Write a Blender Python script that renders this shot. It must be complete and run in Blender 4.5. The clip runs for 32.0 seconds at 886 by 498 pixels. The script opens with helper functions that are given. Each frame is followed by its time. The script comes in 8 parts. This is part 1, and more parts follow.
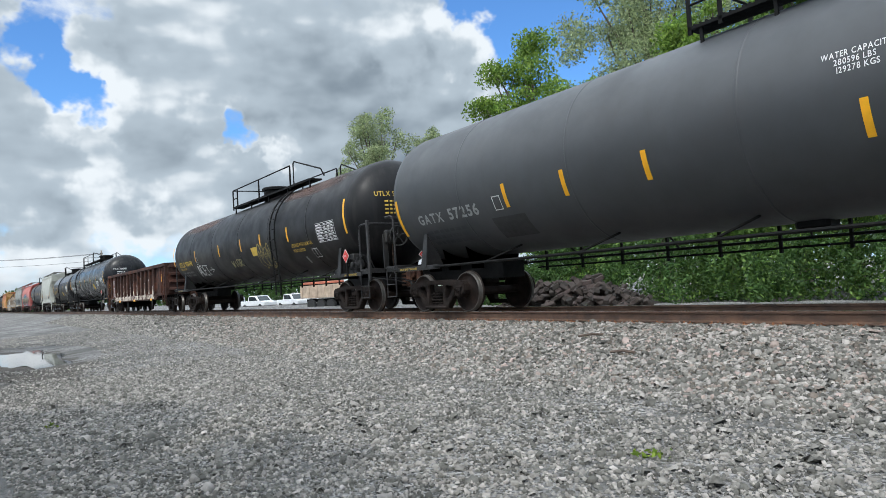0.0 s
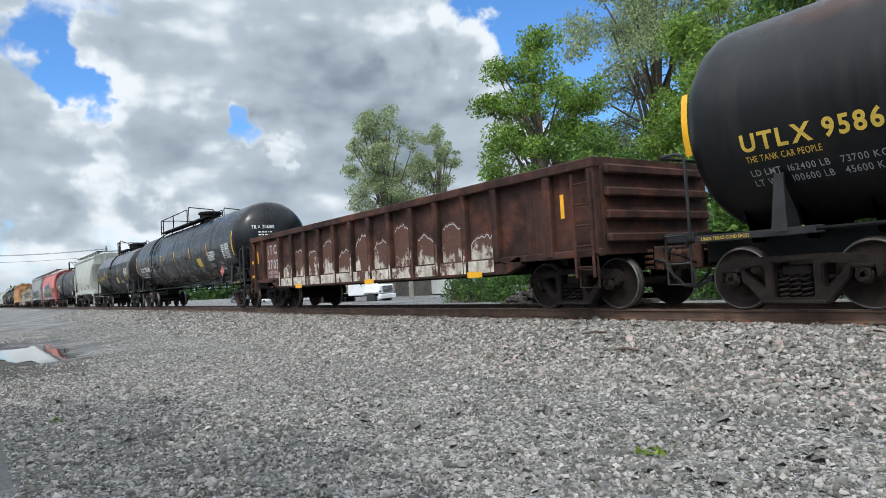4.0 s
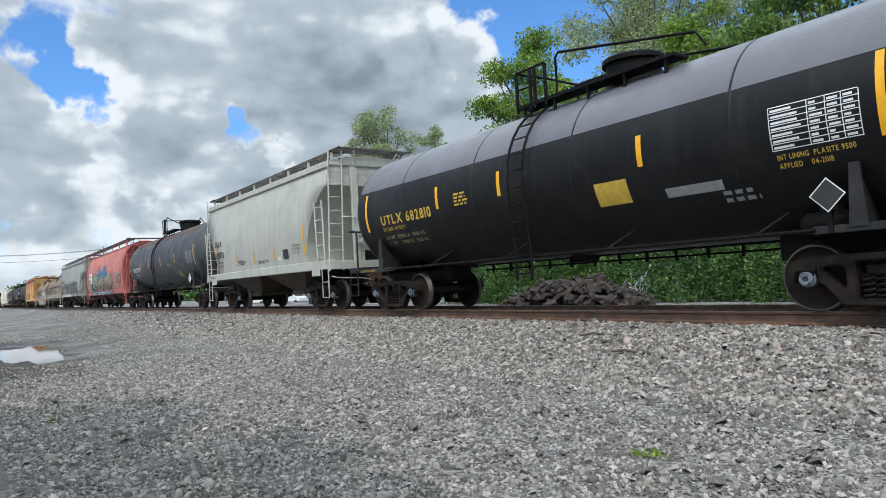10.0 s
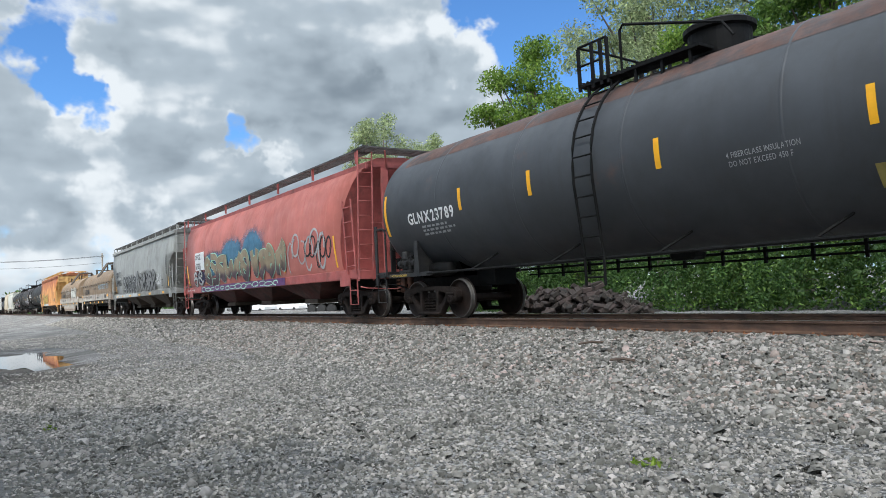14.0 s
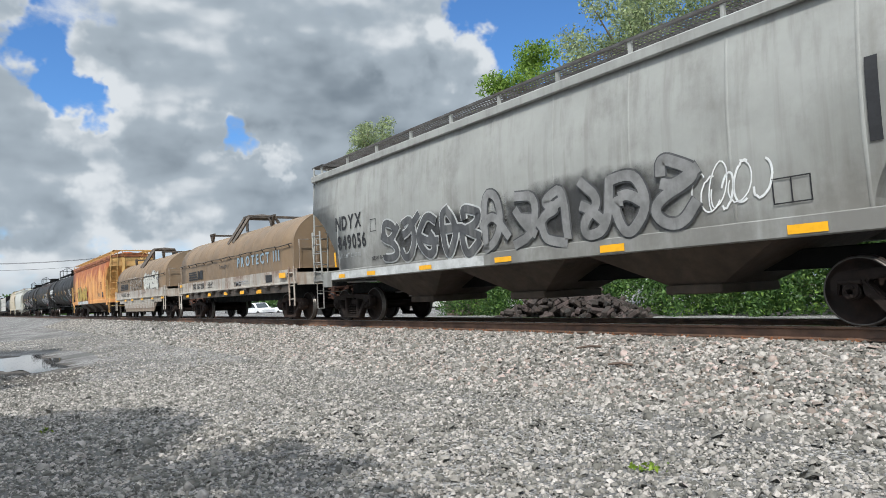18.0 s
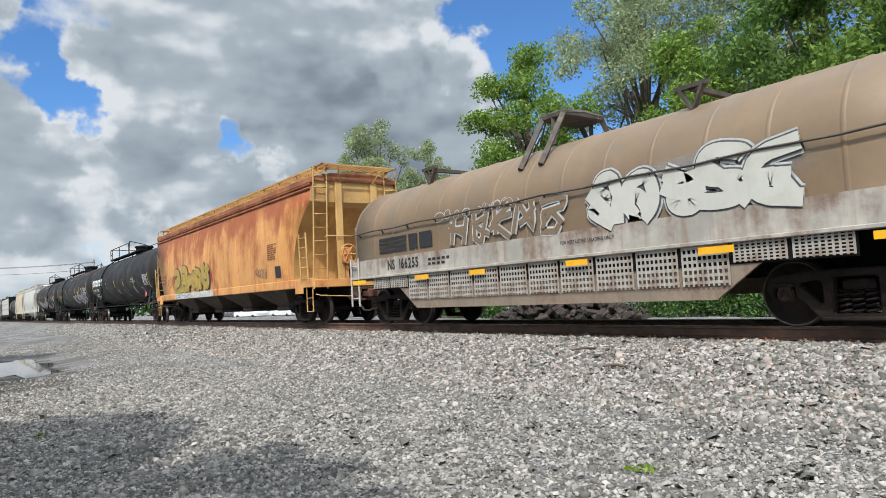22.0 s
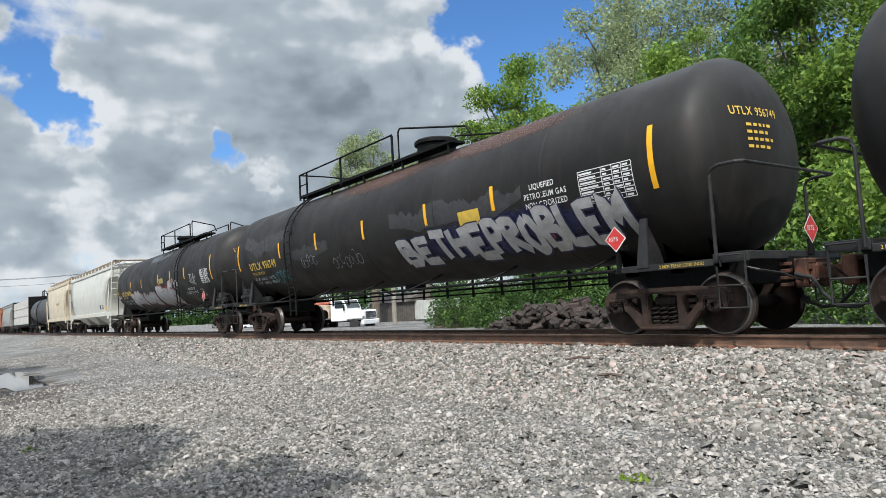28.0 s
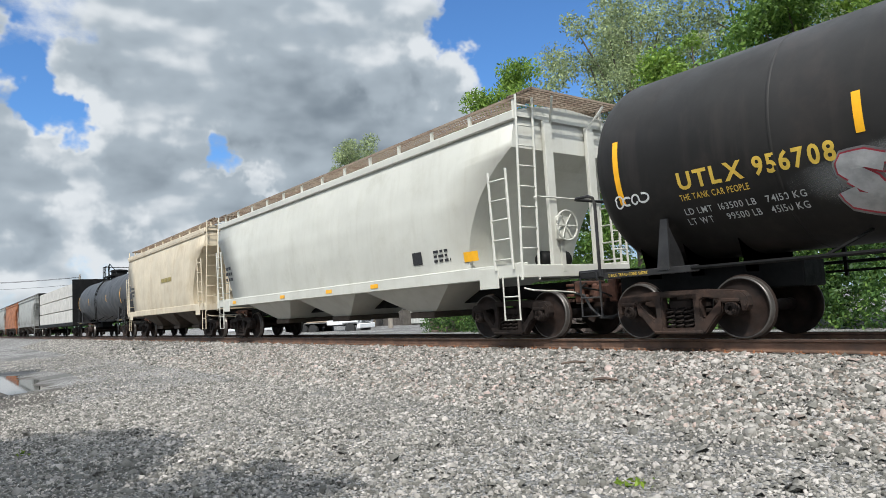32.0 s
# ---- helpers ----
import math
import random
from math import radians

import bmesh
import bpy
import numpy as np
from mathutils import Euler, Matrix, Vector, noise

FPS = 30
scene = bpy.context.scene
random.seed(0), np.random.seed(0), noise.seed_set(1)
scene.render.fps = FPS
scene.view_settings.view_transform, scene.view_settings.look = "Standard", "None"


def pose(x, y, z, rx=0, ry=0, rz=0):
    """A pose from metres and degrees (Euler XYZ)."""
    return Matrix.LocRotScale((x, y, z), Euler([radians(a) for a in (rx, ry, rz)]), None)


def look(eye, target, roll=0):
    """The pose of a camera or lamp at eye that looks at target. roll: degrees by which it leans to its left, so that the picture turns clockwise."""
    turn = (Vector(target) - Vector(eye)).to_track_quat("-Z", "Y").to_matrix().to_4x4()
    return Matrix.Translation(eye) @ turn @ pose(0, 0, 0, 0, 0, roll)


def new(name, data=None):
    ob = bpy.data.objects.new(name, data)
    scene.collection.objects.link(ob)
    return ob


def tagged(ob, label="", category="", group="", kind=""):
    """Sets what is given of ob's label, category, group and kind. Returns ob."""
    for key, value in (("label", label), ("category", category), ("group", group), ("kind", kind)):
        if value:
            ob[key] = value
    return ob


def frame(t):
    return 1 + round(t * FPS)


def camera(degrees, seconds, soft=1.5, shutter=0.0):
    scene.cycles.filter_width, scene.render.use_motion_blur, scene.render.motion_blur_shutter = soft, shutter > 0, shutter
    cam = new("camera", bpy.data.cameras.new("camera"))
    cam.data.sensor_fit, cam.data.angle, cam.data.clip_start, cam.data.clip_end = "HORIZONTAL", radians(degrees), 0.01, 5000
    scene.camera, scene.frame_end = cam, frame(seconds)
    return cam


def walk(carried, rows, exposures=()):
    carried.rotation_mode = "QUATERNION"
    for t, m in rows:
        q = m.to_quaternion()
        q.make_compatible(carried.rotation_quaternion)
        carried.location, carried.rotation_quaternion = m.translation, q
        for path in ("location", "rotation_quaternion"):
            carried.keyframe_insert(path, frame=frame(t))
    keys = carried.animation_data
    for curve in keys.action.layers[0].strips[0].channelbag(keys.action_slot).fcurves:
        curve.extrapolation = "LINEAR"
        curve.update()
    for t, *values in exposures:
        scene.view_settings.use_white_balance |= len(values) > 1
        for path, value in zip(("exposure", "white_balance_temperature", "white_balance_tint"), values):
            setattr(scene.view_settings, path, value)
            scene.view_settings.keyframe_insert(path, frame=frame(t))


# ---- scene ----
cam = camera(66.79, 32.0, soft=0.8)
EYE = Vector((0.0, -10.184, 0.750))


def aim(yaw, pitch, roll):
    """The camera's pose from degrees to the left of +y, upward and of lean."""
    a, b = radians(yaw), radians(pitch)
    way = Vector((-math.sin(a) * math.cos(b), math.cos(a) * math.cos(b), math.sin(b)))
    return look(EYE, EYE + way, roll)


# seconds, then the way the hand-held camera points
AIM = [
    (0, 54.28, 2.81, -3.61), (0.5, 54.30, 2.85, -3.57), (1, 54.32, 2.87, -3.50), (1.5, 54.36, 2.87, -3.43), (2, 54.41, 2.85, -3.38),
    (2.5, 54.49, 2.79, -3.36), (3, 54.57, 2.69, -3.36), (3.5, 54.64, 2.60, -3.35), (5.5, 54.49, 2.47, -3.38), (6, 54.44, 2.49, -3.31),
    (6.5, 54.39, 2.53, -3.30), (7, 54.36, 2.57, -3.30), (7.5, 54.36, 2.59, -3.26), (8, 54.37, 2.59, -3.18), (8.5, 54.38, 2.59, -3.09),
    (9, 54.40, 2.61, -3.07), (9.5, 54.42, 2.64, -3.17), (10, 54.44, 2.67, -3.24), (10.5, 54.44, 2.71, -3.21), (11, 54.43, 2.78, -3.19),
    (11.5, 54.40, 2.86, -3.16), (12, 54.38, 2.99, -3.11), (12.5, 54.35, 3.14, -3.05), (13, 54.31, 3.25, -3.03), (13.5, 54.30, 3.30, -3.04),
    (14, 54.31, 3.33, -3.05), (14.5, 54.32, 3.37, -3.05), (16.5, 54.16, 3.72, -2.74), (17, 54.14, 3.71, -2.76), (17.5, 54.14, 3.68, -2.78),
    (18, 54.16, 3.63, -2.80), (18.5, 54.16, 3.61, -2.83), (19, 54.12, 3.62, -2.88), (19.5, 54.06, 3.62, -2.92), (20, 54.00, 3.62, -2.95),
    (20.5, 53.94, 3.64, -2.99), (21, 53.87, 3.67, -3.04), (21.5, 53.79, 3.74, -3.07), (22, 53.72, 3.82, -3.09), (22.5, 53.67, 3.86, -3.09),
    (23, 53.63, 3.87, -3.13), (23.5, 53.61, 3.86, -3.20), (24, 53.58, 3.88, -3.23), (24.5, 53.52, 3.94, -3.28), (25, 53.43, 4.06, -3.38),
    (25.5, 53.31, 4.24, -3.49), (27.5, 53.18, 4.62, -3.35), (28, 53.10, 4.64, -3.37), (28.5, 53.03, 4.67, -3.41), (29, 52.97, 4.70, -3.42),
    (29.5, 52.94, 4.74, -3.36), (30, 52.91, 4.77, -3.32), (30.5, 52.86, 4.82, -3.29), (31, 52.82, 4.87, -3.29), (31.5, 52.78, 4.92, -3.31),
    (32, 52.73, 4.96, -3.29),
]
# seconds, metres that the train has rolled along the track
RUN = [
    (0, -66.36), (1, -59.25), (2, -51.94), (3, -44.60), (3.5, -40.93), (5.5, -26.23), (6, -22.55), (7, -15.09),
    (8, -7.57), (9, 0.01), (10, 7.85), (11, 15.88), (12, 23.84), (13, 31.76), (14, 39.79), (14.5, 43.79),
    (16.5, 60.46), (17, 64.65), (18, 72.99), (19, 81.29), (20, 89.75), (21, 98.45), (22, 107.14), (23, 115.85),
    (24, 124.69), (25, 133.60), (25.5, 138.09), (27.5, 156.57), (28, 161.22), (29, 170.57), (30, 180.10), (31, 189.64),
    (32, 199.18),
]
walk(cam, [(t, aim(*a)) for t, *a in AIM], [(0, 0.21, 6150, 8), (13.5, 0.18, 6150, 8), (16.5, -0.08, 6200, 9), (32, -0.02, 6250, 9)])

# ---- sky, sun ----
SUN_WAY = Vector((0.45, -0.46, 0.765)).normalized()      # towards the sun
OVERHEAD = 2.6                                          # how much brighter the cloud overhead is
GLOW = 1.6                                              # radiance of the thin cloud round the sun


def sky_way(yaw, up):
    a, b = radians(yaw), radians(up)
    return (-math.sin(a) * math.cos(b), math.cos(a) * math.cos(b), math.sin(b))


def build_world():
    w = bpy.data.worlds.new("sky")
    w.use_nodes = True
    scene.world = w
    nt = w.node_tree
    nt.nodes.clear()
    N, L = nt.nodes.new, nt.links.new

    def math_node(op, a, b=None, c=None, clamp=False):
        n = N("ShaderNodeMath")
        n.operation, n.use_clamp = op, clamp
        for i, v in enumerate((a, b, c)):
            if v is None:
                continue
            if isinstance(v, (int, float)):
                n.inputs[i].default_value = v
            else:
                L(v, n.inputs[i])
        return n.outputs[0]

    def smooth(v, lo, hi, out0=0.0, out1=1.0):
        n = N("ShaderNodeMapRange")
        n.interpolation_type = "SMOOTHSTEP"
        L(v, n.inputs[0])
        for i, x in enumerate((lo, hi, out0, out1)):
            n.inputs[1 + i].default_value = x
        return n.outputs[0]

    def mix(f, a, b):
        n = N("ShaderNodeMix")
        n.data_type = "RGBA"
        for i, v in ((0, f), (6, a), (7, b)):
            if isinstance(v, (tuple, float)):
                n.inputs[i].default_value = v
            else:
                L(v, n.inputs[i])
        return n.outputs[2]

    way = N("ShaderNodeTexCoord").outputs["Generated"]
    sky = N("ShaderNodeTexSky")
    sky.sky_type, sky.sun_disc = "NISHITA", False
    sky.sun_elevation = math.asin(SUN_WAY.z)
    sky.sun_rotation = math.atan2(SUN_WAY.x, SUN_WAY.y)
    sky.air_density, sky.dust_density, sky.ozone_density = 1.0, 0.6, 2.5

    def fbm(scale, detail, rough, squash, offset):
        m = N("ShaderNodeMapping")
        m.inputs["Scale"].default_value = (1, 1, squash)
        m.inputs["Location"].default_value = offset
        L(way, m.inputs[0])
        n = N("ShaderNodeTexNoise")
        n.inputs["Scale"].default_value, n.inputs["Detail"].default_value, n.inputs["Roughness"].default_value = scale, detail, rough
        n.inputs["Distortion"].default_value = 0.0
        L(m.outputs[0], n.inputs["Vector"])
        return n.outputs[0]

    ragged = None

    def lump(yaw, up, rad, soft):
        """1 within rad degrees of that way, falling to 0 over soft degrees."""
        d = N("ShaderNodeVectorMath")
        d.operation = "DOT_PRODUCT"
        L(ragged or way, d.inputs[0])
        d.inputs[1].default_value = sky_way(yaw, up)
        return smooth(d.outputs["Value"], math.cos(radians(rad + soft)), math.cos(radians(max(rad, 0.1))))

    def lumps(v, rows):
        for yaw, up, rad, soft, much in rows:
            v = math_node("MULTIPLY_ADD", lump(yaw, up, rad, soft), much, v)
        return v

    warp = N("ShaderNodeTexNoise")
    warp.inputs["Scale"].default_value, warp.inputs["Detail"].default_value = 9.0, 4
    L(way, warp.inputs["Vector"])
    # ways bent by noise, so that the banks get ragged edges
    curl = N("ShaderNodeTexNoise")
    curl.inputs["Scale"].default_value, curl.inputs["Detail"].default_value, curl.inputs["Roughness"].default_value = 13.0, 4, 0.55
    L(way, curl.inputs["Vector"])
    off = N("ShaderNodeVectorMath")
    off.operation = "SUBTRACT"
    L(curl.outputs["Color"], off.inputs[0])
    off.inputs[1].default_value = (0.5, 0.5, 0.5)
    swing = N("ShaderNodeVectorMath")
    swing.operation = "MULTIPLY_ADD"
    L(off.outputs[0], swing.inputs[0])
    swing.inputs[1].default_value = (0.18, 0.18, 0.18)
    L(way, swing.inputs[2])
    unit = N("ShaderNodeVectorMath")
    unit.operation = "NORMALIZE"
    L(swing.outputs[0], unit.inputs[0])
    ragged = unit.outputs[0]
    bent = N("ShaderNodeVectorMath")
    bent.operation = "MULTIPLY_ADD"
    L(warp.outputs["Color"], bent.inputs[0])
    bent.inputs[1].default_value = (0.10, 0.10, 0.10)
    L(way, bent.inputs[2])
    puff = N("ShaderNodeTexVoronoi")
    puff.feature = "SMOOTH_F1"
    for key, v in (("Scale", 13.0), ("Detail", 2.0), ("Roughness", 0.5), ("Smoothness", 0.8)):
        puff.inputs[key].default_value = v
    L(bent.outputs[0], puff.inputs["Vector"])
    puff = math_node("SUBTRACT", 0.42, puff.outputs["Distance"])
    big, fine = fbm(3.0, 2, 0.5, 2.2, (0.3, 0.1, 0.2)), fbm(24.0, 6, 0.62, 1.6, (4.0, 1.0, 2.0))
    mid = fbm(6.0, 7, 0.54, 1.9, (1.3, 2.2, 0.7))
    soft_mid, soft_above = fbm(7.5, 3, 0.45, 2.0, (1.3, 2.2, 0.7)), fbm(7.5, 3, 0.45, 2.0, (1.28, 2.2, 0.745))
    dens = math_node("MULTIPLY_ADD", math_node("SUBTRACT", mid, 0.5), 1.3, math_node("MULTIPLY", math_node("SUBTRACT", big, 0.5), 0.5))
    dens = math_node("MULTIPLY_ADD", math_node("SUBTRACT", fine, 0.5), 0.42, dens)
    dens = math_node("MULTIPLY_ADD", puff, 0.28, dens)
    dens = math_node("ADD", dens, 0.24)
    # banks of cloud, and the blue gaps between them
    dens = lumps(dens, [(66, 19, 9, 9, 0.30), (60, 11, 6, 8, 0.30), (80.5, 12, 2.5, 5, 0.26), (74, 8, 3, 5, 0.15), (52, 19.5, 1, 4, 0.25),
                        (84.2, 17.2, 0.4, 2.4, -0.56), (82.8, 15.0, 0.3, 2.0, -0.62), (70.8, 13.1, 0.3, 1.5, -0.56), (69.0, 11.0, 0.2, 1.2, -0.45), (87.0, 9.5, 2.0, 4.0, 0.30), (83.0, 4.8, 1.0, 3.0, 0.22),
                        (44.5, 21, 1.5, 6, -0.62), (41, 16.5, 2, 6, -0.6), (48, 22.5, 0.5, 3, -0.3), (35, 18, 6, 6, -0.6), (24, 18, 9, 12, -0.5), (86.5, 10.5, 1.0, 3, 0.22),
                        (88.5, 21.0, 0.8, 2.4, 0.55), (89.5, 15.0, 0.8, 3, 0.5), (80.5, 19.5, 0.6, 2.5, 0.25), (89.0, 5.0, 1.0, 3, -0.30), (79, 3.6, 1, 3, -0.20), (73, 4.0, 1, 3, -0.18), (84.5, 6.6, 0.4, 2, 0.22), (77, 6.2, 0.6, 2, 0.2)])
    cover = smooth(dens, -0.24, 0.25)
    belly = N("ShaderNodeSeparateXYZ")
    L(way, belly.inputs[0])
    # thin edges and tops are bright, thick bellies grey
    grey = math_node("MULTIPLY_ADD", math_node("SUBTRACT", soft_above, soft_mid), 2.3, smooth(dens, 0.02, 1.2, -0.12, 0.40))
    grey = math_node("MULTIPLY_ADD", puff, -0.36, grey)
    grey = math_node("MULTIPLY_ADD", math_node("SUBTRACT", fine, 0.5), -0.20, grey)
    grey = lumps(grey, [(71.8, 15.6, 1, 5, 0.16), (64.5, 15.6, 1.5, 5, 0.22), (56, 15.5, 2, 6, 0.20), (60, 13.5, 1, 4, 0.12), (75, 9.8, 1, 3, 0.10), (66, 20.5, 2, 5, 0.08), (86, 12, 2, 5, 0.06), (84, 6.5, 3, 4, -0.10), (76, 7, 2, 4, -0.10)]
                 + [(a, b, 0.5, 2.6, -0.26) for a, b in ((80.2, 15.4), (81.9, 12.6), (81.2, 7.6), (78.1, 5.8), (68.4, 11.7), (72.8, 13.2), (58.1, 19.2), (82.1, 18), (51.5, 20), (83.6, 21), (50, 17))])
    pale = mix(smooth(grey, -0.25, 0.25), (0.78, 0.80, 0.81, 1), (0.43, 0.485, 0.53, 1))
    cloud = mix(smooth(grey, 0.10, 1.30), pale, (0.20, 0.24, 0.28, 1))
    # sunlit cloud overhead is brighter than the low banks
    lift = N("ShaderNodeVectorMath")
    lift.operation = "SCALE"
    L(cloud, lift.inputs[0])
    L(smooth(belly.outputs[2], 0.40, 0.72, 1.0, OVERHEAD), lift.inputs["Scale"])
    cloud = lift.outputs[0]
    blue = N("ShaderNodeMix")
    blue.data_type, blue.blend_type = "RGBA", "MULTIPLY"
    blue.inputs[0].default_value = 1.0
    L(sky.outputs[0], blue.inputs[6])
    blue.inputs[7].default_value = (0.085, 0.125, 0.165, 1)
    haze = smooth(belly.outputs[2], 0.0, 0.20, 0.6, 0.0)
    clear = mix(haze, blue.outputs[2], (0.52, 0.68, 0.84, 1))
    # bright thin cloud round the sun
    ragged = None
    glow = math_node("MULTIPLY", lump(math.degrees(math.atan2(-SUN_WAY.x, SUN_WAY.y)), math.degrees(math.asin(SUN_WAY.z)), 12, 26), GLOW)
    glare = N("ShaderNodeMix")
    glare.data_type, glare.blend_type = "RGBA", "ADD"
    glare.inputs[0].default_value = 1.0
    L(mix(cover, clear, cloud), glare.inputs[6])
    tone = N("ShaderNodeVectorMath")
    tone.operation = "SCALE"
    tone.inputs[0].default_value = (1.0, 0.97, 0.93)
    L(glow, tone.inputs["Scale"])
    L(tone.outputs[0], glare.inputs[7])
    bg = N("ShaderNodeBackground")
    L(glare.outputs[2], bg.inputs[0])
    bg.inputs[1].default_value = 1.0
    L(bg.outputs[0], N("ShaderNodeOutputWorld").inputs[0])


build_world()
sun = bpy.data.lights.new("sun", "SUN")
sun.energy, sun.angle, sun.color = 4.3, radians(0.6), (1.0, 0.95, 0.87)
new("sun", sun).matrix_world = look(SUN_WAY * 50, (0, 0, 0))
scene.view_settings.exposure = 0.0

# ---- materials ----


def mat(name, base, rough=0.6, metal=0.0, var=0.2, scale=2.0, bump=0.15, grain=60.0, dirt=None, dirt_at=0.55, dirt_wide=0.15, streak=0.0,
        streak_color=None, island=0.0, each=0.0, spec=0.5, skew=1.0, rise=None):
    """A procedural surface: base colour with soft variation, patches of dirt with worn edges, streaks that run down, fine relief."""
    m = bpy.data.materials.new(name)
    m.use_nodes = True
    nt = m.node_tree
    N, L = nt.nodes.new, nt.links.new
    p = nt.nodes["Principled BSDF"]
    p.inputs["Roughness"].default_value, p.inputs["Metallic"].default_value = rough, metal
    p.inputs["Specular IOR Level"].default_value = spec
    at = N("ShaderNodeTexCoord").outputs["Object"]

    def noise_at(s, detail=5, stretch=(1, 1, 1), r=0.6):
        mp = N("ShaderNodeMapping")
        mp.inputs["Scale"].default_value = stretch
        L(at, mp.inputs[0])
        n = N("ShaderNodeTexNoise")
        n.inputs["Scale"].default_value, n.inputs["Detail"].default_value, n.inputs["Roughness"].default_value = s, detail, r
        L(mp.outputs[0], n.inputs["Vector"])
        return n.outputs[0]

    def ramp(v, lo, hi):
        n = N("ShaderNodeMapRange")
        n.interpolation_type = "SMOOTHSTEP"
        L(v, n.inputs[0])
        n.inputs[1].default_value, n.inputs[2].default_value = lo, hi
        return n.outputs[0]

    def mix(f, a, b):
        n = N("ShaderNodeMix")
        n.data_type = "RGBA"
        for i, v in ((0, f), (6, a), (7, b)):
            if isinstance(v, (tuple, float)):
                n.inputs[i].default_value = v
            else:
                L(v, n.inputs[i])
        return n.outputs[2]

    def shade(c, k):
        return tuple(min(1.0, x * k) for x in c[:3]) + (1.0,)

    col = mix(ramp(noise_at(scale), 0.3, 0.7), shade(base, 1 - var), shade(base, 1 + var))
    col = mix(ramp(noise_at(scale * 9, 4), 0.35, 0.75), col, mix(0.45 * var, col, shade(base, 0.4)))
    if streak:
        s = ramp(noise_at(5.0, 6, (1.0, 1.0, 0.05)), 0.48, 0.72)
        sm = N("ShaderNodeMath")
        sm.operation = "MULTIPLY"
        L(s, sm.inputs[0])
        sm.inputs[1].default_value = streak
        col = mix(sm.outputs[0], col, shade(streak_color or base, 0.5 if streak_color is None else 1))
    rough_out = None
    if dirt:
        patch_at = noise_at(scale * 0.7 + 0.4, 8, r=0.68)
        if rise:                                        # wear that thickens towards one height
            sep = N("ShaderNodeSeparateXYZ")
            L(at, sep.inputs[0])
            up = N("ShaderNodeMath")
            up.operation = "MULTIPLY_ADD"
            L(ramp(sep.outputs[2], rise[0], rise[1]), up.inputs[0])
            up.inputs[1].default_value = rise[2]
            mixed = N("ShaderNodeMath")
            mixed.operation = "ADD"
            L(patch_at, mixed.inputs[0])
            L(noise_at(2.2, 6, (1.0, 1.0, 0.22)), mixed.inputs[1])
            half_of = N("ShaderNodeMath")
            half_of.operation = "MULTIPLY"
            L(mixed.outputs[0], half_of.inputs[0])
            half_of.inputs[1].default_value = 0.5
            L(half_of.outputs[0], up.inputs[2])
            patch_at = up.outputs[0]
        d = ramp(patch_at, dirt_at - dirt_wide, dirt_at + dirt_wide)
        col = mix(d, col, shade(dirt, 1))
    if island or each:
        src = N("ShaderNodeNewGeometry").outputs["Random Per Island"] if island else N("ShaderNodeObjectInfo").outputs["Random"]
        if skew != 1.0:
            pw = N("ShaderNodeMath")
            pw.operation = "POWER"
            L(src, pw.inputs[0])
            pw.inputs[1].default_value = skew
            src = pw.outputs[0]
        hs = N("ShaderNodeHueSaturation")
        k = island or each
        v = N("ShaderNodeMapRange")
        L(src, v.inputs[0])
        v.inputs[3].default_value, v.inputs[4].default_value = 1 - k, 1 + k
        L(v.outputs[0], hs.inputs["Value"])
        v2 = N("ShaderNodeMapRange")
        L(src, v2.inputs[0])
        v2.inputs[3].default_value, v2.inputs[4].default_value = 0.5 + 0.04 * k, 0.5 - 0.04 * k
        L(v2.outputs[0], hs.inputs["Hue"])
        L(col, hs.inputs["Color"])
        col = hs.outputs[0]
    L(col, p.inputs["Base Color"])
    rv = ramp(noise_at(scale * 2.3), 0.25, 0.75)
    rm = N("ShaderNodeMapRange")
    L(rv, rm.inputs[0])
    rm.inputs[3].default_value, rm.inputs[4].default_value = max(0.03, rough - 0.1), min(1, rough + 0.1)
    L(rm.outputs[0], p.inputs["Roughness"])
    if bump:
        b = N("ShaderNodeBump")
        b.inputs["Strength"].default_value, b.inputs["Distance"].default_value = bump, 0.02
        L(noise_at(grain, 4), b.inputs["Height"])
        L(b.outputs[0], p.inputs["Normal"])
    return m


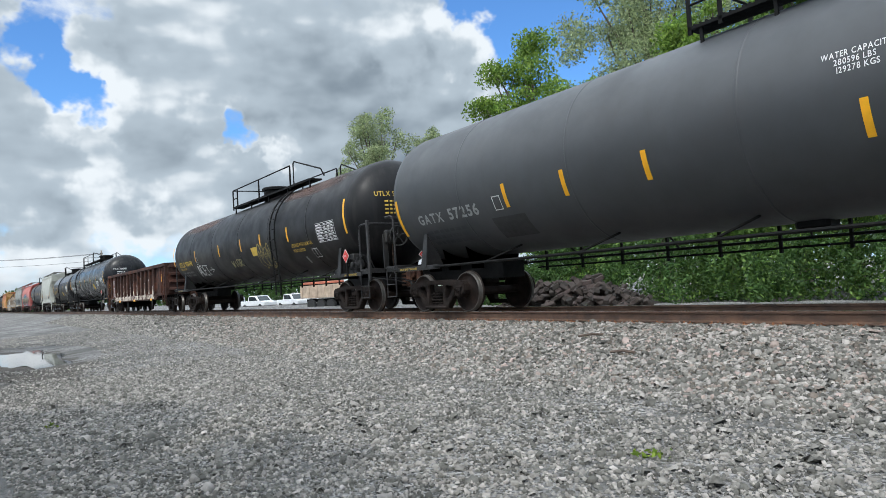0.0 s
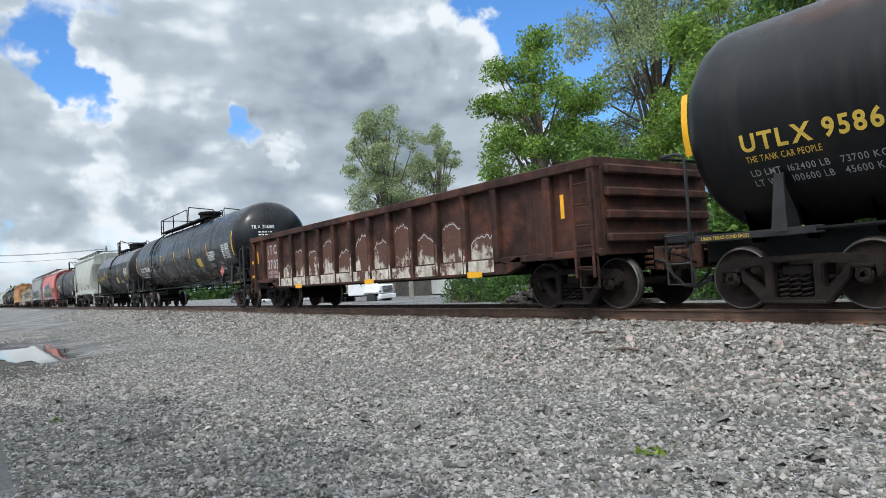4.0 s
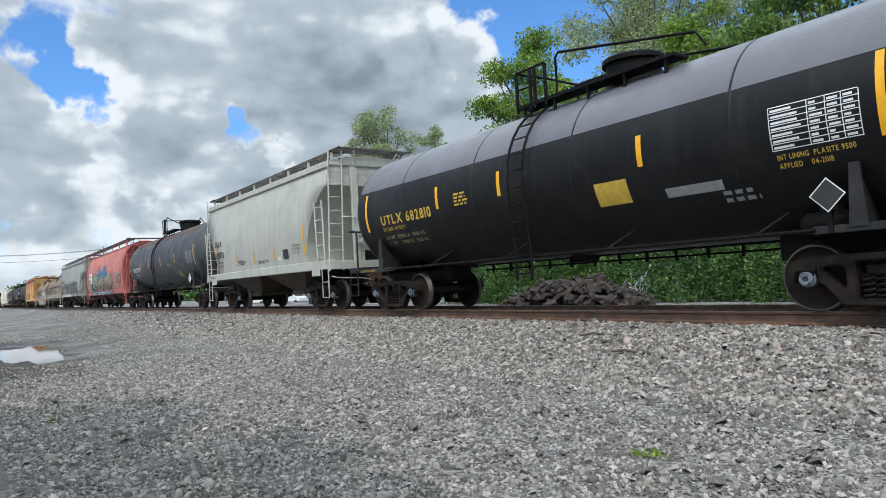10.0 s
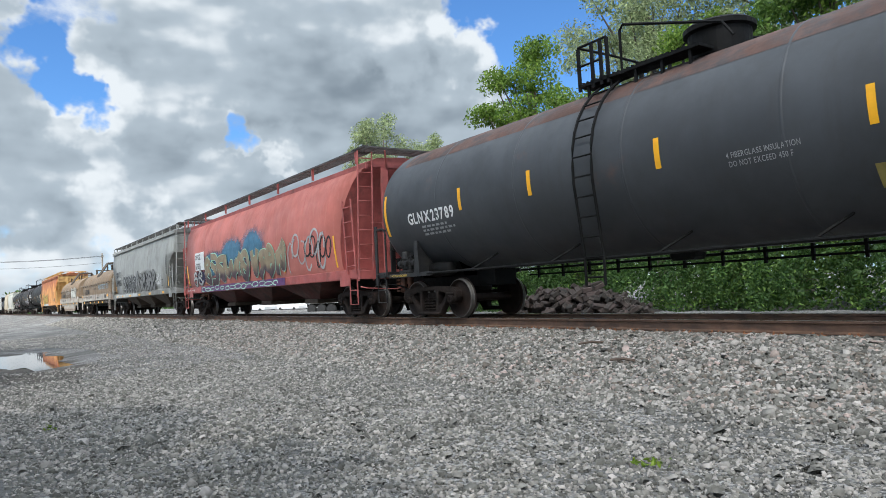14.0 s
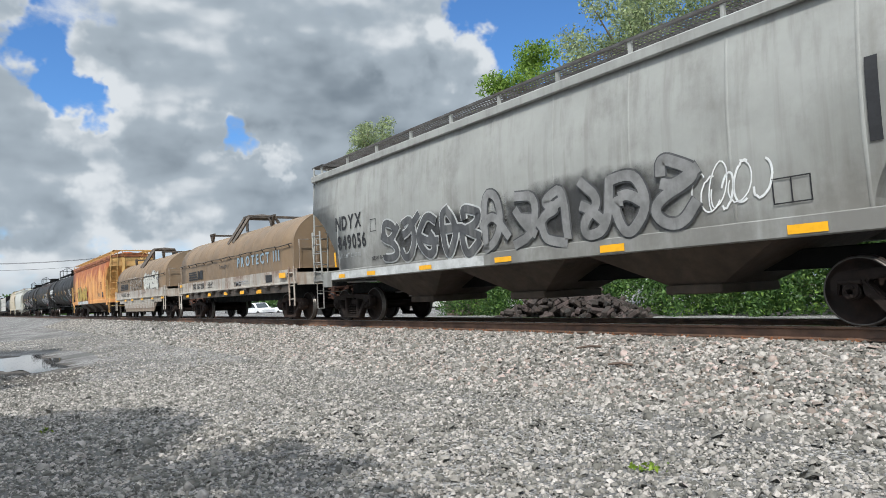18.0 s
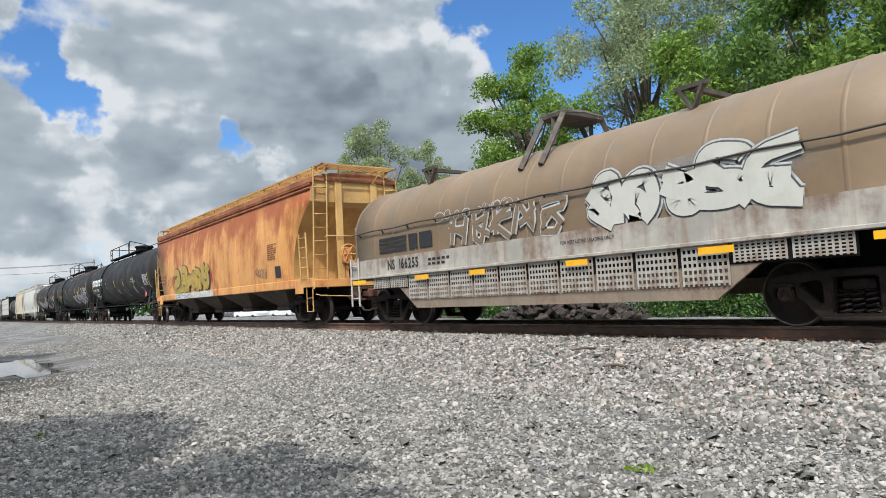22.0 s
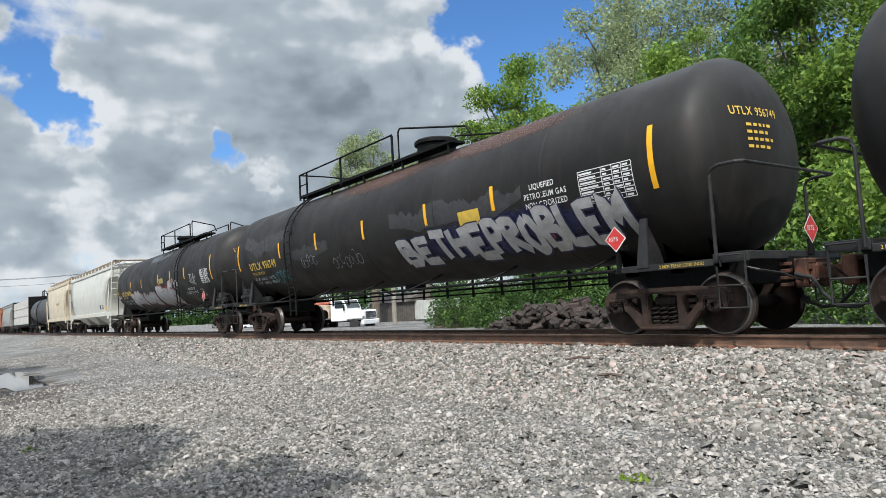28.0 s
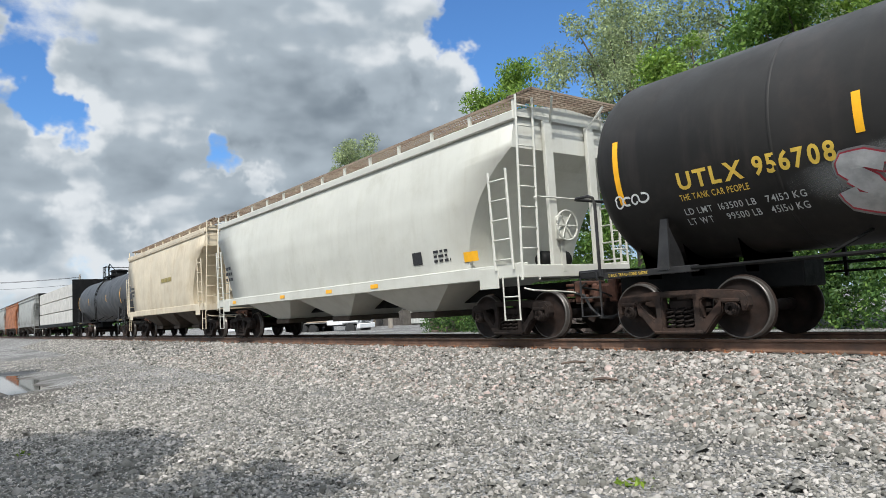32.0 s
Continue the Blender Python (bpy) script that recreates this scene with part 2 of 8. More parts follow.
RUST = (0.16, 0.075, 0.045)
M = dict(
    tank_black=mat("black_tank_paint", (0.011, 0.011, 0.012), 0.42, var=0.25, scale=0.6, bump=0.03, grain=25, dirt=(0.03, 0.027, 0.025), dirt_at=0.66, streak=0.35, streak_color=(0.035, 0.032, 0.03), spec=0.22),
    tank_gloss=mat("glossy_black_tank_paint", (0.008, 0.0085, 0.010), 0.27, var=0.2, scale=0.6, bump=0.02, grain=18, dirt=(0.03, 0.03, 0.03), dirt_at=0.72, streak=0.2, streak_color=(0.035, 0.035, 0.035), spec=0.3),
    tank_worn=mat("dusty_black_tank_paint", (0.021, 0.020, 0.019), 0.55, var=0.3, scale=0.5, bump=0.04, grain=25, dirt=(0.045, 0.036, 0.032), dirt_at=0.66, streak=0.4, streak_color=(0.04, 0.034, 0.031), spec=0.22),
    tank_grey=mat("grey_tank_paint", (0.052, 0.056, 0.061), 0.5, var=0.15, scale=0.5, bump=0.03, grain=20, dirt=(0.045, 0.045, 0.047), dirt_at=0.66, streak=0.3, streak_color=(0.045, 0.045, 0.046)),
    tank_slate=mat("slate_grey_rusting_tank_paint", (0.045, 0.049, 0.055), 0.55, var=0.2, scale=0.6, bump=0.04, grain=22, dirt=(0.10, 0.055, 0.04), dirt_at=0.70, dirt_wide=0.1, streak=0.4, streak_color=(0.035, 0.034, 0.035)),
    # lighter grey that puts the sky's sheen into the colour
    tank_sheen=mat("grey_tank_top_sheen", (0.125, 0.127, 0.142), 0.38, var=0.12, scale=0.6, bump=0.02, grain=18),
    rust_cap=mat("rusty_tank_crown", (0.12, 0.065, 0.05), 0.75, var=0.35, scale=1.2, dirt=(0.05, 0.048, 0.05), dirt_at=0.52, dirt_wide=0.12, spec=0.3),
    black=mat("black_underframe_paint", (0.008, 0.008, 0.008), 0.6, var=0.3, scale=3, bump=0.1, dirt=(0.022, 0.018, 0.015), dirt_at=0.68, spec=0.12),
    fitting=mat("dusty_black_fitting_paint", (0.022, 0.022, 0.023), 0.5, var=0.3, scale=3, bump=0.06, dirt=(0.05, 0.045, 0.04), dirt_at=0.62, spec=0.3),
    coupler=mat("red_brown_rusted_casting", (0.115, 0.055, 0.038), 0.75, var=0.35, scale=4, bump=0.3, grain=45, dirt=(0.045, 0.03, 0.025), dirt_at=0.55, spec=0.15),
    truck=mat("rusty_cast_truck_steel", (0.062, 0.040, 0.031), 0.75, var=0.35, scale=3.5, bump=0.3, grain=45, dirt=(0.028, 0.023, 0.021), dirt_at=0.52, spec=0.12),
    truck_dark=mat("grimy_cast_truck_steel", (0.022, 0.017, 0.015), 0.75, var=0.35, scale=3.5, bump=0.3, grain=45, dirt=(0.042, 0.028, 0.022), dirt_at=0.64, spec=0.12),
    wheel=mat("brown_wheel_steel", (0.034, 0.023, 0.019), 0.65, 0.1, var=0.35, scale=4, bump=0.12, dirt=(0.022, 0.019, 0.018), dirt_at=0.55, spec=0.12),
    tread=mat("polished_wheel_tread", (0.13, 0.12, 0.11), 0.42, 0.7, var=0.2, scale=6, bump=0.03),
    cap=mat("blue_grey_bearing_cap", (0.2, 0.24, 0.28), 0.5, 0.3, var=0.3, scale=9, dirt=(0.06, 0.05, 0.045), dirt_at=0.6),
    yellow=mat("yellow_reflective_strip", (0.85, 0.42, 0.01), 0.4, var=0.08, scale=6, bump=0.02, dirt=(0.5, 0.27, 0.03), dirt_at=0.78),
    yellow_paint=mat("yellow_stencil_paint", (0.62, 0.42, 0.06), 0.6, var=0.12, scale=8, bump=0.02),
    white_paint=mat("white_stencil_paint", (0.72, 0.73, 0.72), 0.6, var=0.1, scale=8, bump=0.02, dirt=(0.4, 0.4, 0.39), dirt_at=0.72),
    grey_paint=mat("faded_grey_stencil_paint", (0.3, 0.31, 0.31), 0.65, var=0.15, scale=8, bump=0.02),
    dull_paint=mat("dull_dark_patch_paint", (0.035, 0.035, 0.037), 0.7, var=0.2, scale=4, bump=0.02),
    black_paint=mat("black_stencil_paint", (0.02, 0.02, 0.022), 0.6, var=0.15, scale=8, bump=0.02),
    red_paint=mat("red_placard_paint", (0.55, 0.04, 0.035), 0.5, var=0.1, scale=8, bump=0.02),
    gon=mat("rusty_brown_gondola_steel", (0.042, 0.023, 0.019), 0.8, var=0.45, scale=1.6, bump=0.2, grain=30, dirt=(0.115, 0.045, 0.028), dirt_at=0.57, dirt_wide=0.12, streak=0.55, streak_color=(0.10, 0.042, 0.028), spec=0.2),
    gon_red=mat("faded_red_gondola_panel", (0.17, 0.062, 0.045), 0.7, var=0.25, scale=2, bump=0.1, streak=0.4, streak_color=(0.1, 0.05, 0.04)),
    gon_worn=mat("flaking_white_paint_over_rust", (0.56, 0.51, 0.43), 0.75, var=0.3, scale=4.6, bump=0.3, grain=25, dirt=(0.10, 0.043, 0.028), dirt_at=0.53, dirt_wide=0.035, streak=0.8, streak_color=(0.15, 0.07, 0.042), rise=(0.95, 1.75, 0.16)),
    hop_pale=mat("pale_grey_hopper_paint", (0.45, 0.455, 0.405), 0.5, var=0.06, scale=0.8, bump=0.03, grain=14, dirt=(0.37, 0.36, 0.31), dirt_at=0.60, streak=0.4, streak_color=(0.32, 0.305, 0.255)),
    hop_cream=mat("cream_white_hopper_paint", (0.53, 0.525, 0.47), 0.5, var=0.05, scale=0.8, bump=0.03, grain=14, dirt=(0.44, 0.43, 0.37), dirt_at=0.64, streak=0.25, streak_color=(0.41, 0.39, 0.33)),
    hop_tan=mat("tan_hopper_paint", (0.55, 0.48, 0.36), 0.55, var=0.1, scale=0.8, bump=0.03, dirt=(0.45, 0.36, 0.24), dirt_at=0.62, streak=0.4, streak_color=(0.4, 0.3, 0.2)),
    hop_red=mat("faded_red_hopper_paint", (0.50, 0.155, 0.125), 0.55, var=0.16, scale=0.7, bump=0.03, grain=14, dirt=(0.36, 0.10, 0.075), dirt_at=0.64, dirt_wide=0.13, streak=0.4, streak_color=(0.56, 0.24, 0.19), rise=(2.6, 4.1, 0.08)),
    hop_red_dark=mat("dark_red_hopper_frame_paint", (0.37, 0.095, 0.085), 0.6, var=0.2, scale=2, bump=0.05, dirt=(0.16, 0.06, 0.05), dirt_at=0.64),
    hop_grey=mat("weathered_grey_hopper_paint", (0.325, 0.33, 0.31), 0.6, var=0.08, scale=0.9, bump=0.03, grain=14, dirt=(0.18, 0.175, 0.16), dirt_at=0.60, dirt_wide=0.14, streak=0.55, streak_color=(0.22, 0.215, 0.195), rise=(2.4, 1.4, 0.16)),
    hop_orange=mat("orange_hopper_paint_with_rust", (0.66, 0.325, 0.105), 0.6, var=0.12, scale=0.6, bump=0.04, grain=16, dirt=(0.33, 0.095, 0.03), dirt_at=0.57, dirt_wide=0.11, streak=0.6, streak_color=(0.54, 0.22, 0.07), rise=(2.2, 4.2, 0.17)),
    hop_rust=mat("rust_brown_hopper_roof_edge", (0.27, 0.095, 0.04), 0.75, var=0.3, scale=1.5, bump=0.1, dirt=(0.42, 0.18, 0.07), dirt_at=0.6, streak=0.4),
    hop_yellow=mat("ochre_hopper_end_paint", (0.5, 0.31, 0.11), 0.6, var=0.18, scale=1.0, bump=0.04, dirt=(0.33, 0.15, 0.06), dirt_at=0.62, streak=0.4),
    # bay colours: grime, darkened further to paint in the shade below the sill
    under=mat("grimy_shaded_brown_hopper_bottom", (0.075, 0.055, 0.04), 0.85, var=0.3, scale=1.2, bump=0.1, dirt=(0.035, 0.027, 0.02), dirt_at=0.6, streak=0.4),
    under_red=mat("grimy_shaded_red_hopper_bottom", (0.10, 0.032, 0.026), 0.85, var=0.3, scale=1.2, bump=0.1, dirt=(0.035, 0.022, 0.018), dirt_at=0.55),
    walk=mat("galvanised_grating_steel", (0.10, 0.095, 0.09), 0.6, 0.2, var=0.3, scale=3, bump=0.1, dirt=(0.06, 0.045, 0.035), dirt_at=0.6),
    piece_brown=mat("brown_spray_paint_fading_darker_below", (0.30, 0.235, 0.145), 0.55, var=0.2, scale=3, bump=0.02, dirt=(0.075, 0.045, 0.055), dirt_at=0.62, dirt_wide=0.12, rise=(2.05, 1.5, 0.28)),
    mint=mat("mint_green_spray_paint", (0.42, 0.66, 0.52), 0.55, var=0.15, scale=4, bump=0.02),
    charcoal=mat("charcoal_spray_paint", (0.075, 0.077, 0.08), 0.6, var=0.3, scale=3, bump=0.02, streak=0.5, streak_color=(0.2, 0.2, 0.19)),
    pale_spray=mat("chalky_white_spray_paint", (0.50, 0.51, 0.50), 0.6, var=0.2, scale=3, bump=0.02, dirt=(0.3, 0.3, 0.29), dirt_at=0.62),
    coil=mat("dusty_brown_coil_hood_paint", (0.20, 0.138, 0.082), 0.6, var=0.12, scale=0.8, bump=0.03, grain=14, dirt=(0.17, 0.13, 0.09), dirt_at=0.58, streak=0.35, streak_color=(0.17, 0.12, 0.08)),
    coil_grey=mat("pale_grey_coil_frame_paint", (0.40, 0.375, 0.33), 0.65, var=0.2, scale=1.6, bump=0.05, dirt=(0.17, 0.10, 0.065), dirt_at=0.58, dirt_wide=0.1, streak=0.75, streak_color=(0.25, 0.165, 0.11), rise=(1.25, 1.66, 0.06)),
    coil_tan=mat("rust_streaked_tan_frame_paint", (0.27, 0.215, 0.16), 0.7, var=0.2, scale=1.4, bump=0.06, dirt=(0.15, 0.09, 0.06), dirt_at=0.58, streak=0.5, streak_color=(0.17, 0.10, 0.07)),
    coil_dark=mat("grimy_brown_fitting_and_web_shade", (0.06, 0.048, 0.038), 0.7, var=0.3, scale=3, bump=0.1, dirt=(0.2, 0.15, 0.11), dirt_at=0.66),
    lumber=mat("pale_wrapped_lumber", (0.5, 0.48, 0.44), 0.6, var=0.15, scale=1.5, bump=0.05, streak=0.4),
    silver=mat("silver_spray_paint", (0.42, 0.42, 0.42), 0.55, var=0.2, scale=4, bump=0.02),
    blue_dark=mat("dark_blue_spray_haze", (0.02, 0.025, 0.075), 0.6, var=0.25, scale=4, bump=0.02),
    teal_dull=mat("faded_teal_spray_paint", (0.06, 0.13, 0.13), 0.6, var=0.3, scale=3, bump=0.02, streak=0.3),
    worn_white=mat("worn_white_stencil_paint", (0.48, 0.49, 0.49), 0.65, var=0.15, scale=8, bump=0.02, dirt=(0.2, 0.2, 0.2), dirt_at=0.68),
    olive_pale=mat("pale_olive_spray_paint", (0.42, 0.38, 0.2), 0.6, var=0.25, scale=4, bump=0.02),
    teal_spray=mat("teal_spray_paint", (0.05, 0.22, 0.25), 0.55, var=0.2, scale=4, bump=0.02),
    purple_spray=mat("purple_spray_paint", (0.10, 0.03, 0.13), 0.55, var=0.2, scale=4, bump=0.02),
    olive_spray=mat("olive_spray_paint", (0.30, 0.24, 0.07), 0.55, var=0.2, scale=4, bump=0.02),
    ochre_spray=mat("ochre_yellow_spray_paint", (0.40, 0.27, 0.05), 0.55, var=0.2, scale=4, bump=0.02),
    crimson_spray=mat("crimson_spray_paint", (0.42, 0.04, 0.06), 0.55, var=0.2, scale=4, bump=0.02),
    pale_blue=mat("pale_blue_lettering_paint", (0.25, 0.34, 0.40), 0.6, var=0.12, scale=5, bump=0.02),
    rail=mat("rusty_rail_steel", (0.15, 0.085, 0.055), 0.7, 0.1, var=0.25, scale=3, bump=0.15, dirt=(0.075, 0.05, 0.038), dirt_at=0.55),
    rail_top=mat("polished_rail_head", (0.40, 0.38, 0.36), 0.3, 0.95, var=0.1, scale=3, bump=0.02),
    tie=mat("weathered_creosote_tie_wood", (0.095, 0.07, 0.052), 0.85, var=0.35, scale=4, bump=0.5, grain=30, dirt=(0.17, 0.14, 0.11), dirt_at=0.6, each=0.3),
    old_tie=mat("old_dark_creosote_wood", (0.042, 0.032, 0.027), 0.9, var=0.4, scale=4, bump=0.4, grain=30, each=0.6),
    silver_dark=mat("tarnished_silver_spray_paint", (0.22, 0.22, 0.215), 0.6, var=0.25, scale=3, bump=0.02, streak=0.4),
    plate=mat("orange_rust_tie_plate", (0.28, 0.12, 0.055), 0.8, var=0.3, scale=8, bump=0.2),
    stone=mat("crushed_limestone", (0.268, 0.252, 0.226), 0.85, var=0.25, scale=6, bump=0.3, grain=90, island=0.62, skew=1.5, spec=0.3),
    stone_pink=mat("pinkish_crushed_stone", (0.29, 0.238, 0.205), 0.85, var=0.25, scale=6, bump=0.3, grain=90, island=0.55, skew=1.5, spec=0.3),
    bark=mat("grey_brown_bark", (0.13, 0.105, 0.08), 0.9, var=0.3, scale=3, bump=0.6, grain=20),
    trim_white=mat("white_truck_paint", (0.75, 0.76, 0.77), 0.3, var=0.04, scale=2, bump=0.01),
    chrome=mat("dull_chrome", (0.4, 0.41, 0.42), 0.25, 0.9, var=0.1, scale=5, bump=0.02),
    rubber=mat("black_tyre_rubber", (0.025, 0.025, 0.025), 0.8, var=0.2, scale=8, bump=0.2),
    glass=mat("dark_vehicle_glass", (0.03, 0.04, 0.045), 0.08, var=0.05, scale=2, bump=0.0),
    dump_red=mat("faded_red_dump_body_paint", (0.4, 0.12, 0.07), 0.55, var=0.2, scale=2, bump=0.05),
    dump_tan=mat("dusty_tan_dump_body_paint", (0.46, 0.36, 0.27), 0.6, var=0.2, scale=2, bump=0.05, streak=0.4),
    shed=mat("weathered_pale_shed_panel", (0.5, 0.51, 0.48), 0.6, var=0.12, scale=1, bump=0.05, streak=0.3),
    shed_dark=mat("dark_weathered_shed_boards", (0.09, 0.08, 0.07), 0.85, var=0.25, scale=2, bump=0.2, streak=0.5),
    pole=mat("grey_weathered_pole_wood", (0.28, 0.25, 0.21), 0.85, var=0.2, scale=3, bump=0.3, streak=0.4),
)


def leaf_mat(name, base, light=0.35):
    m = mat(name, base, 0.55, var=0.25, scale=0.9, bump=0.0, island=0.45, spec=0.3)
    nt = m.node_tree
    p = nt.nodes["Principled BSDF"]
    tr = nt.nodes.new("ShaderNodeBsdfTranslucent")
    col = p.inputs["Base Color"].links[0].from_socket
    nt.links.new(col, tr.inputs[0])
    mx = nt.nodes.new("ShaderNodeMixShader")
    mx.inputs[0].default_value = light
    nt.links.new(p.outputs[0], mx.inputs[1])
    nt.links.new(tr.outputs[0], mx.inputs[2])
    nt.links.new(mx.outputs[0], nt.nodes["Material Output"].inputs[0])
    return m


LEAF_MID = leaf_mat("mid_green_leaves", (0.115, 0.205, 0.042))
LEAF_PALE = leaf_mat("grey_green_leaves", (0.29, 0.35, 0.18), 0.4)
LEAF_BRIGHT = leaf_mat("bright_green_leaves", (0.185, 0.295, 0.052), 0.42)
LEAF_DARK = leaf_mat("dark_green_hedge_leaves", (0.062, 0.125, 0.032))

# ---- mesh helpers ----


def part(name, bm, material, parent=None, label="", soft=False):
    """Links a bmesh (or a ready mesh) as one mesh object under a thing or a part."""
    if isinstance(bm, bmesh.types.BMesh):
        me = bpy.data.meshes.new(name)
        bmesh.ops.recalc_face_normals(bm, faces=bm.faces)
        bm.to_mesh(me)
        bm.free()
        if soft:
            me.polygons.foreach_set("use_smooth", [True] * len(me.polygons))
    else:
        me = bm
    if material and not me.materials:
        me.materials.append(material)
    ob = new(name, me)
    ob.parent = parent
    return tagged(ob, label)


def grid_mesh(name, verts, faces):
    """A mesh from numpy arrays of places and of faces with the same number of corners."""
    me = bpy.data.meshes.new(name)
    verts, faces = np.asarray(verts, np.float32), np.asarray(faces, np.int32)
    k = faces.shape[1]
    me.vertices.add(len(verts))
    me.vertices.foreach_set("co", verts.ravel())
    me.loops.add(faces.size)
    me.loops.foreach_set("vertex_index", faces.ravel())
    me.polygons.add(len(faces))
    me.polygons.foreach_set("loop_start", np.arange(0, faces.size, k, dtype=np.int32))
    me.update(calc_edges=True)
    return me


def thing(name, label, category, at=(0, 0, 0), group="", kind=""):
    ob = new(name)
    ob.empty_display_size = 0.3
    ob.location = at
    return tagged(ob, label, category, group, kind)


def box(bm, x0, x1, y0, y1, z0, z1, bev=0.0):
    r = bmesh.ops.create_cube(bm, size=1.0)
    m = Matrix.Translation(((x0 + x1) / 2, (y0 + y1) / 2, (z0 + z1) / 2)) @ Matrix.Diagonal((abs(x1 - x0), abs(y1 - y0), abs(z1 - z0), 1))
    bmesh.ops.transform(bm, matrix=m, verts=r["verts"])
    if bev:
        edges = list({e for v in r["verts"] for e in v.link_edges})
        bmesh.ops.bevel(bm, geom=edges, offset=bev, segments=1, affect="EDGES")
    return bm


def pipe(bm, pts, r, n=6, closed=False):
    """A round bar along a line of points."""
    pts = [Vector(p) for p in pts]
    rings = []
    k = len(pts)
    for i, p in enumerate(pts):
        a = pts[i - 1] if (i or closed) else p
        b = pts[(i + 1) % k] if (i < k - 1 or closed) else p
        d = (b - a).normalized()
        side = d.cross(Vector((0, 0, 1)))
        if side.length < 0.05:
            side = d.cross(Vector((0, 1, 0)))
        side.normalize()
        up = side.cross(d).normalized()
        rings.append([bm.verts.new(p + (side * math.cos(t) + up * math.sin(t)) * r) for t in (2 * math.pi * j / n for j in range(n))])
    for i in range(k if closed else k - 1):
        A, B = rings[i], rings[(i + 1) % k]
        for j in range(n):
            bm.faces.new((A[j], A[(j + 1) % n], B[(j + 1) % n], B[j]))
    if not closed:
        bm.faces.new(rings[0][::-1])
        bm.faces.new(rings[-1])
    return bm


def band(bm, pts, w, y0, y1):
    """A flat bar of width w along points (x, z), from y0 to y1 deep."""
    pts = [Vector((x, 0, z)) for x, z in pts]
    quads = []
    for i, p in enumerate(pts):
        a, b = pts[max(0, i - 1)], pts[min(len(pts) - 1, i + 1)]
        d = (b - a).normalized()
        nrm = Vector((-d.z, 0, d.x)) * (w / 2)
        quads.append([bm.verts.new((q.x, y, q.z)) for q, y in ((p + nrm, y0), (p - nrm, y0), (p - nrm, y1), (p + nrm, y1))])
    for A, B in zip(quads, quads[1:]):
        for j in range(4):
            bm.faces.new((A[j], A[(j + 1) % 4], B[(j + 1) % 4], B[j]))
    bm.faces.new(quads[0][::-1])
    bm.faces.new(quads[-1])
    return bm


def lathe(bm, prof, axis_at, n=32, axis="y", cap=True):
    """Turns a profile of (along, radius) about an axis through axis_at."""
    rings = []
    o = Vector(axis_at)
    for a, r in prof:
        ring = []
        for j in range(n):
            t = 2 * math.pi * j / n
            c, s = r * math.cos(t), r * math.sin(t)
            ring.append(bm.verts.new(o + (Vector((c, a, s)) if axis == "y" else Vector((a, c, s)) if axis == "x" else Vector((c, s, a)))))
        rings.append(ring)
    for A, B in zip(rings, rings[1:]):
        for j in range(n):
            bm.faces.new((A[j], A[(j + 1) % n], B[(j + 1) % n], B[j]))
    if cap:
        bm.faces.new(rings[0][::-1])
        bm.faces.new(rings[-1])
    return bm


def B():
    return bmesh.new()


# ---- stencil letters ----
def build_glyphs(fat):
    """Flat meshes of the built-in font's characters, by character: places, faces, advance."""
    made, out = {}, {}
    for ch in "ABCDEFGHIJKLMNOPQRSTUVWXYZabcdefghijklmnopqrstuvwxyz0123456789.-/()°":
        cu = bpy.data.curves.new("glyph", "FONT")
        cu.body, cu.size, cu.resolution_u, cu.offset = ch, 1.0, 3, fat
        made[ch] = new("glyph", cu)
    deps = bpy.context.evaluated_depsgraph_get()
    for ch, ob in made.items():
        me = bpy.data.meshes.new_from_object(ob.evaluated_get(deps))
        vs = [v.co.copy() for v in me.vertices]
        fs = [tuple(p.vertices) for p in me.polygons]
        x0, x1 = (min(v.x for v in vs), max(v.x for v in vs)) if vs else (0, 0.3)
        out[ch] = ([(v.x - x0, v.y) for v in vs], fs, x1 - x0)
        bpy.data.meshes.remove(me)
        cu = ob.data
        bpy.data.objects.remove(ob)
        bpy.data.curves.remove(cu)
    return out


GLYPHS, BOLD = build_glyphs(0.012), build_glyphs(0.03)


def letters(bm, text, x, z, h, place, wide=1.0, gap=0.13, lean=0.0, step=0.07):
    """Sets text with capitals h high, its lower start at (x, z) of a surface; place(x, z) gives the point on it."""
    k = h / 0.69
    for ch in text:
        if ch == " ":
            x += 0.34 * k * wide
            continue
        vs, fs, adv = (BOLD if h >= 0.19 else GLYPHS)[ch]
        tmp = bmesh.new()
        vv = [tmp.verts.new(((a + lean * b) * k * wide, 0, b * k)) for a, b in vs]
        for f in fs:
            try:
                tmp.faces.new([vv[i] for i in f])
            except ValueError:
                pass
        if h > 0.1:
            for i in range(1, int(h / step) + 1):
                bmesh.ops.bisect_plane(tmp, geom=tmp.verts[:] + tmp.edges[:] + tmp.faces[:], plane_co=(0, 0, i * step), plane_no=(0, 0, 1))
        mp = {}
        for v in tmp.verts:
            mp[v] = bm.verts.new(place(x + v.co.x, z + v.co.z))
        for f in tmp.faces:
            bm.faces.new([mp[v] for v in f.verts])
        tmp.free()
        x += (adv + gap) * k * wide
    return x


def patch(bm, x0, x1, z0, z1, place, nx=1, nz=5, skew=0.0):
    """A rectangle laid on a surface."""
    g = [[bm.verts.new(place(x0 + (x1 - x0) * i / nx + skew * j / nz, z0 + (z1 - z0) * j / nz)) for i in range(nx + 1)] for j in range(nz + 1)]
    for j in range(nz):
        for i in range(nx):
            bm.faces.new((g[j][i], g[j][i + 1], g[j + 1][i + 1], g[j + 1][i]))
    return bm


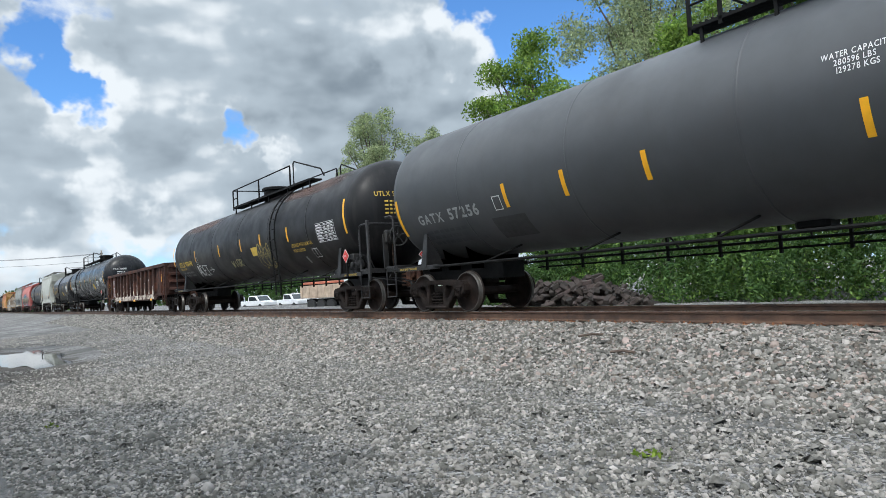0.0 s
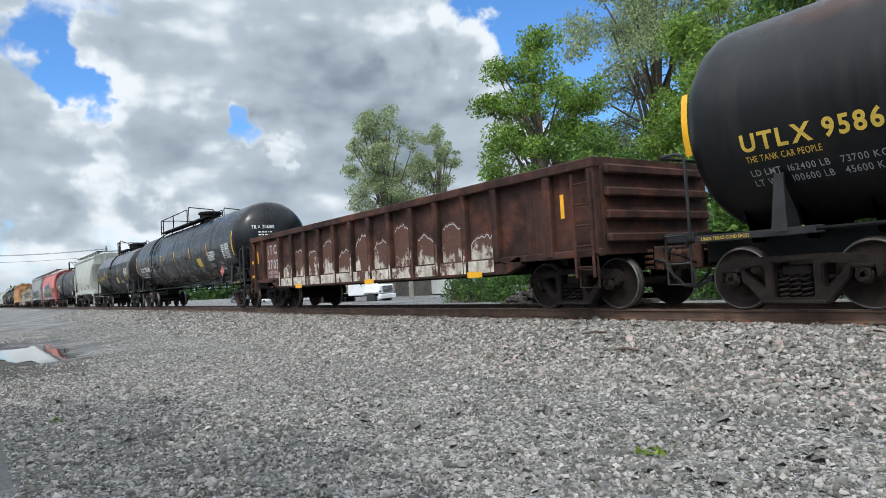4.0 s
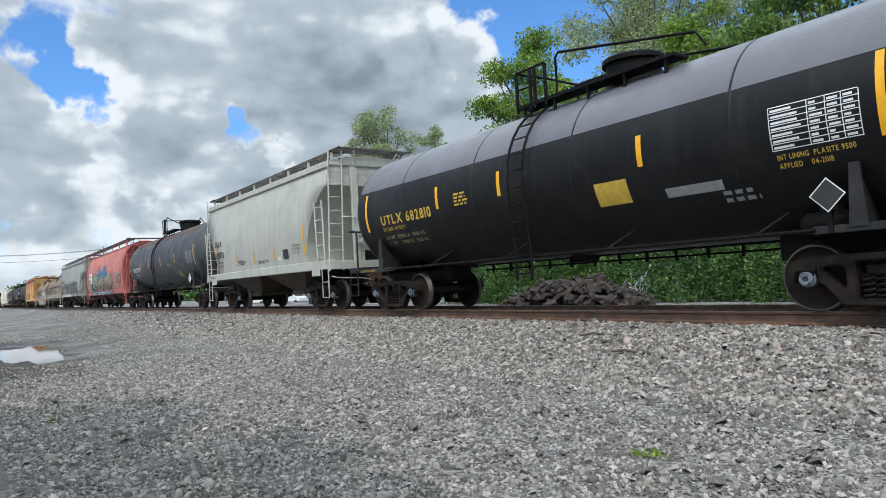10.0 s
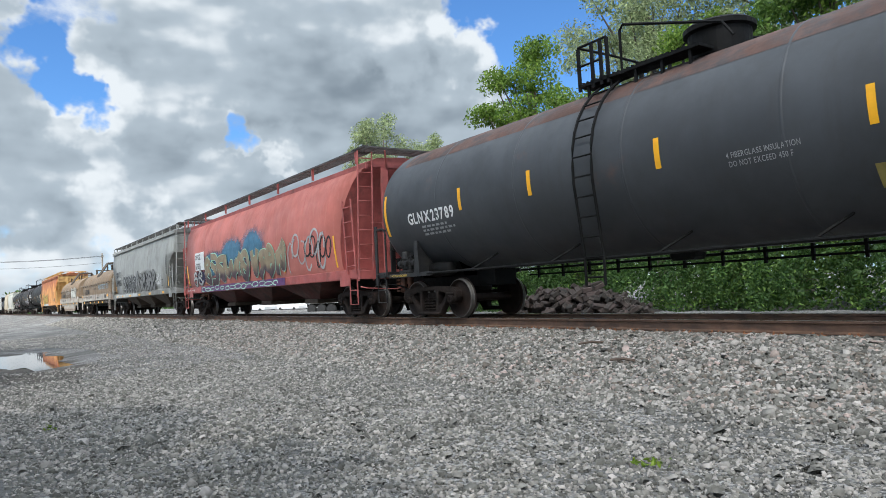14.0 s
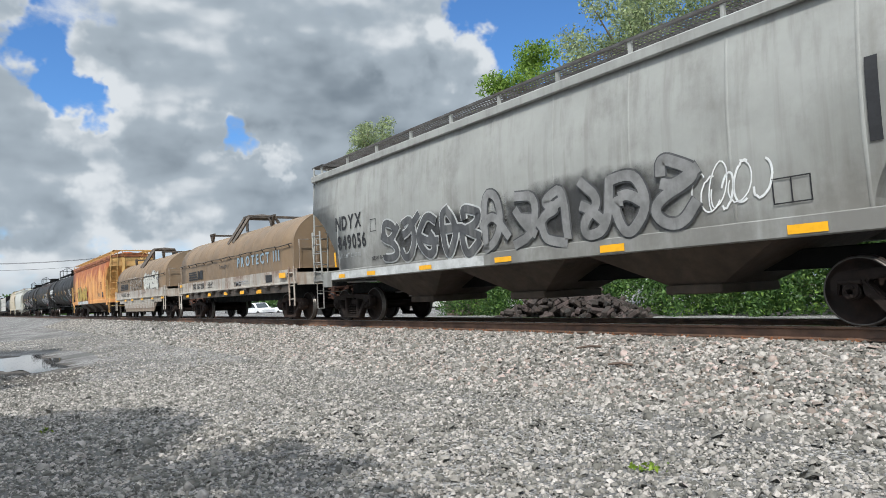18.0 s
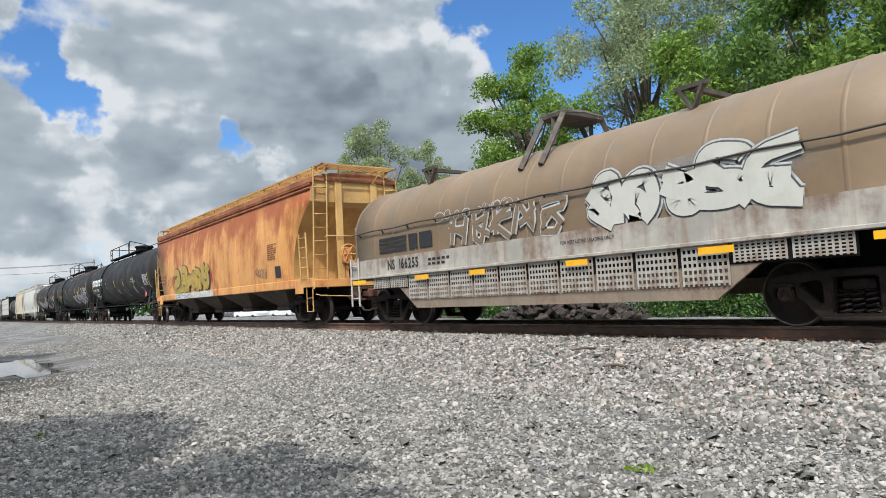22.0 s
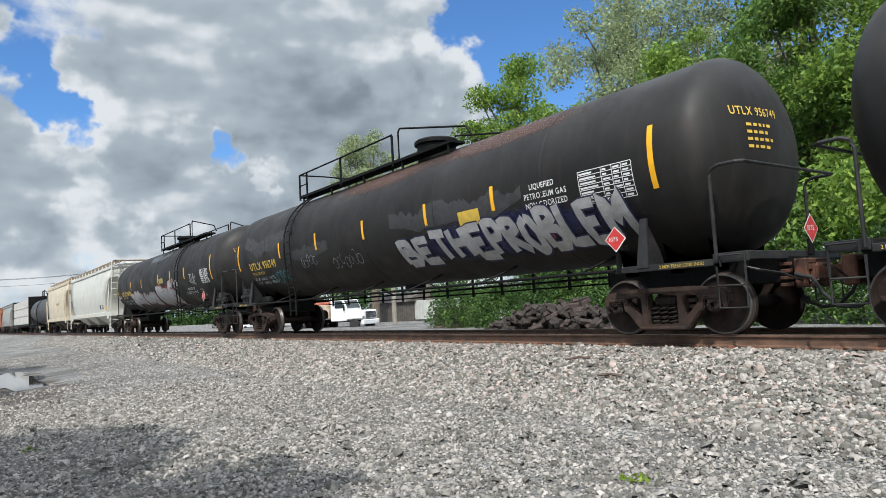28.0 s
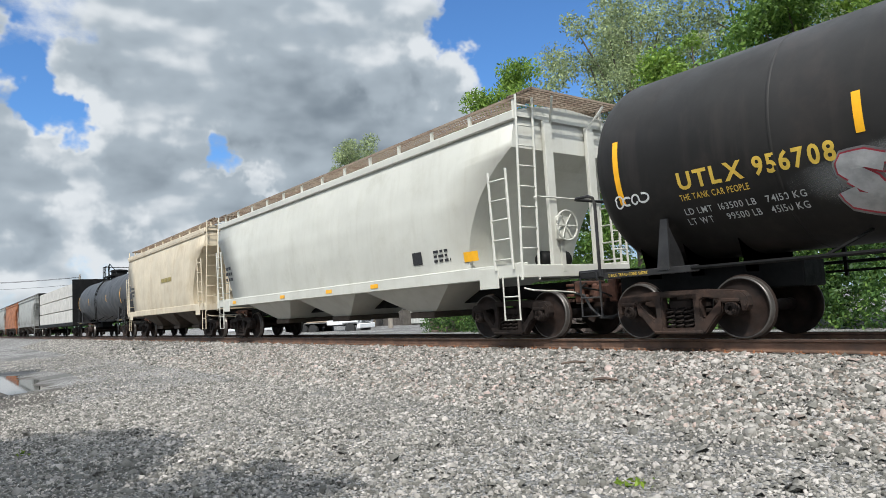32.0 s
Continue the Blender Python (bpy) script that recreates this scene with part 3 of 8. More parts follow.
def stroke(bm, pts, w, place):
    """A painted line of width w along points (x, z) of a surface."""
    pts = [Vector(p) for p in pts]
    prev = None
    for i, p in enumerate(pts):
        d = (pts[min(i + 1, len(pts) - 1)] - pts[max(i - 1, 0)])
        d = d.normalized() if d.length > 1e-6 else Vector((1, 0))
        nrm = Vector((-d.y, d.x)) * w / 2
        cur = [bm.verts.new(place(*(p + nrm))), bm.verts.new(place(*(p - nrm)))]
        if prev:
            bm.faces.new((prev[0], prev[1], cur[1], cur[0]))
        prev = cur
    return bm

# ---- ground, track ----
RAIL_Z = 0.04                                   # top of the rails
# cross-section of the ground: distance from the track's centre line, height
SECTION = [(-900, -0.95), (-60, -0.86), (-14, -0.80), (-7.5, -0.76), (-4.6, -0.70), (-3.6, -0.52), (-2.5, -0.24), (-1.75, -0.165), (0, -0.17), (1.75, -0.175),
           (2.6, -0.35), (4.0, -0.56), (6, -0.60), (12, -0.60), (20, -1.15), (40, -1.4), (120, -1.4), (900, -1.2)]


def ground_z(x, y):
    z = np.interp(y, [s[0] for s in SECTION], [s[1] for s in SECTION])
    return z


def bumps_at(x, y):
    """Small unevenness of the lot."""
    return sum(a * np.sin(x * kx + p) * np.sin(y * ky + q) for a, kx, ky, p, q in [(0.02, 0.7, 0.9, 1, 2), (0.015, 1.9, 1.6, 3, 1), (0.008, 4.3, 3.9, 0, 4)]) * (abs(y) > 2.0)


def ground_mat():
    m = bpy.data.materials.new("gravel_ground")
    m.use_nodes = True
    nt = m.node_tree
    N, L = nt.nodes.new, nt.links.new
    p = nt.nodes["Principled BSDF"]
    p.inputs["Roughness"].default_value = 0.9
    p.inputs["Specular IOR Level"].default_value = 0.25
    at = N("ShaderNodeTexCoord").outputs["Object"]

    def vor(s):
        v = N("ShaderNodeTexVoronoi")
        v.inputs["Scale"].default_value = s
        L(at, v.inputs["Vector"])
        return v

    def nz(s, d=5):
        n = N("ShaderNodeTexNoise")
        n.inputs["Scale"].default_value, n.inputs["Detail"].default_value = s, d
        L(at, n.inputs["Vector"])
        return n.outputs[0]

    def ramp(v, lo, hi, a=0.0, b=1.0):
        n = N("ShaderNodeMapRange")
        n.interpolation_type = "SMOOTHSTEP"
        L(v, n.inputs[0])
        for i, q in enumerate((lo, hi, a, b)):
            n.inputs[1 + i].default_value = q
        return n.outputs[0]

    def mix(f, a, b, kind="MIX"):
        n = N("ShaderNodeMix")
        n.data_type, n.blend_type = "RGBA", kind
        for i, v in ((0, f), (6, a), (7, b)):
            if isinstance(v, (tuple, float)):
                n.inputs[i].default_value = v
            else:
                L(v, n.inputs[i])
        return n.outputs[2]

    cell = vor(38.0)
    sep = N("ShaderNodeSeparateColor")
    L(cell.outputs["Color"], sep.inputs[0])
    stone = mix(sep.outputs[0], (0.06, 0.059, 0.056, 1), (0.42, 0.41, 0.395, 1))
    fines = mix(nz(120), (0.085, 0.083, 0.08, 1), (0.22, 0.216, 0.207, 1))
    col = mix(ramp(nz(0.55, 6), 0.36, 0.56), fines, stone)
    col = mix(ramp(nz(0.16, 5), 0.35, 0.7), mix(1.0, col, (0.8, 0.79, 0.78, 1), "MULTIPLY"), col)
    # damp, dark earth round the puddle
    pos = N("ShaderNodeSeparateXYZ")
    L(at, pos.inputs[0])
    d = N("ShaderNodeVectorMath")
    d.operation = "DISTANCE"
    sc = N("ShaderNodeVectorMath")
    sc.operation = "MULTIPLY"
    L(at, sc.inputs[0])
    sc.inputs[1].default_value = (0.14, 0.75, 0.0)
    L(sc.outputs[0], d.inputs[0])
    d.inputs[1].default_value = (-22.0 * 0.14, -9.3 * 0.75, 0)
    wet = N("ShaderNodeMath")
    wet.operation = "ADD"
    L(d.outputs["Value"], wet.inputs[0])
    L(ramp(nz(1.1, 6), 0.2, 0.8, -0.7, 0.7), wet.inputs[1])
    col = mix(ramp(wet.outputs[0], 0.8, 1.7, 0.85, 0.0), col, (0.075, 0.064, 0.053, 1))
    L(col, p.inputs["Base Color"])
    b = N("ShaderNodeBump")
    b.inputs["Strength"].default_value, b.inputs["Distance"].default_value = 0.9, 0.03
    L(cell.outputs["Distance"], b.inputs["Height"])
    b2 = N("ShaderNodeBump")
    b2.inputs["Strength"].default_value, b2.inputs["Distance"].default_value = 0.5, 0.02
    L(nz(70, 4), b2.inputs["Height"])
    L(b.outputs[0], b2.inputs["Normal"])
    L(b2.outputs[0], p.inputs["Normal"])
    return m


def build_ground():
    xs = np.unique(np.concatenate([np.linspace(-1500, -60, 25), np.linspace(-60, 8, 273), np.linspace(8, 900, 16)]))
    ys = np.unique(np.concatenate([np.linspace(-900, -14, 10), np.linspace(-14, 14, 113), np.linspace(14, 900, 18)]))
    X, Y = np.meshgrid(xs, ys, indexing="ij")
    Z = ground_z(X, Y)
    rs = np.random.RandomState(3)
    near = (X > -60) & (X < 8) & (abs(Y) < 14)
    Z = Z + near * (bumps_at(X, Y) + rs.uniform(-0.006, 0.006, X.shape))
    # the hollow that holds the puddle
    hollow = np.exp(-((((X + 25.2) / 5.2) ** 2 + ((Y + 8.55) / 1.5) ** 2) ** 2))
    Z = Z - 0.11 * hollow
    n, m = X.shape
    idx = np.arange(n * m).reshape(n, m)
    f = np.stack([idx[:-1, :-1], idx[1:, :-1], idx[1:, 1:], idx[:-1, 1:]], -1).reshape(-1, 4)
    me = grid_mesh("ground", np.stack([X, Y, Z], -1).reshape(-1, 3), f)
    me.polygons.foreach_set("use_smooth", [True] * len(me.polygons))
    g = part("ground", me, ground_mat())
    tagged(g, "grey crushed-stone gravel lot rising to the track ballast", "ground", kind="structure")


build_ground()


def build_puddle():
    bm = B()
    ring = []
    for j in range(48):
        t = 2 * math.pi * j / 48
        k = 0.92 + 0.2 * math.sin(3 * t + 1) + 0.14 * math.sin(5 * t) + 0.1 * math.sin(9 * t + 2)
        ring.append(bm.verts.new((-25.2 + 5.2 * k * math.cos(t), -8.45 + 1.3 * k * math.sin(t), 0)))
    bm.faces.new(ring)
    m = bpy.data.materials.new("muddy_rain_water")
    m.use_nodes = True
    p = m.node_tree.nodes["Principled BSDF"]
    p.inputs["Base Color"].default_value = (0.03, 0.027, 0.022, 1)
    p.inputs["Roughness"].default_value = 0.03
    p.inputs["IOR"].default_value = 1.33
    ob = part("puddle", bm, m)
    ob.location.z = -0.838
    tagged(ob, "shallow muddy rain puddle on the gravel reflecting the sky", "puddle", kind="structure")


build_puddle()


def stones(name, xy, zfun, size, seed, material, label, flat=0.7):
    """Crushed stones as one mesh: squashed, skewed eight-cornered lumps lying on the ground."""
    rs = np.random.RandomState(seed)
    n = len(xy)
    base = np.array([(-1, -1, -1), (1, -1, -1), (1, 1, -1), (-1, 1, -1), (-1, -1, 1), (1, -1, 1), (1, 1, 1), (-1, 1, 1)], float)
    v = base[None] * rs.uniform(0.45, 1.0, (n, 8, 3))
    v[:, 4:, :2] *= rs.uniform(0.4, 0.95, (n, 1, 1))
    s = size * rs.lognormal(0, 0.33, (n, 1, 1)) * 0.5
    v *= s * np.concatenate([rs.uniform(0.8, 1.35, (n, 1, 1)), rs.uniform(0.7, 1.1, (n, 1, 1)), flat * rs.uniform(0.6, 1.2, (n, 1, 1))], -1)
    a, b, c = rs.uniform(0, 2 * np.pi, n), rs.normal(0, 0.45, n), rs.normal(0, 0.45, n)
    ca, sa, cb, sb, cc, sc = np.cos(a), np.sin(a), np.cos(b), np.sin(b), np.cos(c), np.sin(c)
    o, l = np.zeros(n), np.ones(n)
    Rz = np.stack([ca, -sa, o, sa, ca, o, o, o, l], -1).reshape(n, 3, 3)
    Ry = np.stack([cb, o, sb, o, l, o, -sb, o, cb], -1).reshape(n, 3, 3)
    Rx = np.stack([l, o, o, o, cc, -sc, o, sc, cc], -1).reshape(n, 3, 3)
    v = np.einsum("nij,nkj->nki", Rz @ Ry @ Rx, v)
    z = zfun(xy[:, 0], xy[:, 1]) + s[:, 0, 0] * rs.uniform(-0.1, 0.7, n)
    v += np.concatenate([xy, z[:, None]], -1)[:, None]
    q = np.array([(4, 5, 6, 7), (0, 1, 5, 4), (1, 2, 6, 5), (2, 3, 7, 6), (3, 0, 4, 7)])
    f = (np.arange(n)[:, None, None] * 8 + q[None]).reshape(-1, 4)
    ob = part(name, grid_mesh(name, v.reshape(-1, 3), f), material)
    return tagged(ob, label, "gravel", kind="stuff")


def scatter(rs, n, x0, x1, y0, y1, power=1.0):
    """Places between two lines, thicker towards the end x1."""
    return np.stack([x1 - (x1 - x0) * rs.uniform(0, 1, n) ** power, rs.uniform(y0, y1, n)], -1)


def build_stones():
    rs = np.random.RandomState(8)

    def gz(x, y):
        return ground_z(x, y) + bumps_at(x, y)

    a = scatter(rs, 76000, -24, 0.5, -4.3, -0.92, 1.5)
    stones("ballast_stone", a, gz, 0.042, 1, M["stone"], "pale grey crushed ballast stones beside the rail")
    a = scatter(rs, 16000, -26, 0.5, -4.2, -0.92, 1.5)
    stones("ballast_stone", a, gz, 0.043, 2, M["stone_pink"], "pinkish crushed ballast stones beside the rail")
    a = scatter(rs, 12000, -70, -22, -4.3, -0.92, 1.3)
    stones("ballast_stone", a, gz, 0.065, 5, M["stone"], "pale grey crushed ballast stones along the track")
    a = scatter(rs, 84000, -16, 0.5, -9.9, -3.7, 1.35)
    stones("gravel_stone", a, gz, 0.029, 3, M["stone"], "loose grey gravel stones on the lot")
    big = scatter(rs, 6000, -9, 0.5, -9.9, -3.7, 1.2)
    stones("gravel_stone", big, gz, 0.048, 9, M["stone"], "larger loose grey stones on the lot", 0.5)
    a = scatter(rs, 26000, -42, -10, -10.6, -3.7, 1.3)
    a = a[((a[:, 0] + 25.3) / 6.2) ** 2 + ((a[:, 1] + 8.6) / 2.0) ** 2 > 1]
    stones("gravel_stone", a, gz, 0.035, 4, M["stone"], "loose grey gravel stones farther along the lot")
    a = scatter(rs, 4000, -26, 2, 0.9, 3.5, 1.2)
    stones("ballast_stone", a, gz, 0.07, 6, M["stone"], "grey crushed ballast stones beyond the rails")
    a = scatter(rs, 3500, -24, 2, -0.64, 0.64, 1.2)
    stones("ballast_stone", a, gz, 0.07, 7, M["stone"], "dark shaded ballast stones between the rails")


build_stones()


def build_track():
    prof = [(-0.075, -0.18), (0.075, -0.18), (0.075, -0.165), (0.012, -0.145), (0.009, -0.045), (0.037, -0.035), (0.037, -0.006), (0.03, 0.0),
            (-0.03, 0.0), (-0.037, -0.006), (-0.037, -0.035), (-0.009, -0.045), (-0.012, -0.145), (-0.075, -0.165)]
    track = thing("railway_track", "single railway track with rusty rails on wooden ties", "railway track", kind="structure")
    for y in (-0.755, 0.755):
        bm = B()
        ends = [[bm.verts.new((x, y + a, RAIL_Z + b)) for a, b in prof] for x in (-700, 120)]
        for j in range(len(prof)):
            k = (j + 1) % len(prof)
            bm.faces.new((ends[0][j], ends[0][k], ends[1][k], ends[1][j]))
        part("rail", bm, M["rail"], track, "rusty steel rail")
        bm = B()
        box(bm, -700, 120, y - 0.029, y + 0.03, RAIL_Z + 0.0005, RAIL_Z + 0.003)
        part("rail_head", bm, M["rail_top"], track, "polished running surface")
    bm = B()
    box(bm, -0.11, 0.11, -1.3, 1.3, RAIL_Z - 0.37, RAIL_Z - 0.20, 0.012)
    me = part("tie", bm, M["tie"], track, "weathered wooden tie").data
    bm = B()
    box(bm, -0.09, 0.09, -0.17, 0.17, RAIL_Z - 0.20, RAIL_Z - 0.182, 0.004)
    for sx in (-0.055, 0.055):
        for sy in (-0.105, 0.105):
            box(bm, sx - 0.012, sx + 0.012, sy - 0.012, sy + 0.012, RAIL_Z - 0.2, RAIL_Z - 0.15, 0.004)
    pl = part("tie_plate", bm, M["plate"], track, "rusty tie plate with spikes").data
    rs = np.random.RandomState(5)
    i = 0
    for n in range(110):
        x = 1.5 - 0.5 * n + rs.uniform(-0.03, 0.03)
        o = bpy.data.objects["tie"] if n == 0 else part("tie", me, None, track)
        o.location, o.rotation_euler = (x, rs.uniform(-0.05, 0.05), rs.uniform(-0.015, 0.01)), (0, 0, rs.uniform(-0.02, 0.02))
        for y in (-0.755, 0.755):
            if n > 45 and y > 0:
                continue
            q = bpy.data.objects["tie_plate"] if i == 0 else part("tie_plate", pl, None, track)
            q.location = (x, y, 0)
            i += 1


build_track()

# ---- railway cars ----
WHEEL_R = 0.457
TRAIN, WHEELSETS = [], []
SHARED = {}


def shared(key, make):
    if key not in SHARED:
        bm, soft = make()
        me = bpy.data.meshes.new(key)
        bmesh.ops.recalc_face_normals(bm, faces=bm.faces)
        bm.to_mesh(me)
        bm.free()
        if soft:
            me.polygons.foreach_set("use_smooth", [True] * len(me.polygons))
        SHARED[key] = me
    return SHARED[key]


def make_side_frame():
    """A cast side frame: one plate with a spring window and two slanted windows, thick and round-edged."""
    bm = B()
    half = [(0.40, 0.09), (0.46, 0.12), (0.66, 0.36), (0.735, 0.40), (0.755, 0.55), (1.015, 0.55), (1.035, 0.41), (1.09, 0.41), (1.135, 0.50), (1.12, 0.63), (1.04, 0.705), (0.84, 0.73), (0.45, 0.76)]
    outer = half + [(-x, z) for x, z in reversed(half)]
    loops = [outer, [(-0.27, 0.19), (-0.27, 0.66), (0.27, 0.66), (0.27, 0.19)]]
    for s in (-1, 1):
        loops.append([(s * 0.69, 0.60), (s * 0.47, 0.63), (s * 0.40, 0.60), (s * 0.39, 0.34), (s * 0.43, 0.31), (s * 0.68, 0.56)])
    edges = []
    for lp in loops:
        vs = [bm.verts.new((x, -0.085, z)) for x, z in lp]
        edges += [bm.edges.new((a, b)) for a, b in zip(vs, vs[1:] + vs[:1])]
    bmesh.ops.triangle_fill(bm, use_beauty=True, edges=edges)
    r = bmesh.ops.extrude_face_region(bm, geom=bm.faces[:])
    bmesh.ops.translate(bm, vec=(0, 0.17, 0), verts=[v for v in r["geom"] if isinstance(v, bmesh.types.BMVert)])
    bmesh.ops.recalc_face_normals(bm, faces=bm.faces)
    sharp = [e for e in bm.edges if len(e.link_faces) == 2 and e.calc_face_angle() > 0.9]
    bmesh.ops.bevel(bm, geom=sharp, offset=0.018, segments=2, affect="EDGES")
    # flanges round the spring seat and the pedestals
    box(bm, -0.42, 0.42, -0.125, 0.11, 0.095, 0.15, 0.015)
    for s in (-1, 1):
        box(bm, s * 0.885 - 0.14, s * 0.885 + 0.14, -0.115, 0.1, 0.55, 0.61, 0.015)
        box(bm, s * 0.885 - 0.09, s * 0.885 + 0.09, -0.10, 0.1, 0.42, 0.56, 0.01)
    return bm, False


def make_spring():
    bm = B()
    pts = []
    for j in range(41):
        t = j / 40
        a = 2 * math.pi * 4.5 * t
        pts.append((0.07 * math.cos(a), 0.07 * math.sin(a), 0.17 + 0.31 * t))
    pipe(bm, pts, 0.019, 5)
    return bm, True


def make_bolster():
    bm = B()
    box(bm, -0.2, 0.2, -0.98, 0.98, 0.48, 0.62, 0.02)
    return bm, False


def make_center_plate():
    return box(B(), -0.24, 0.24, -0.72, 0.72, 0.6, 0.74, 0.03), False


def make_brake_beam():
    return box(B(), -0.05, 0.05, -0.85, 0.85, 0.33, 0.42, 0.015), False


def make_brake_rod():
    return box(B(), -0.85, 0.85, -0.06, 0.06, 0.40, 0.46, 0.01), False


def make_wheelset():
    bm = B()
    lathe(bm, [(-1.06, 0.08), (-0.85, 0.085), (-0.8, 0.10), (0, 0.085), (0.8, 0.10), (0.85, 0.085), (1.06, 0.08)], (0, 0, 0), 14)
    for s in (-1, 1):
        prof = [(0.82, 0.10), (0.83, 0.14), (0.79, 0.20), (0.775, 0.36), (0.80, 0.405), (0.83, 0.425), (0.83, WHEEL_R - 0.01), (0.80, WHEEL_R), (0.735, WHEEL_R + 0.004), (0.725, WHEEL_R + 0.026),
                (0.70, WHEEL_R + 0.026), (0.69, WHEEL_R), (0.69, 0.40), (0.74, 0.36), (0.75, 0.20), (0.70, 0.14), (0.68, 0.10)]
        lathe(bm, [(s * a, r) for a, r in prof], (0, 0, 0), 40)
    return bm, True


def make_cap():
    bm = B()
    for s in (-1,):
        lathe(bm, [(s * 0.93, 0.115), (s * 1.06, 0.115), (s * 1.075, 0.10), (s * 1.10, 0.098), (s * 1.115, 0.085), (s * 1.115, 0.04), (s * 1.10, 0.035)], (0, 0, 0), 20)
        for k in range(3):
            a = 2 * math.pi * k / 3 + 0.3
            lathe(bm, [(s * 1.11, 0.02), (s * 1.14, 0.02)], (0.058 * math.cos(a), 0, 0.058 * math.sin(a)), 6)
    return bm, False


def truck(car, x, style="truck", caps="cap", wide=0.885):
    bol = part("truck", shared("bolster", make_bolster), None, car, "cast steel truck with coil springs")
    if not bol.data.materials:
        bol.data.materials.append(M["truck_dark"])
    bol.location = (x, 0, 0)
    for nm, make, spots in (("center_plate", make_center_plate, ((0, 0),)), ("brake_beam", make_brake_beam, ((-0.42, 0), (0.42, 0))), ("brake_rod", make_brake_rod, ((0, -0.55), (0, 0.55)))):
        me = shared(nm, make)
        if not me.materials:
            me.materials.append(M["truck_dark"])
        for a, b in spots:
            part(nm, me, None, bol).location = (a, b, 0)
    for y in (-1.0, 1.0):
        me = shared("side_frame_" + style, make_side_frame)
        if not me.materials:
            me.materials.append(M[style])
        part("side_frame", me, None, bol).location = (0, y, 0)
        if y < 0:
            for sx in (-0.155, 0.0, 0.155):
                me = shared("spring", make_spring)
                if not me.materials:
                    me.materials.append(M["truck_dark"])
                part("spring", me, None, bol).location = (sx, y, 0)
    for s in (-wide, wide):
        me = shared("wheelset", make_wheelset)
        if not me.materials:
            me.materials.append(M["wheel"])
            me.materials.append(M["tread"])
            me.polygons.foreach_set("material_index", [int(math.hypot(p.center.x, p.center.z) > 0.43 and abs(p.center.y) < 0.835 and math.hypot(p.center.x, p.center.z) < WHEEL_R + 0.01) for p in me.polygons])
        me2 = shared("bearing_cap_" + caps, make_cap)
        if not me2.materials:
            me2.materials.append(M[caps])
        # the wheels and the bearing caps turn together
        for nm, mesh in (("wheelset", me), ("bearing_cap", me2)):
            w = part(nm, mesh, None, bol)
            w.location = (s, 0, WHEEL_R)
            WHEELSETS.append((w, (s, 0, WHEEL_R)))
    return bol


def make_coupler():
    bm = B()
    box(bm, -0.05, 0.5, -0.085, 0.085, 0.76, 0.93, 0.02)
    # knuckle: two fingers and a guard arm
    box(bm, 0.46, 0.66, -0.17, 0.14, 0.71, 0.99, 0.05)
    box(bm, 0.6, 0.80, -0.20, -0.09, 0.73, 0.97, 0.04)
    box(bm, 0.62, 0.74, 0.06, 0.17, 0.70, 1.0, 0.04)
    # striker: a pocketed casting with slots
    for y0, y1, z0, z1 in ((-0.36, -0.26, 0.64, 1.06), (0.26, 0.36, 0.64, 1.06), (-0.27, 0.27, 0.97, 1.06), (-0.27, 0.27, 0.64, 0.72), (-0.27, -0.14, 0.70, 0.80), (-0.27, -0.14, 0.88, 0.98)):
        box(bm, -0.02, 0.16, y0, y1, z0, z1, 0.02)
    for z in (0.70, 0.80, 0.90, 1.0):
        box(bm, -0.22, -0.04, -0.37, -0.33, z - 0.035, z + 0.02, 0.01)
    return bm, False


def make_air_hose():
    bm = B()
    pipe(bm, [(0.0, -0.38, 0.84), (0.22, -0.36, 0.78), (0.34, -0.34, 0.55), (0.52, -0.30, 0.36), (0.72, -0.22, 0.34), (0.9, -0.14, 0.44)], 0.028, 8)
    box(bm, 0.86, 0.98, -0.19, -0.08, 0.40, 0.52, 0.02)
    return bm, False


def coupler(car, x, s):
    me = shared("coupler", make_coupler)
    if not me.materials:
        me.materials.append(M["coupler"])
    o = part("coupler", me, None, car, "rust-brown knuckle coupler")
    o.matrix_basis = pose(x, 0, 0, 0, 0, 0 if s > 0 else 180)
    me = shared("air_hose", make_air_hose)
    if not me.materials:
        me.materials.append(M["rubber"])
    part("air_hose", me, None, o, "black rubber air hose")


def stirrup(car, x, material, y=-1.5, z0=0.42, z1=1.0, w=0.42):
    for yy in (y, -y):
        bm = B()
        pipe(bm, [(x - w / 2, yy, z1), (x - w / 2, yy, z0), (x + w / 2, yy, z0), (x + w / 2, yy, z1)], 0.02, 6)
        pipe(bm, [(x - w / 2, yy, (z0 + z1) / 2 + 0.02), (x + w / 2, yy, (z0 + z1) / 2 + 0.02)], 0.016, 6)
        part("step", bm, material, car)


def ladder(car, name, a, b, out, rungs, material, r=0.022, wide=0.42, along=(1, 0, 0), flat=True):
    """A straight ladder from a to b (the middle of its foot and head) with its rungs as pieces."""
    a, b, al = Vector(a), Vector(b), Vector(along) * wide / 2
    bm = B()
    for s in (-1, 1):
        pipe(bm, [a + al * s, b + al * s], r * 1.25, 6)
    lad = part(name, bm, material, car)
    key = "rung_%.2f_%d" % (wide, along[0])
    me = shared(key + material.name, lambda: (pipe(B(), [-al, al], r * 0.8, 5), True))
    if not me.materials:
        me.materials.append(material)
    for i in range(rungs):
        part("rung", me, None, lad).location = a + (b - a) * ((i + 0.5) / rungs)
    return lad


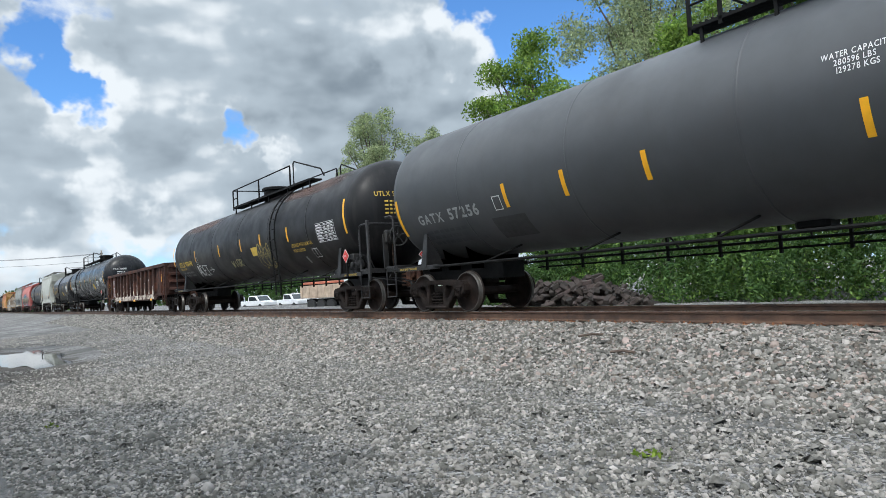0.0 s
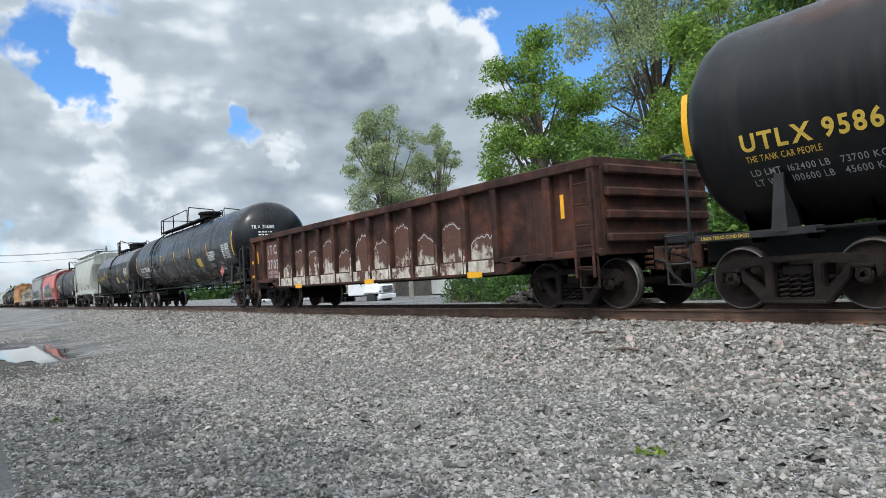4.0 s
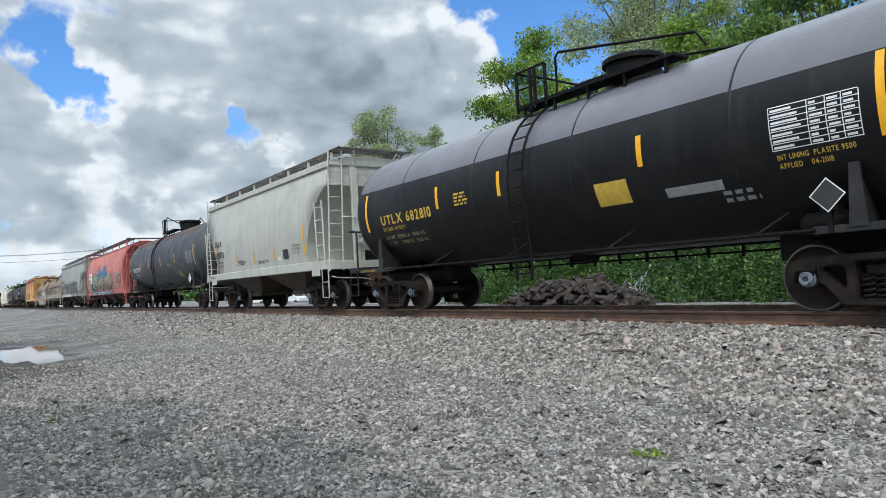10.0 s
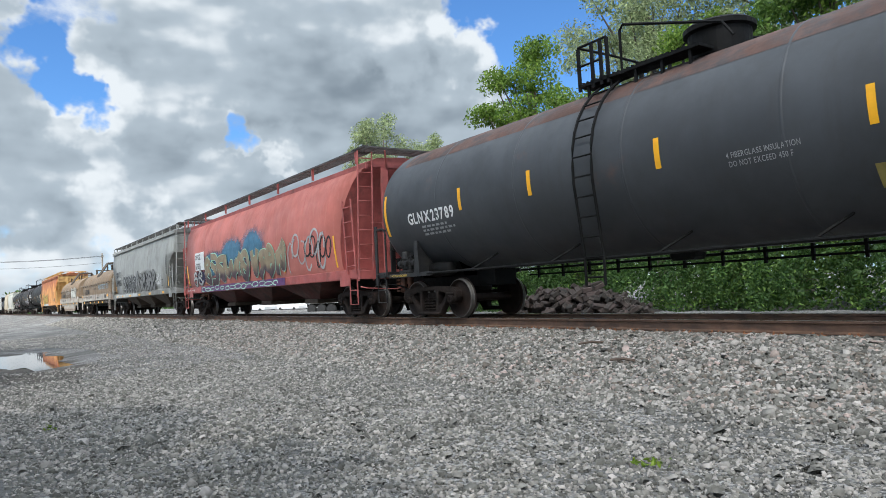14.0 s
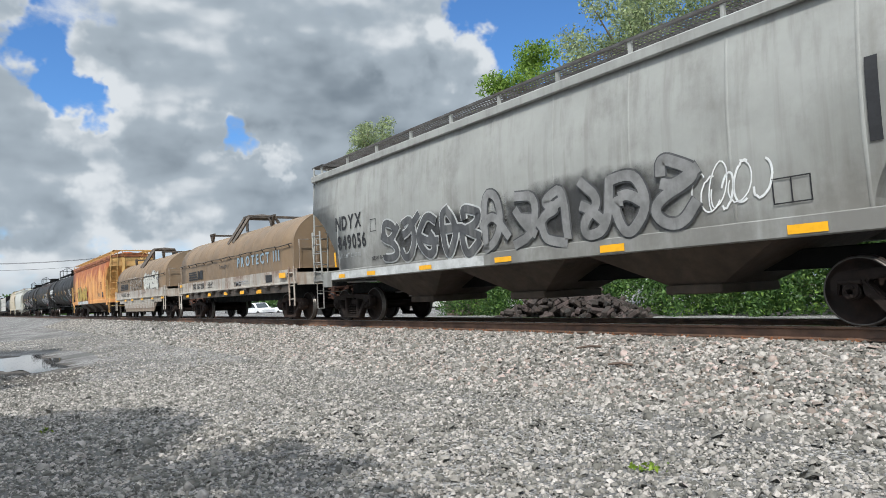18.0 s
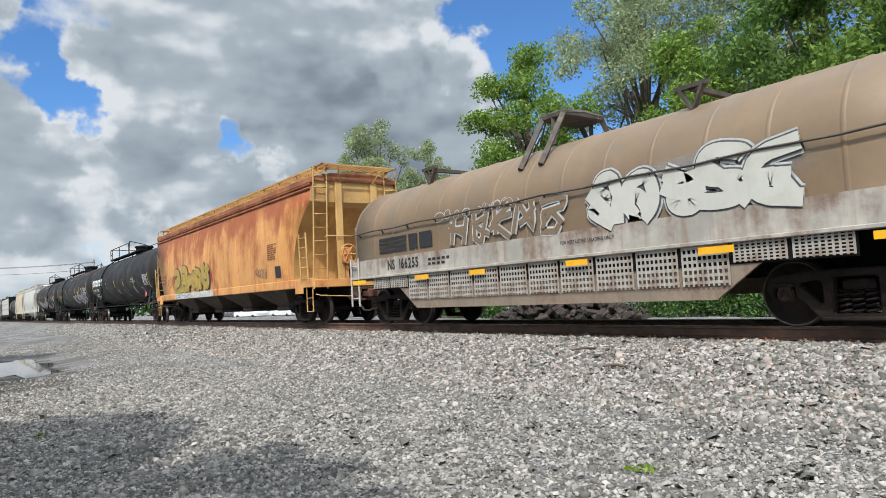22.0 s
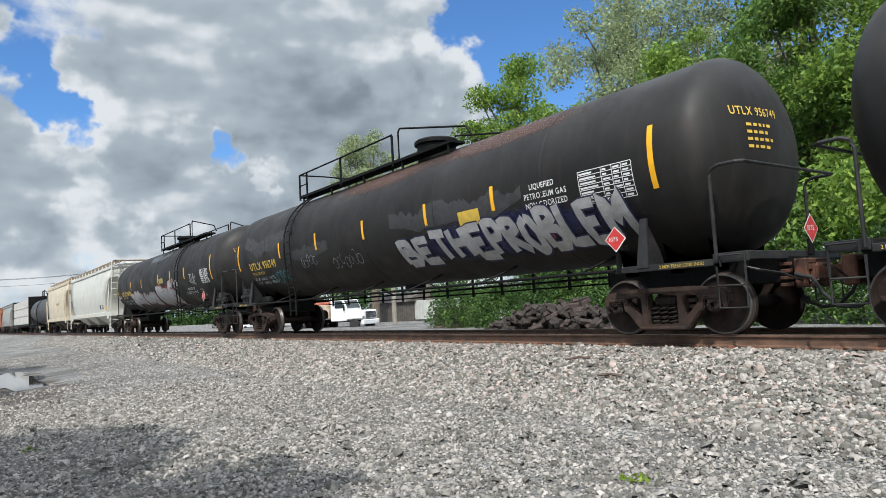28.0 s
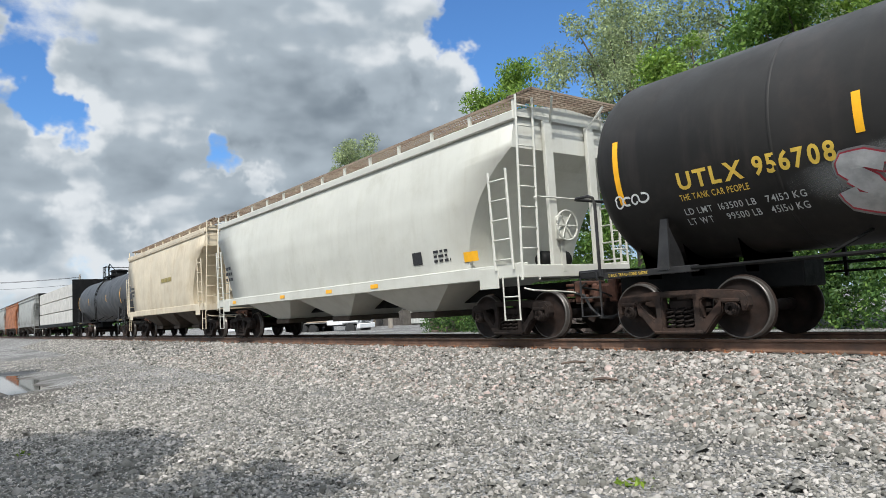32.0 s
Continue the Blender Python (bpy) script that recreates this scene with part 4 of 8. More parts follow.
def tank_place(r, zc, proud=0.006):
    def place(x, z):
        d = max(-0.995, min(0.995, (z - zc) / r))
        k = (r + proud) / r
        return (x, -r * math.sqrt(1 - d * d) * k, zc + (z - zc) * k)
    return place


def flat_place(y):
    return lambda x, z: (x, y, z)


def decal(name, car, material, label, fill):
    bm = B()
    fill(bm)
    me = bpy.data.meshes.new(name)
    bm.to_mesh(me)
    bm.free()
    me.materials.append(material)
    ob = new(name, me)
    ob.parent = car
    return tagged(ob, label)


def bars(bm, x, z, w, h, rows, place, rs, fill=0.9):
    """Rows of small writing as plain bars."""
    for i in range(rows):
        zz = z + h * (rows - 1 - i) / rows
        xx = x
        end = x + w * rs.uniform(0.7, 1.0)
        while xx < end:
            q = min(rs.uniform(0.15, 0.4) * h * 1.2 + 0.04, end - xx + 0.01)
            patch(bm, xx, xx + q, zz, zz + h / rows * 0.55, place, 1, 1)
            xx += q + 0.05


def data_table(car, x, z, w, h, place, material, cols=(0.45, 0.65, 0.82), rows=7, rs=None, label="white stencilled data table"):
    rs = rs or random.Random(3)

    def fill(bm):
        t = 0.012
        for i in range(rows + 1):
            zz = z + h * i / rows
            patch(bm, x, x + w, zz, zz + t, place, 2, 1)
        for c in (0, *cols, 1):
            patch(bm, x + w * c, x + w * c + t, z, z + h, place, 1, 8)
        for i in range(rows):
            zz = z + h * i / rows + h / rows * 0.3
            for c0, c1 in zip((0, *cols), (*cols, 1)):
                patch(bm, x + w * c0 + 0.03, x + w * (c0 + (c1 - c0) * rs.uniform(0.5, 0.9)), zz, zz + h / rows * 0.38, place, 1, 1)
    decal("data_table", car, material, label, fill)


def placard(car, x, z, s, place, label, body, text, mat_text="white_paint"):
    """A diamond placard on its holder."""
    if place(x, z)[1] > -1.42:                          # it stands out from the tank on a post
        place = flat_place(-1.42)
        part("placard_post", box(B(), x - 0.03, x + 0.03, -1.44, -1.38, 1.02, z - s * 0.6), M["black"], car)
    def dia(k, lift):
        def fill(bm):
            vs = [bm.verts.new(Vector(place(x + a * k, z + b * k)) + Vector((0, -lift, 0))) for a, b in ((0, -s), (s, 0), (0, s), (-s, 0))]
            bm.faces.new(vs)
        return fill
    bm = B()
    c = place(x, z)
    box(bm, x - s * 0.5, x + s * 0.5, c[1] - 0.02, c[1] + 0.15, z - s * 0.9, z - s * 0.5, 0.005)
    hold = part("placard_holder", bm, M["black"], car)
    decal("placard", hold, M["white_paint"], label, dia(1.0, 0.035))
    decal("placard", hold, M[body], label, dia(0.9, 0.039))
    if text:
        def fill(bm):
            letters(bm, text, x - s * 0.55, z - s * 0.14, s * 0.3, lambda a, b: tuple(Vector(place(a, b)) + Vector((0, -0.043, 0))))
        decal("placard_number", hold, M[mat_text], "", fill)


def scribble(car, x, z, w, h, place, material, seed, label, n=6, thick=0.05, name="graffiti"):
    """Loose looping spray lines."""
    rs = random.Random(seed)

    def fill(bm):
        for i in range(n):
            cx, cz = x + w * (i + 0.5) / n, z + h * rs.uniform(0.35, 0.65)
            a0, turn = rs.uniform(0, 6.3), rs.choice((-1, 1)) * rs.uniform(3.5, 7.5)
            rx, rz = w / n * rs.uniform(0.35, 0.75), h * rs.uniform(0.3, 0.5)
            pts = []
            for j in range(22):
                t = j / 21
                a = a0 + turn * t
                k = 1 - 0.35 * t * rs.uniform(0.7, 1)
                pts.append((cx + rx * k * math.cos(a) + 0.2 * rz * math.sin(a), cz + rz * k * math.sin(a)))
            stroke(bm, pts, thick * rs.uniform(0.7, 1.3), place)
    return decal(name, car, material, label, fill)


def throwup(car, x, z, w, h, place, fill_mat, line_mat, seed, label, n=5, outline=0.05, spiky=False):
    """Fat bubble letters: filled rounded blobs with an outline."""
    rs = random.Random(seed)
    blobs = []
    for i in range(n):
        cx, cz = x + w * (i + 0.5) / n, z + h * rs.uniform(0.42, 0.58)
        rx, rz = w / n * rs.uniform(0.55, 0.75), h * rs.uniform(0.4, 0.55)
        p, q, e = rs.uniform(0, 6), rs.uniform(0, 6), rs.uniform(0.1, 0.25)
        jag = [rs.uniform(0.62, 1.12) if spiky and k % 3 == 0 else rs.uniform(0.9, 1.0) for k in range(28)]
        blobs.append([(cx + rx * jag[j] * (1 + e * math.sin(2 * a + p) + 0.1 * math.sin(3 * a + q)) * math.cos(a) + 0.18 * rz * math.sin(a),
                       cz + rz * jag[j] * (1 + 0.5 * e * math.sin(3 * a + q)) * math.sin(a)) for j, a in ((j, 2 * math.pi * j / 28) for j in range(28))])

    def lifted(k):
        return lambda a, b: tuple(Vector(place(a, b)) + Vector((0, -k, 0)))

    def fills(bm):
        for i, bl in enumerate(blobs):
            pl = lifted(0.003 + 0.002 * i)
            cx, cz = sum(p[0] for p in bl) / 28, sum(p[1] for p in bl) / 28
            rings = [[bm.verts.new(pl(cx + (a - cx) * k, cz + (b - cz) * k)) for a, b in bl] for k in (1, 0.75, 0.5, 0.25)]
            for A, C in zip(rings, rings[1:]):
                for j in range(28):
                    bm.faces.new((A[j], A[(j + 1) % 28], C[(j + 1) % 28], C[j]))
            bm.faces.new(rings[-1])

    def lines(bm):
        for i, bl in enumerate(blobs):
            pl = lifted(0.0045 + 0.002 * i)
            stroke(bm, bl + bl[:2], outline, pl)
            cx, cz = sum(p[0] for p in bl) / 28, sum(p[1] for p in bl) / 28
            stroke(bm, [(cx + (a - cx) * 0.3, cz + (b - cz) * 0.45) for a, b in bl[:17]], outline * 0.7, pl)
            if spiky:
                for k in (2, 9, 16, 23):
                    stroke(bm, [bl[k], (cx + (bl[k][0] - cx) * 0.45, cz + (bl[k][1] - cz) * 0.2), (cx + (bl[(k + 5) % 28][0] - cx) * 0.5, cz + (bl[(k + 5) % 28][1] - cz) * 0.55)], outline * 0.6, pl)
    g = decal("graffiti", car, fill_mat, label, fills)
    decal("graffiti_outline", g, line_mat, "", lines)


def tank_car(spec):
    """A tank car. spec: centre x0 in the train, half-length of the tank, radius, height of its axis, truck offset, and what it carries."""
    g = spec
    car = thing(g.get("name", "tank_car"), g["label"], "tank car", group="cars of the freight train")
    TRAIN.append((car, g["x"], None))
    hl, r, zc, paint = g["half"] + g.get("longer", 0.14), g["r"] + 0.04, g["zc"] - 0.04, M[g["paint"]]
    head = g.get("head", 0.74)
    # shell with dished heads
    prof = [(-hl + head * (1 - math.cos(a)), r * math.sin(a)) for a in (math.pi / 2 * i / 9 for i in range(10))]
    prof[0] = (-hl, 0.02)
    prof += [(x, r) for x in np.linspace(-hl + head + 0.02, hl - head - 0.02, 9)]
    prof += [(-a, b) for a, b in prof[9::-1]]
    shell = part("tank", lathe(B(), prof, (0, 0, zc), 72, "x"), paint, car, g.get("tank_label", ""), True)
    for x in g.get("seams", ()):
        bm = lathe(B(), [(x - 0.03, r - 0.005), (x - 0.018, r + 0.007), (x + 0.018, r + 0.007), (x + 0.03, r - 0.005)], (0, 0, zc), 72, "x", cap=False)
        part("weld_seam", bm, paint, shell, "", True)
    place = tank_place(r, zc)
    # yellow strips: long at both ends, short between
    for x, z, h in g["strips"]:
        decal("reflector_strip", car, M["yellow"], "yellow reflective strip", lambda bm: patch(bm, x - 0.05, x + 0.05, z - h / 2, z + h / 2, place, 1, 8))
    # lower side rail with its slanted brackets
    for y in (-1, 1):
        bm = B()
        z0, x1 = g.get("rail_z", 1.07), g["truck"] - 0.55
        pipe(bm, [(-x1, y * 1.46, z0), (x1, y * 1.46, z0)], 0.028, 8)
        rail = part("side_rail", bm, M["black"], car)
        n = int(2 * x1 / 2.3)
        for i in range(n):
            x = -x1 + (i + 0.7) * 2 * x1 / n
            bm = pipe(B(), [(x, y * 1.46, z0), (x + 0.28, y * (math.sqrt(max(0.01, r * r - (zc - z0 - 0.32) ** 2))), z0 + 0.32)], 0.022, 6)
            part("rail_bracket", bm, M["black"], rail)
    # sill stubs, saddles, end platforms
    tx = g["truck"]
    be = g.get("brake_end", 1)
    zh = zc - g.get("hoop_drop", 0.38)                  # height of the hand rail round the end
    for s in (-1, 1):
        bm = B()
        xe = hl + 0.15
        box(bm, *sorted((s * (tx - 1.6), s * xe)), -0.33, 0.33, 0.72, 1.12, 0.02)
        part("stub_sill", bm, M["black"], car)
        bm = B()
        for xx in (tx - 0.95, tx - 0.05, tx + 0.75):
            if xx < hl - 0.35:
                d = [(yy, zc - math.sqrt(r * r - yy * yy) * 0.985) for yy in np.linspace(-0.85, 0.85, 15)]
                top = [bm.verts.new((s * xx, yy, zz)) for yy, zz in d]
                bot = [bm.verts.new((s * xx, yy * 0.8, 0.98)) for yy, zz in d]
                for i in range(14):
                    bm.faces.new((top[i], top[i + 1], bot[i + 1], bot[i]))
        bmesh.ops.solidify(bm, geom=bm.faces[:], thickness=0.03)
        part("saddle", bm, M["black"], car)
        # platform: an edge frame round open slats
        bm = B()
        xp = xe - 0.52
        for y0, y1 in ((-1.42, -1.36), (1.36, 1.42)):
            box(bm, *sorted((s * xp, s * xe)), y0, y1, 1.05, 1.19, 0.008)
        for xa, xb in ((xp, xp + 0.05), (xe - 0.05, xe)):
            box(bm, *sorted((s * xa, s * xb)), -1.36, 1.36, 1.07, 1.19, 0.008)
        for y in (-1, 1):
            box(bm, *sorted((s * (tx - 0.6), s * xp)), y * 1.37 - 0.035, y * 1.37 + 0.035, 1.02, 1.12, 0.008)
        deck = part("end_platform", bm, M["fitting"], car)
        me = shared("deck_slat", lambda: (box(B(), -0.012, 0.012, -1.36, 1.36, -0.012, 0.012), False))
        if not me.materials:
            me.materials.append(M["fitting"])
        for k in range(8):
            part("deck_slat", me, None, deck).location = (s * (xp + 0.085 + 0.05 * k), 0, 1.165)
        xn = min(s * (tx - 0.5), s * xp)
        decal("brake_shoe_notice", car, M["yellow_paint"], "yellow stencilled notice", lambda bm: letters(bm, "2 INCH TREAD COND SHOES", xn + (0.75 if s > 0 else 0.1), 1.045, 0.048, flat_place(-1.409), 0.75))
        # hand rail round the end, bent from one bar
        xa, y = s * (xe - 0.46), 1.42
        half_bar = [(xa, -y, 1.08), (xa, -y, zh - 0.14), (xa + s * 0.04, -y, zh - 0.04), (xa + s * 0.14, -y, zh), (s * (xe - 0.06), -y, zh), (s * (xe + 0.02), -y + 0.08, zh)]
        part("hand_rail", pipe(B(), half_bar + [(a, -b, c) for a, b, c in reversed(half_bar)], 0.027, 8), M["fitting"], car)
        for yy in (-1.42, 1.42):
            part("grab_iron", pipe(B(), [(s * (xe - 0.4), yy * 1.01, 1.0), (s * (xe - 0.4), yy * 1.02, 1.13), (s * (xe - 0.38), yy * 1.04, 1.15), (s * (xe - 0.06), yy * 1.04, 1.15), (s * (xe - 0.04), yy * 1.02, 1.13), (s * (xe - 0.04), yy * 1.01, 1.0)], 0.014, 6), M["fitting"], car)
        part("uncoupling_lever", pipe(B(), [(s * (xe - 0.1), -1.36, 0.98), (s * (xe + 0.08), -1.3, 0.92), (s * (xe + 0.14), -0.8, 0.86), (s * (xe + 0.2), -0.3, 0.72), (s * (xe + 0.36), -0.22, 0.74)], 0.016, 6), M["fitting"], car)
        coupler(car, s * (xe + 0.1), s)
        stirrup(car, s * (xe - 0.25), M["fitting"], y=-1.44)
        truck(car, s * tx, g.get("frames", "truck"), g.get("caps", "truck_dark"))
        # jacking plate that tapers up the tank's side, with its gusset
        bm = B()
        x, z1 = s * (tx - 0.05), 1.86
        yt = -math.sqrt(max(0.2, r * r - (z1 - zc) ** 2)) - 0.02
        f = [[bm.verts.new(v) for v in ((x - 0.11 + d, -1.40 + e, 1.08), (x + 0.11 + d, -1.40 + e, 1.08), (x + 0.06 + d, yt - 0.02 + e, z1), (x - 0.06 + d, yt - 0.02 + e, z1))] for d, e in ((0, -0.02), (0, 0.02))]
        bm.faces.new(f[0]), bm.faces.new(f[1])
        for i in range(4):
            bm.faces.new((f[0][i], f[0][(i + 1) % 4], f[1][(i + 1) % 4], f[1][i]))
        part("jacking_plate", bm, M["fitting"], car, "dark grey steel plate")
        bm = B()
        f = [[bm.verts.new(v) for v in ((x + d, yt, z1 - 0.03), (x + d, -1.38, 1.1), (x + d, -0.85, 1.1), (x + d, -0.95, 1.36))] for d in (-0.015, 0.015)]
        bm.faces.new(f[0]), bm.faces.new(f[1])
        for i in range(4):
            bm.faces.new((f[0][i], f[0][(i + 1) % 4], f[1][(i + 1) % 4], f[1][i]))
        part("gusset", bm, M["fitting"], car)
        if s == be and g.get("stanchions", True):
            # flat stanchions, hand brake and its chain
            for yy, up in ((-1.42, 0.09), (0.95, 0.34)):
                part("stanchion", box(B(), s * xe - 0.055, s * xe + 0.055, yy - 0.025, yy + 0.025, 0.86, zh + up, 0.01), M["fitting"], car)
    xe = hl + 0.15
    bm = B()
    xb = be * (tx - 0.5)
    lathe(bm, [(xb - 0.42, 0.02), (xb - 0.40, 0.12), (xb - 0.34, 0.17), (xb + 0.34, 0.17), (xb + 0.40, 0.12), (xb + 0.42, 0.02)], (0, -0.98, 1.16), 16, "x")
    part("air_reservoir", bm, M["black"], car, soft=True)
    # brake valve: a cluster of cast housings, caps and bent pipes
    bm = B()
    xv = be * (tx + 0.62)
    box(bm, xv - 0.2, xv + 0.2, -1.3, -1.06, 1.2, 1.48, 0.03)
    box(bm, xv - 0.1, xv + 0.1, -1.34, -1.1, 1.45, 1.66, 0.03)
    lathe(bm, [(xv - 0.34, 0.02), (xv - 0.33, 0.09), (xv - 0.2, 0.11), (xv + 0.2, 0.11), (xv + 0.33, 0.09), (xv + 0.34, 0.02)], (0, -1.2, 1.35), 14, "x")
    for dx in (-0.13, 0.13):
        lathe(bm, [(-1.42, 0.03), (-1.41, 0.065), (-1.3, 0.07)], (xv + dx, 0, 1.36), 12, "y")
    box(bm, xv - 0.25, xv + 0.25, -1.34, -1.0, 1.13, 1.2, 0.01)
    valve = part("brake_valve", bm, M["fitting"], car)
    for k in range(4):
        dx = -0.22 + 0.15 * k
        part("brake_tube", pipe(B(), [(xv + dx, -1.33, 1.05), (xv + dx, -1.35, 1.3), (xv + dx + 0.06, -1.3, 1.52 + 0.09 * (k % 2)), (xv + dx + 0.2, -1.05, 1.58), (xv + dx + 0.28, -0.9, 1.2)], 0.014, 5), M["fitting"], valve)
    hub = Vector((be * (xe + 0.03), g.get("brake_y", -0.55), zh - 0.34))
    bm = B()
    rim = [hub + Vector((be * 0.12, 0.27 * math.cos(a), 0.27 * math.sin(a))) for a in (2 * math.pi * i / 24 for i in range(24))]
    pipe(bm, rim, 0.022, 6, closed=True)
    for i in range(5):
        a = 2 * math.pi * i / 5 + 0.3
        pipe(bm, [hub + Vector((be * 0.07, 0, 0)), hub + Vector((be * 0.12, 0.26 * math.cos(a), 0.26 * math.sin(a)))], 0.02, 5)
    lathe(bm, [(hub.x + be * 0.02, 0.07), (hub.x + be * 0.13, 0.06)], (0, hub.y, hub.z), 12, "x")
    spoked = part("brake_wheel", bm, M["fitting"], car, "black spoked hand brake wheel")
    bm = B()
    box(bm, hub.x - 0.07, hub.x + 0.07, hub.y - 0.38, hub.y - 0.02, hub.z - 0.2, hub.z + 0.17, 0.05)
    lathe(bm, [(hub.x - 0.08, 0.15), (hub.x + 0.08, 0.13)], (0, hub.y - 0.14, hub.z), 16, "x")
    box(bm, hub.x - 0.05, hub.x + 0.0, hub.y - 0.42, hub.y - 0.27, 1.12, hub.z + 0.05, 0.01)
    part("brake_gear_box", bm, M["fitting"], spoked)
    bm = B()
    for k in range(9):
        zz = hub.z - 0.24 - 0.065 * k
        if zz > 1.15:
            q = 0.018 if k % 2 else 0.006
            box(bm, hub.x - q, hub.x + q, hub.y - 0.14 - 0.024 + q, hub.y - 0.14 + 0.024 - q, zz - 0.035, zz + 0.035, 0.005)
    part("brake_chain", bm, M["truck"], spoked)
    # placard on the end that faces along the train
    if g.get("end_sign"):
        body, number, label = g["end_sign"]
        on_end = lambda a, b: (xe + 0.07, a, b)
        bm = box(B(), xe + 0.01, xe + 0.05, 0.28, 0.42, 1.12, 1.36, 0.004)
        hold = part("placard_holder", bm, M["black"], car)
        for k, lift, m in ((1.0, 0.0, "white_paint"), (0.9, 0.004, body)):
            decal("placard", hold, M[m], label, lambda bm: bm.faces.new([bm.verts.new((xe + 0.06 + lift, 0.35 + a * k, 1.52 + b * k)) for a, b in ((0, -0.23), (0.23, 0), (0, 0.23), (-0.23, 0))]))
        if number:
            decal("placard_number", hold, M["white_paint" if body == "red_paint" else "black_paint"], "", lambda bm: letters(bm, number, 0.22, 1.49, 0.075, on_end))
    # pipes and hangers below the tank
    bm = B()
    for z in (1.06, 0.92):
        pipe(bm, [(-tx + 1.3, 1.05, z), (tx - 1.3, 1.05, z)], 0.022, 6)
    n = 13
    for i in range(n):
        x = -tx + 1.6 + i * (2 * tx - 3.2) / (n - 1)
        box(bm, x - 0.025, x + 0.025, 1.03, 1.08, 0.84, 1.3)
    part("brake_pipe", bm, M["black"], car)
    bm = B()
    box(bm, -0.25, 0.25, -0.2, 0.2, zc - r - 0.12, zc - r + 0.15, 0.05)
    part("bottom_outlet", bm, M["black"], car)
    # ladder hugging the shell
    lx = g["ladder"]
    arc = [(-1.52, 0.62), (-1.52, 1.15), (-(r + 0.09), zc - 0.3)] + [(-(r + 0.09) * math.cos(a), zc + (r + 0.09) * math.sin(a)) for a in (radians(d) for d in range(0, 71, 10))]
    bm = B()
    for sx in (-0.21, 0.21):
        pipe(bm, [(lx + sx, y, z) for y, z in arc], 0.026, 6)
    lad = part("ladder", bm, M["black"], car)
    run = [0.0]
    for p, q in zip(arc, arc[1:]):
        run.append(run[-1] + math.dist(p, q))
    me = shared("tank_rung", lambda: (pipe(B(), [(-0.21, 0, 0), (0.21, 0, 0)], 0.017, 5), True))
    if not me.materials:
        me.materials.append(M["black"])
    for i in range(12):
        d = run[-1] * (i + 0.4) / 12
        part("rung", me, None, lad).location = (lx, np.interp(d, run, [p[0] for p in arc]), np.interp(d, run, [p[1] for p in arc]))
    # top platform with its railing and the manway
    p0, p1, ztop = g["plat"][0], g["plat"][1], zc + r
    for y in (-0.72, 0.72):
        bm = B()
        pe = g["plat"][2] - 0.4
        box(bm, p0, pe, y - 0.2, y + 0.2, ztop - 0.03, ztop + 0.02)
        for i in range(int((pe - p0) / 0.1)):
            box(bm, p0 + 0.1 * i, p0 + 0.1 * i + 0.03, y - 0.2, y + 0.2, ztop + 0.02, ztop + 0.045)
        part("walkway", bm, M["black"], car)
        for x in np.linspace(p0 + 0.2, pe - 0.2, 5):
            bm = band(B(), [(x, ztop - 0.35), (x, ztop - 0.02)], 0.05, y - 0.16, y - 0.12)
            part("walkway_bracket", bm, M["black"], car)
        yy = y * 1.25
        bm = B()
        hr = 0.72
        posts = (p0 + 0.03, p0 + 0.55, (p0 + p1) / 2, p1)
        for x in posts:
            box(bm, x - 0.03, x + 0.03, yy - 0.02, yy + 0.02, ztop - 0.1, ztop + hr - 0.02)
        pipe(bm, [(posts[0], yy, ztop + hr), (posts[-1], yy, ztop + hr)], 0.024, 6)
        pipe(bm, [(posts[0], yy, ztop + hr * 0.5), (posts[1], yy, ztop + hr * 0.5)], 0.02, 6)
        q = p1 + 0.3
        pipe(bm, [(q, yy, ztop - 0.05), (q, yy, ztop + hr), (q + 0.08, yy, ztop + hr + 0.08), (g["plat"][2] - 0.15, yy * 0.75, ztop + 0.3), (g["plat"][2], yy * 0.7, ztop + 0.05)], 0.026, 6)
        pipe(bm, [(p0 + 0.03, yy, ztop + hr), (p0 + 0.03, 0, ztop + hr + 0.02)], 0.024, 6)
        part("railing", bm, M["black"], car)
    mx = g.get("manway", (p0 + p1) / 2 - 0.3)
    bm = lathe(B(), [(ztop - 0.3, 0.5), (ztop + 0.36, 0.5), (ztop + 0.38, 0.57), (ztop + 0.46, 0.57), (ztop + 0.5, 0.52), (ztop + 0.54, 0.25)], (mx, 0, 0), 28, "z")
    part("manway_dome", bm, M["black"], car, "black protective housing")
    for fn in g.get("marks", ()):
        fn(car, place)
    if g.get("head_text"):
        def on_head(y, z):
            d = max(0.02, 1 - (y * y + (z - zc) ** 2) / (r * r))
            return (hl - head + head * math.sqrt(d) + 0.01, y, z)
        m, zh = M[g["head_text"][1]], zc + 0.42
        rs = random.Random(6)

        def fill(bm):
            letters(bm, g["head_text"][0], -0.95, zh, 0.13, on_head, 0.82)
            for k in range(4):
                w = rs.uniform(0.35, 0.6)
                y0 = -0.7
                while y0 < -0.7 + w:
                    q = rs.uniform(0.04, 0.12)
                    patch(bm, y0, y0 + q, zh - 0.17 - 0.11 * k, zh - 0.125 - 0.11 * k, on_head, 1, 1)
                    y0 += q + 0.04
        decal("head_lettering", car, m, "stencilled lettering on the tank's end", fill)
    return car


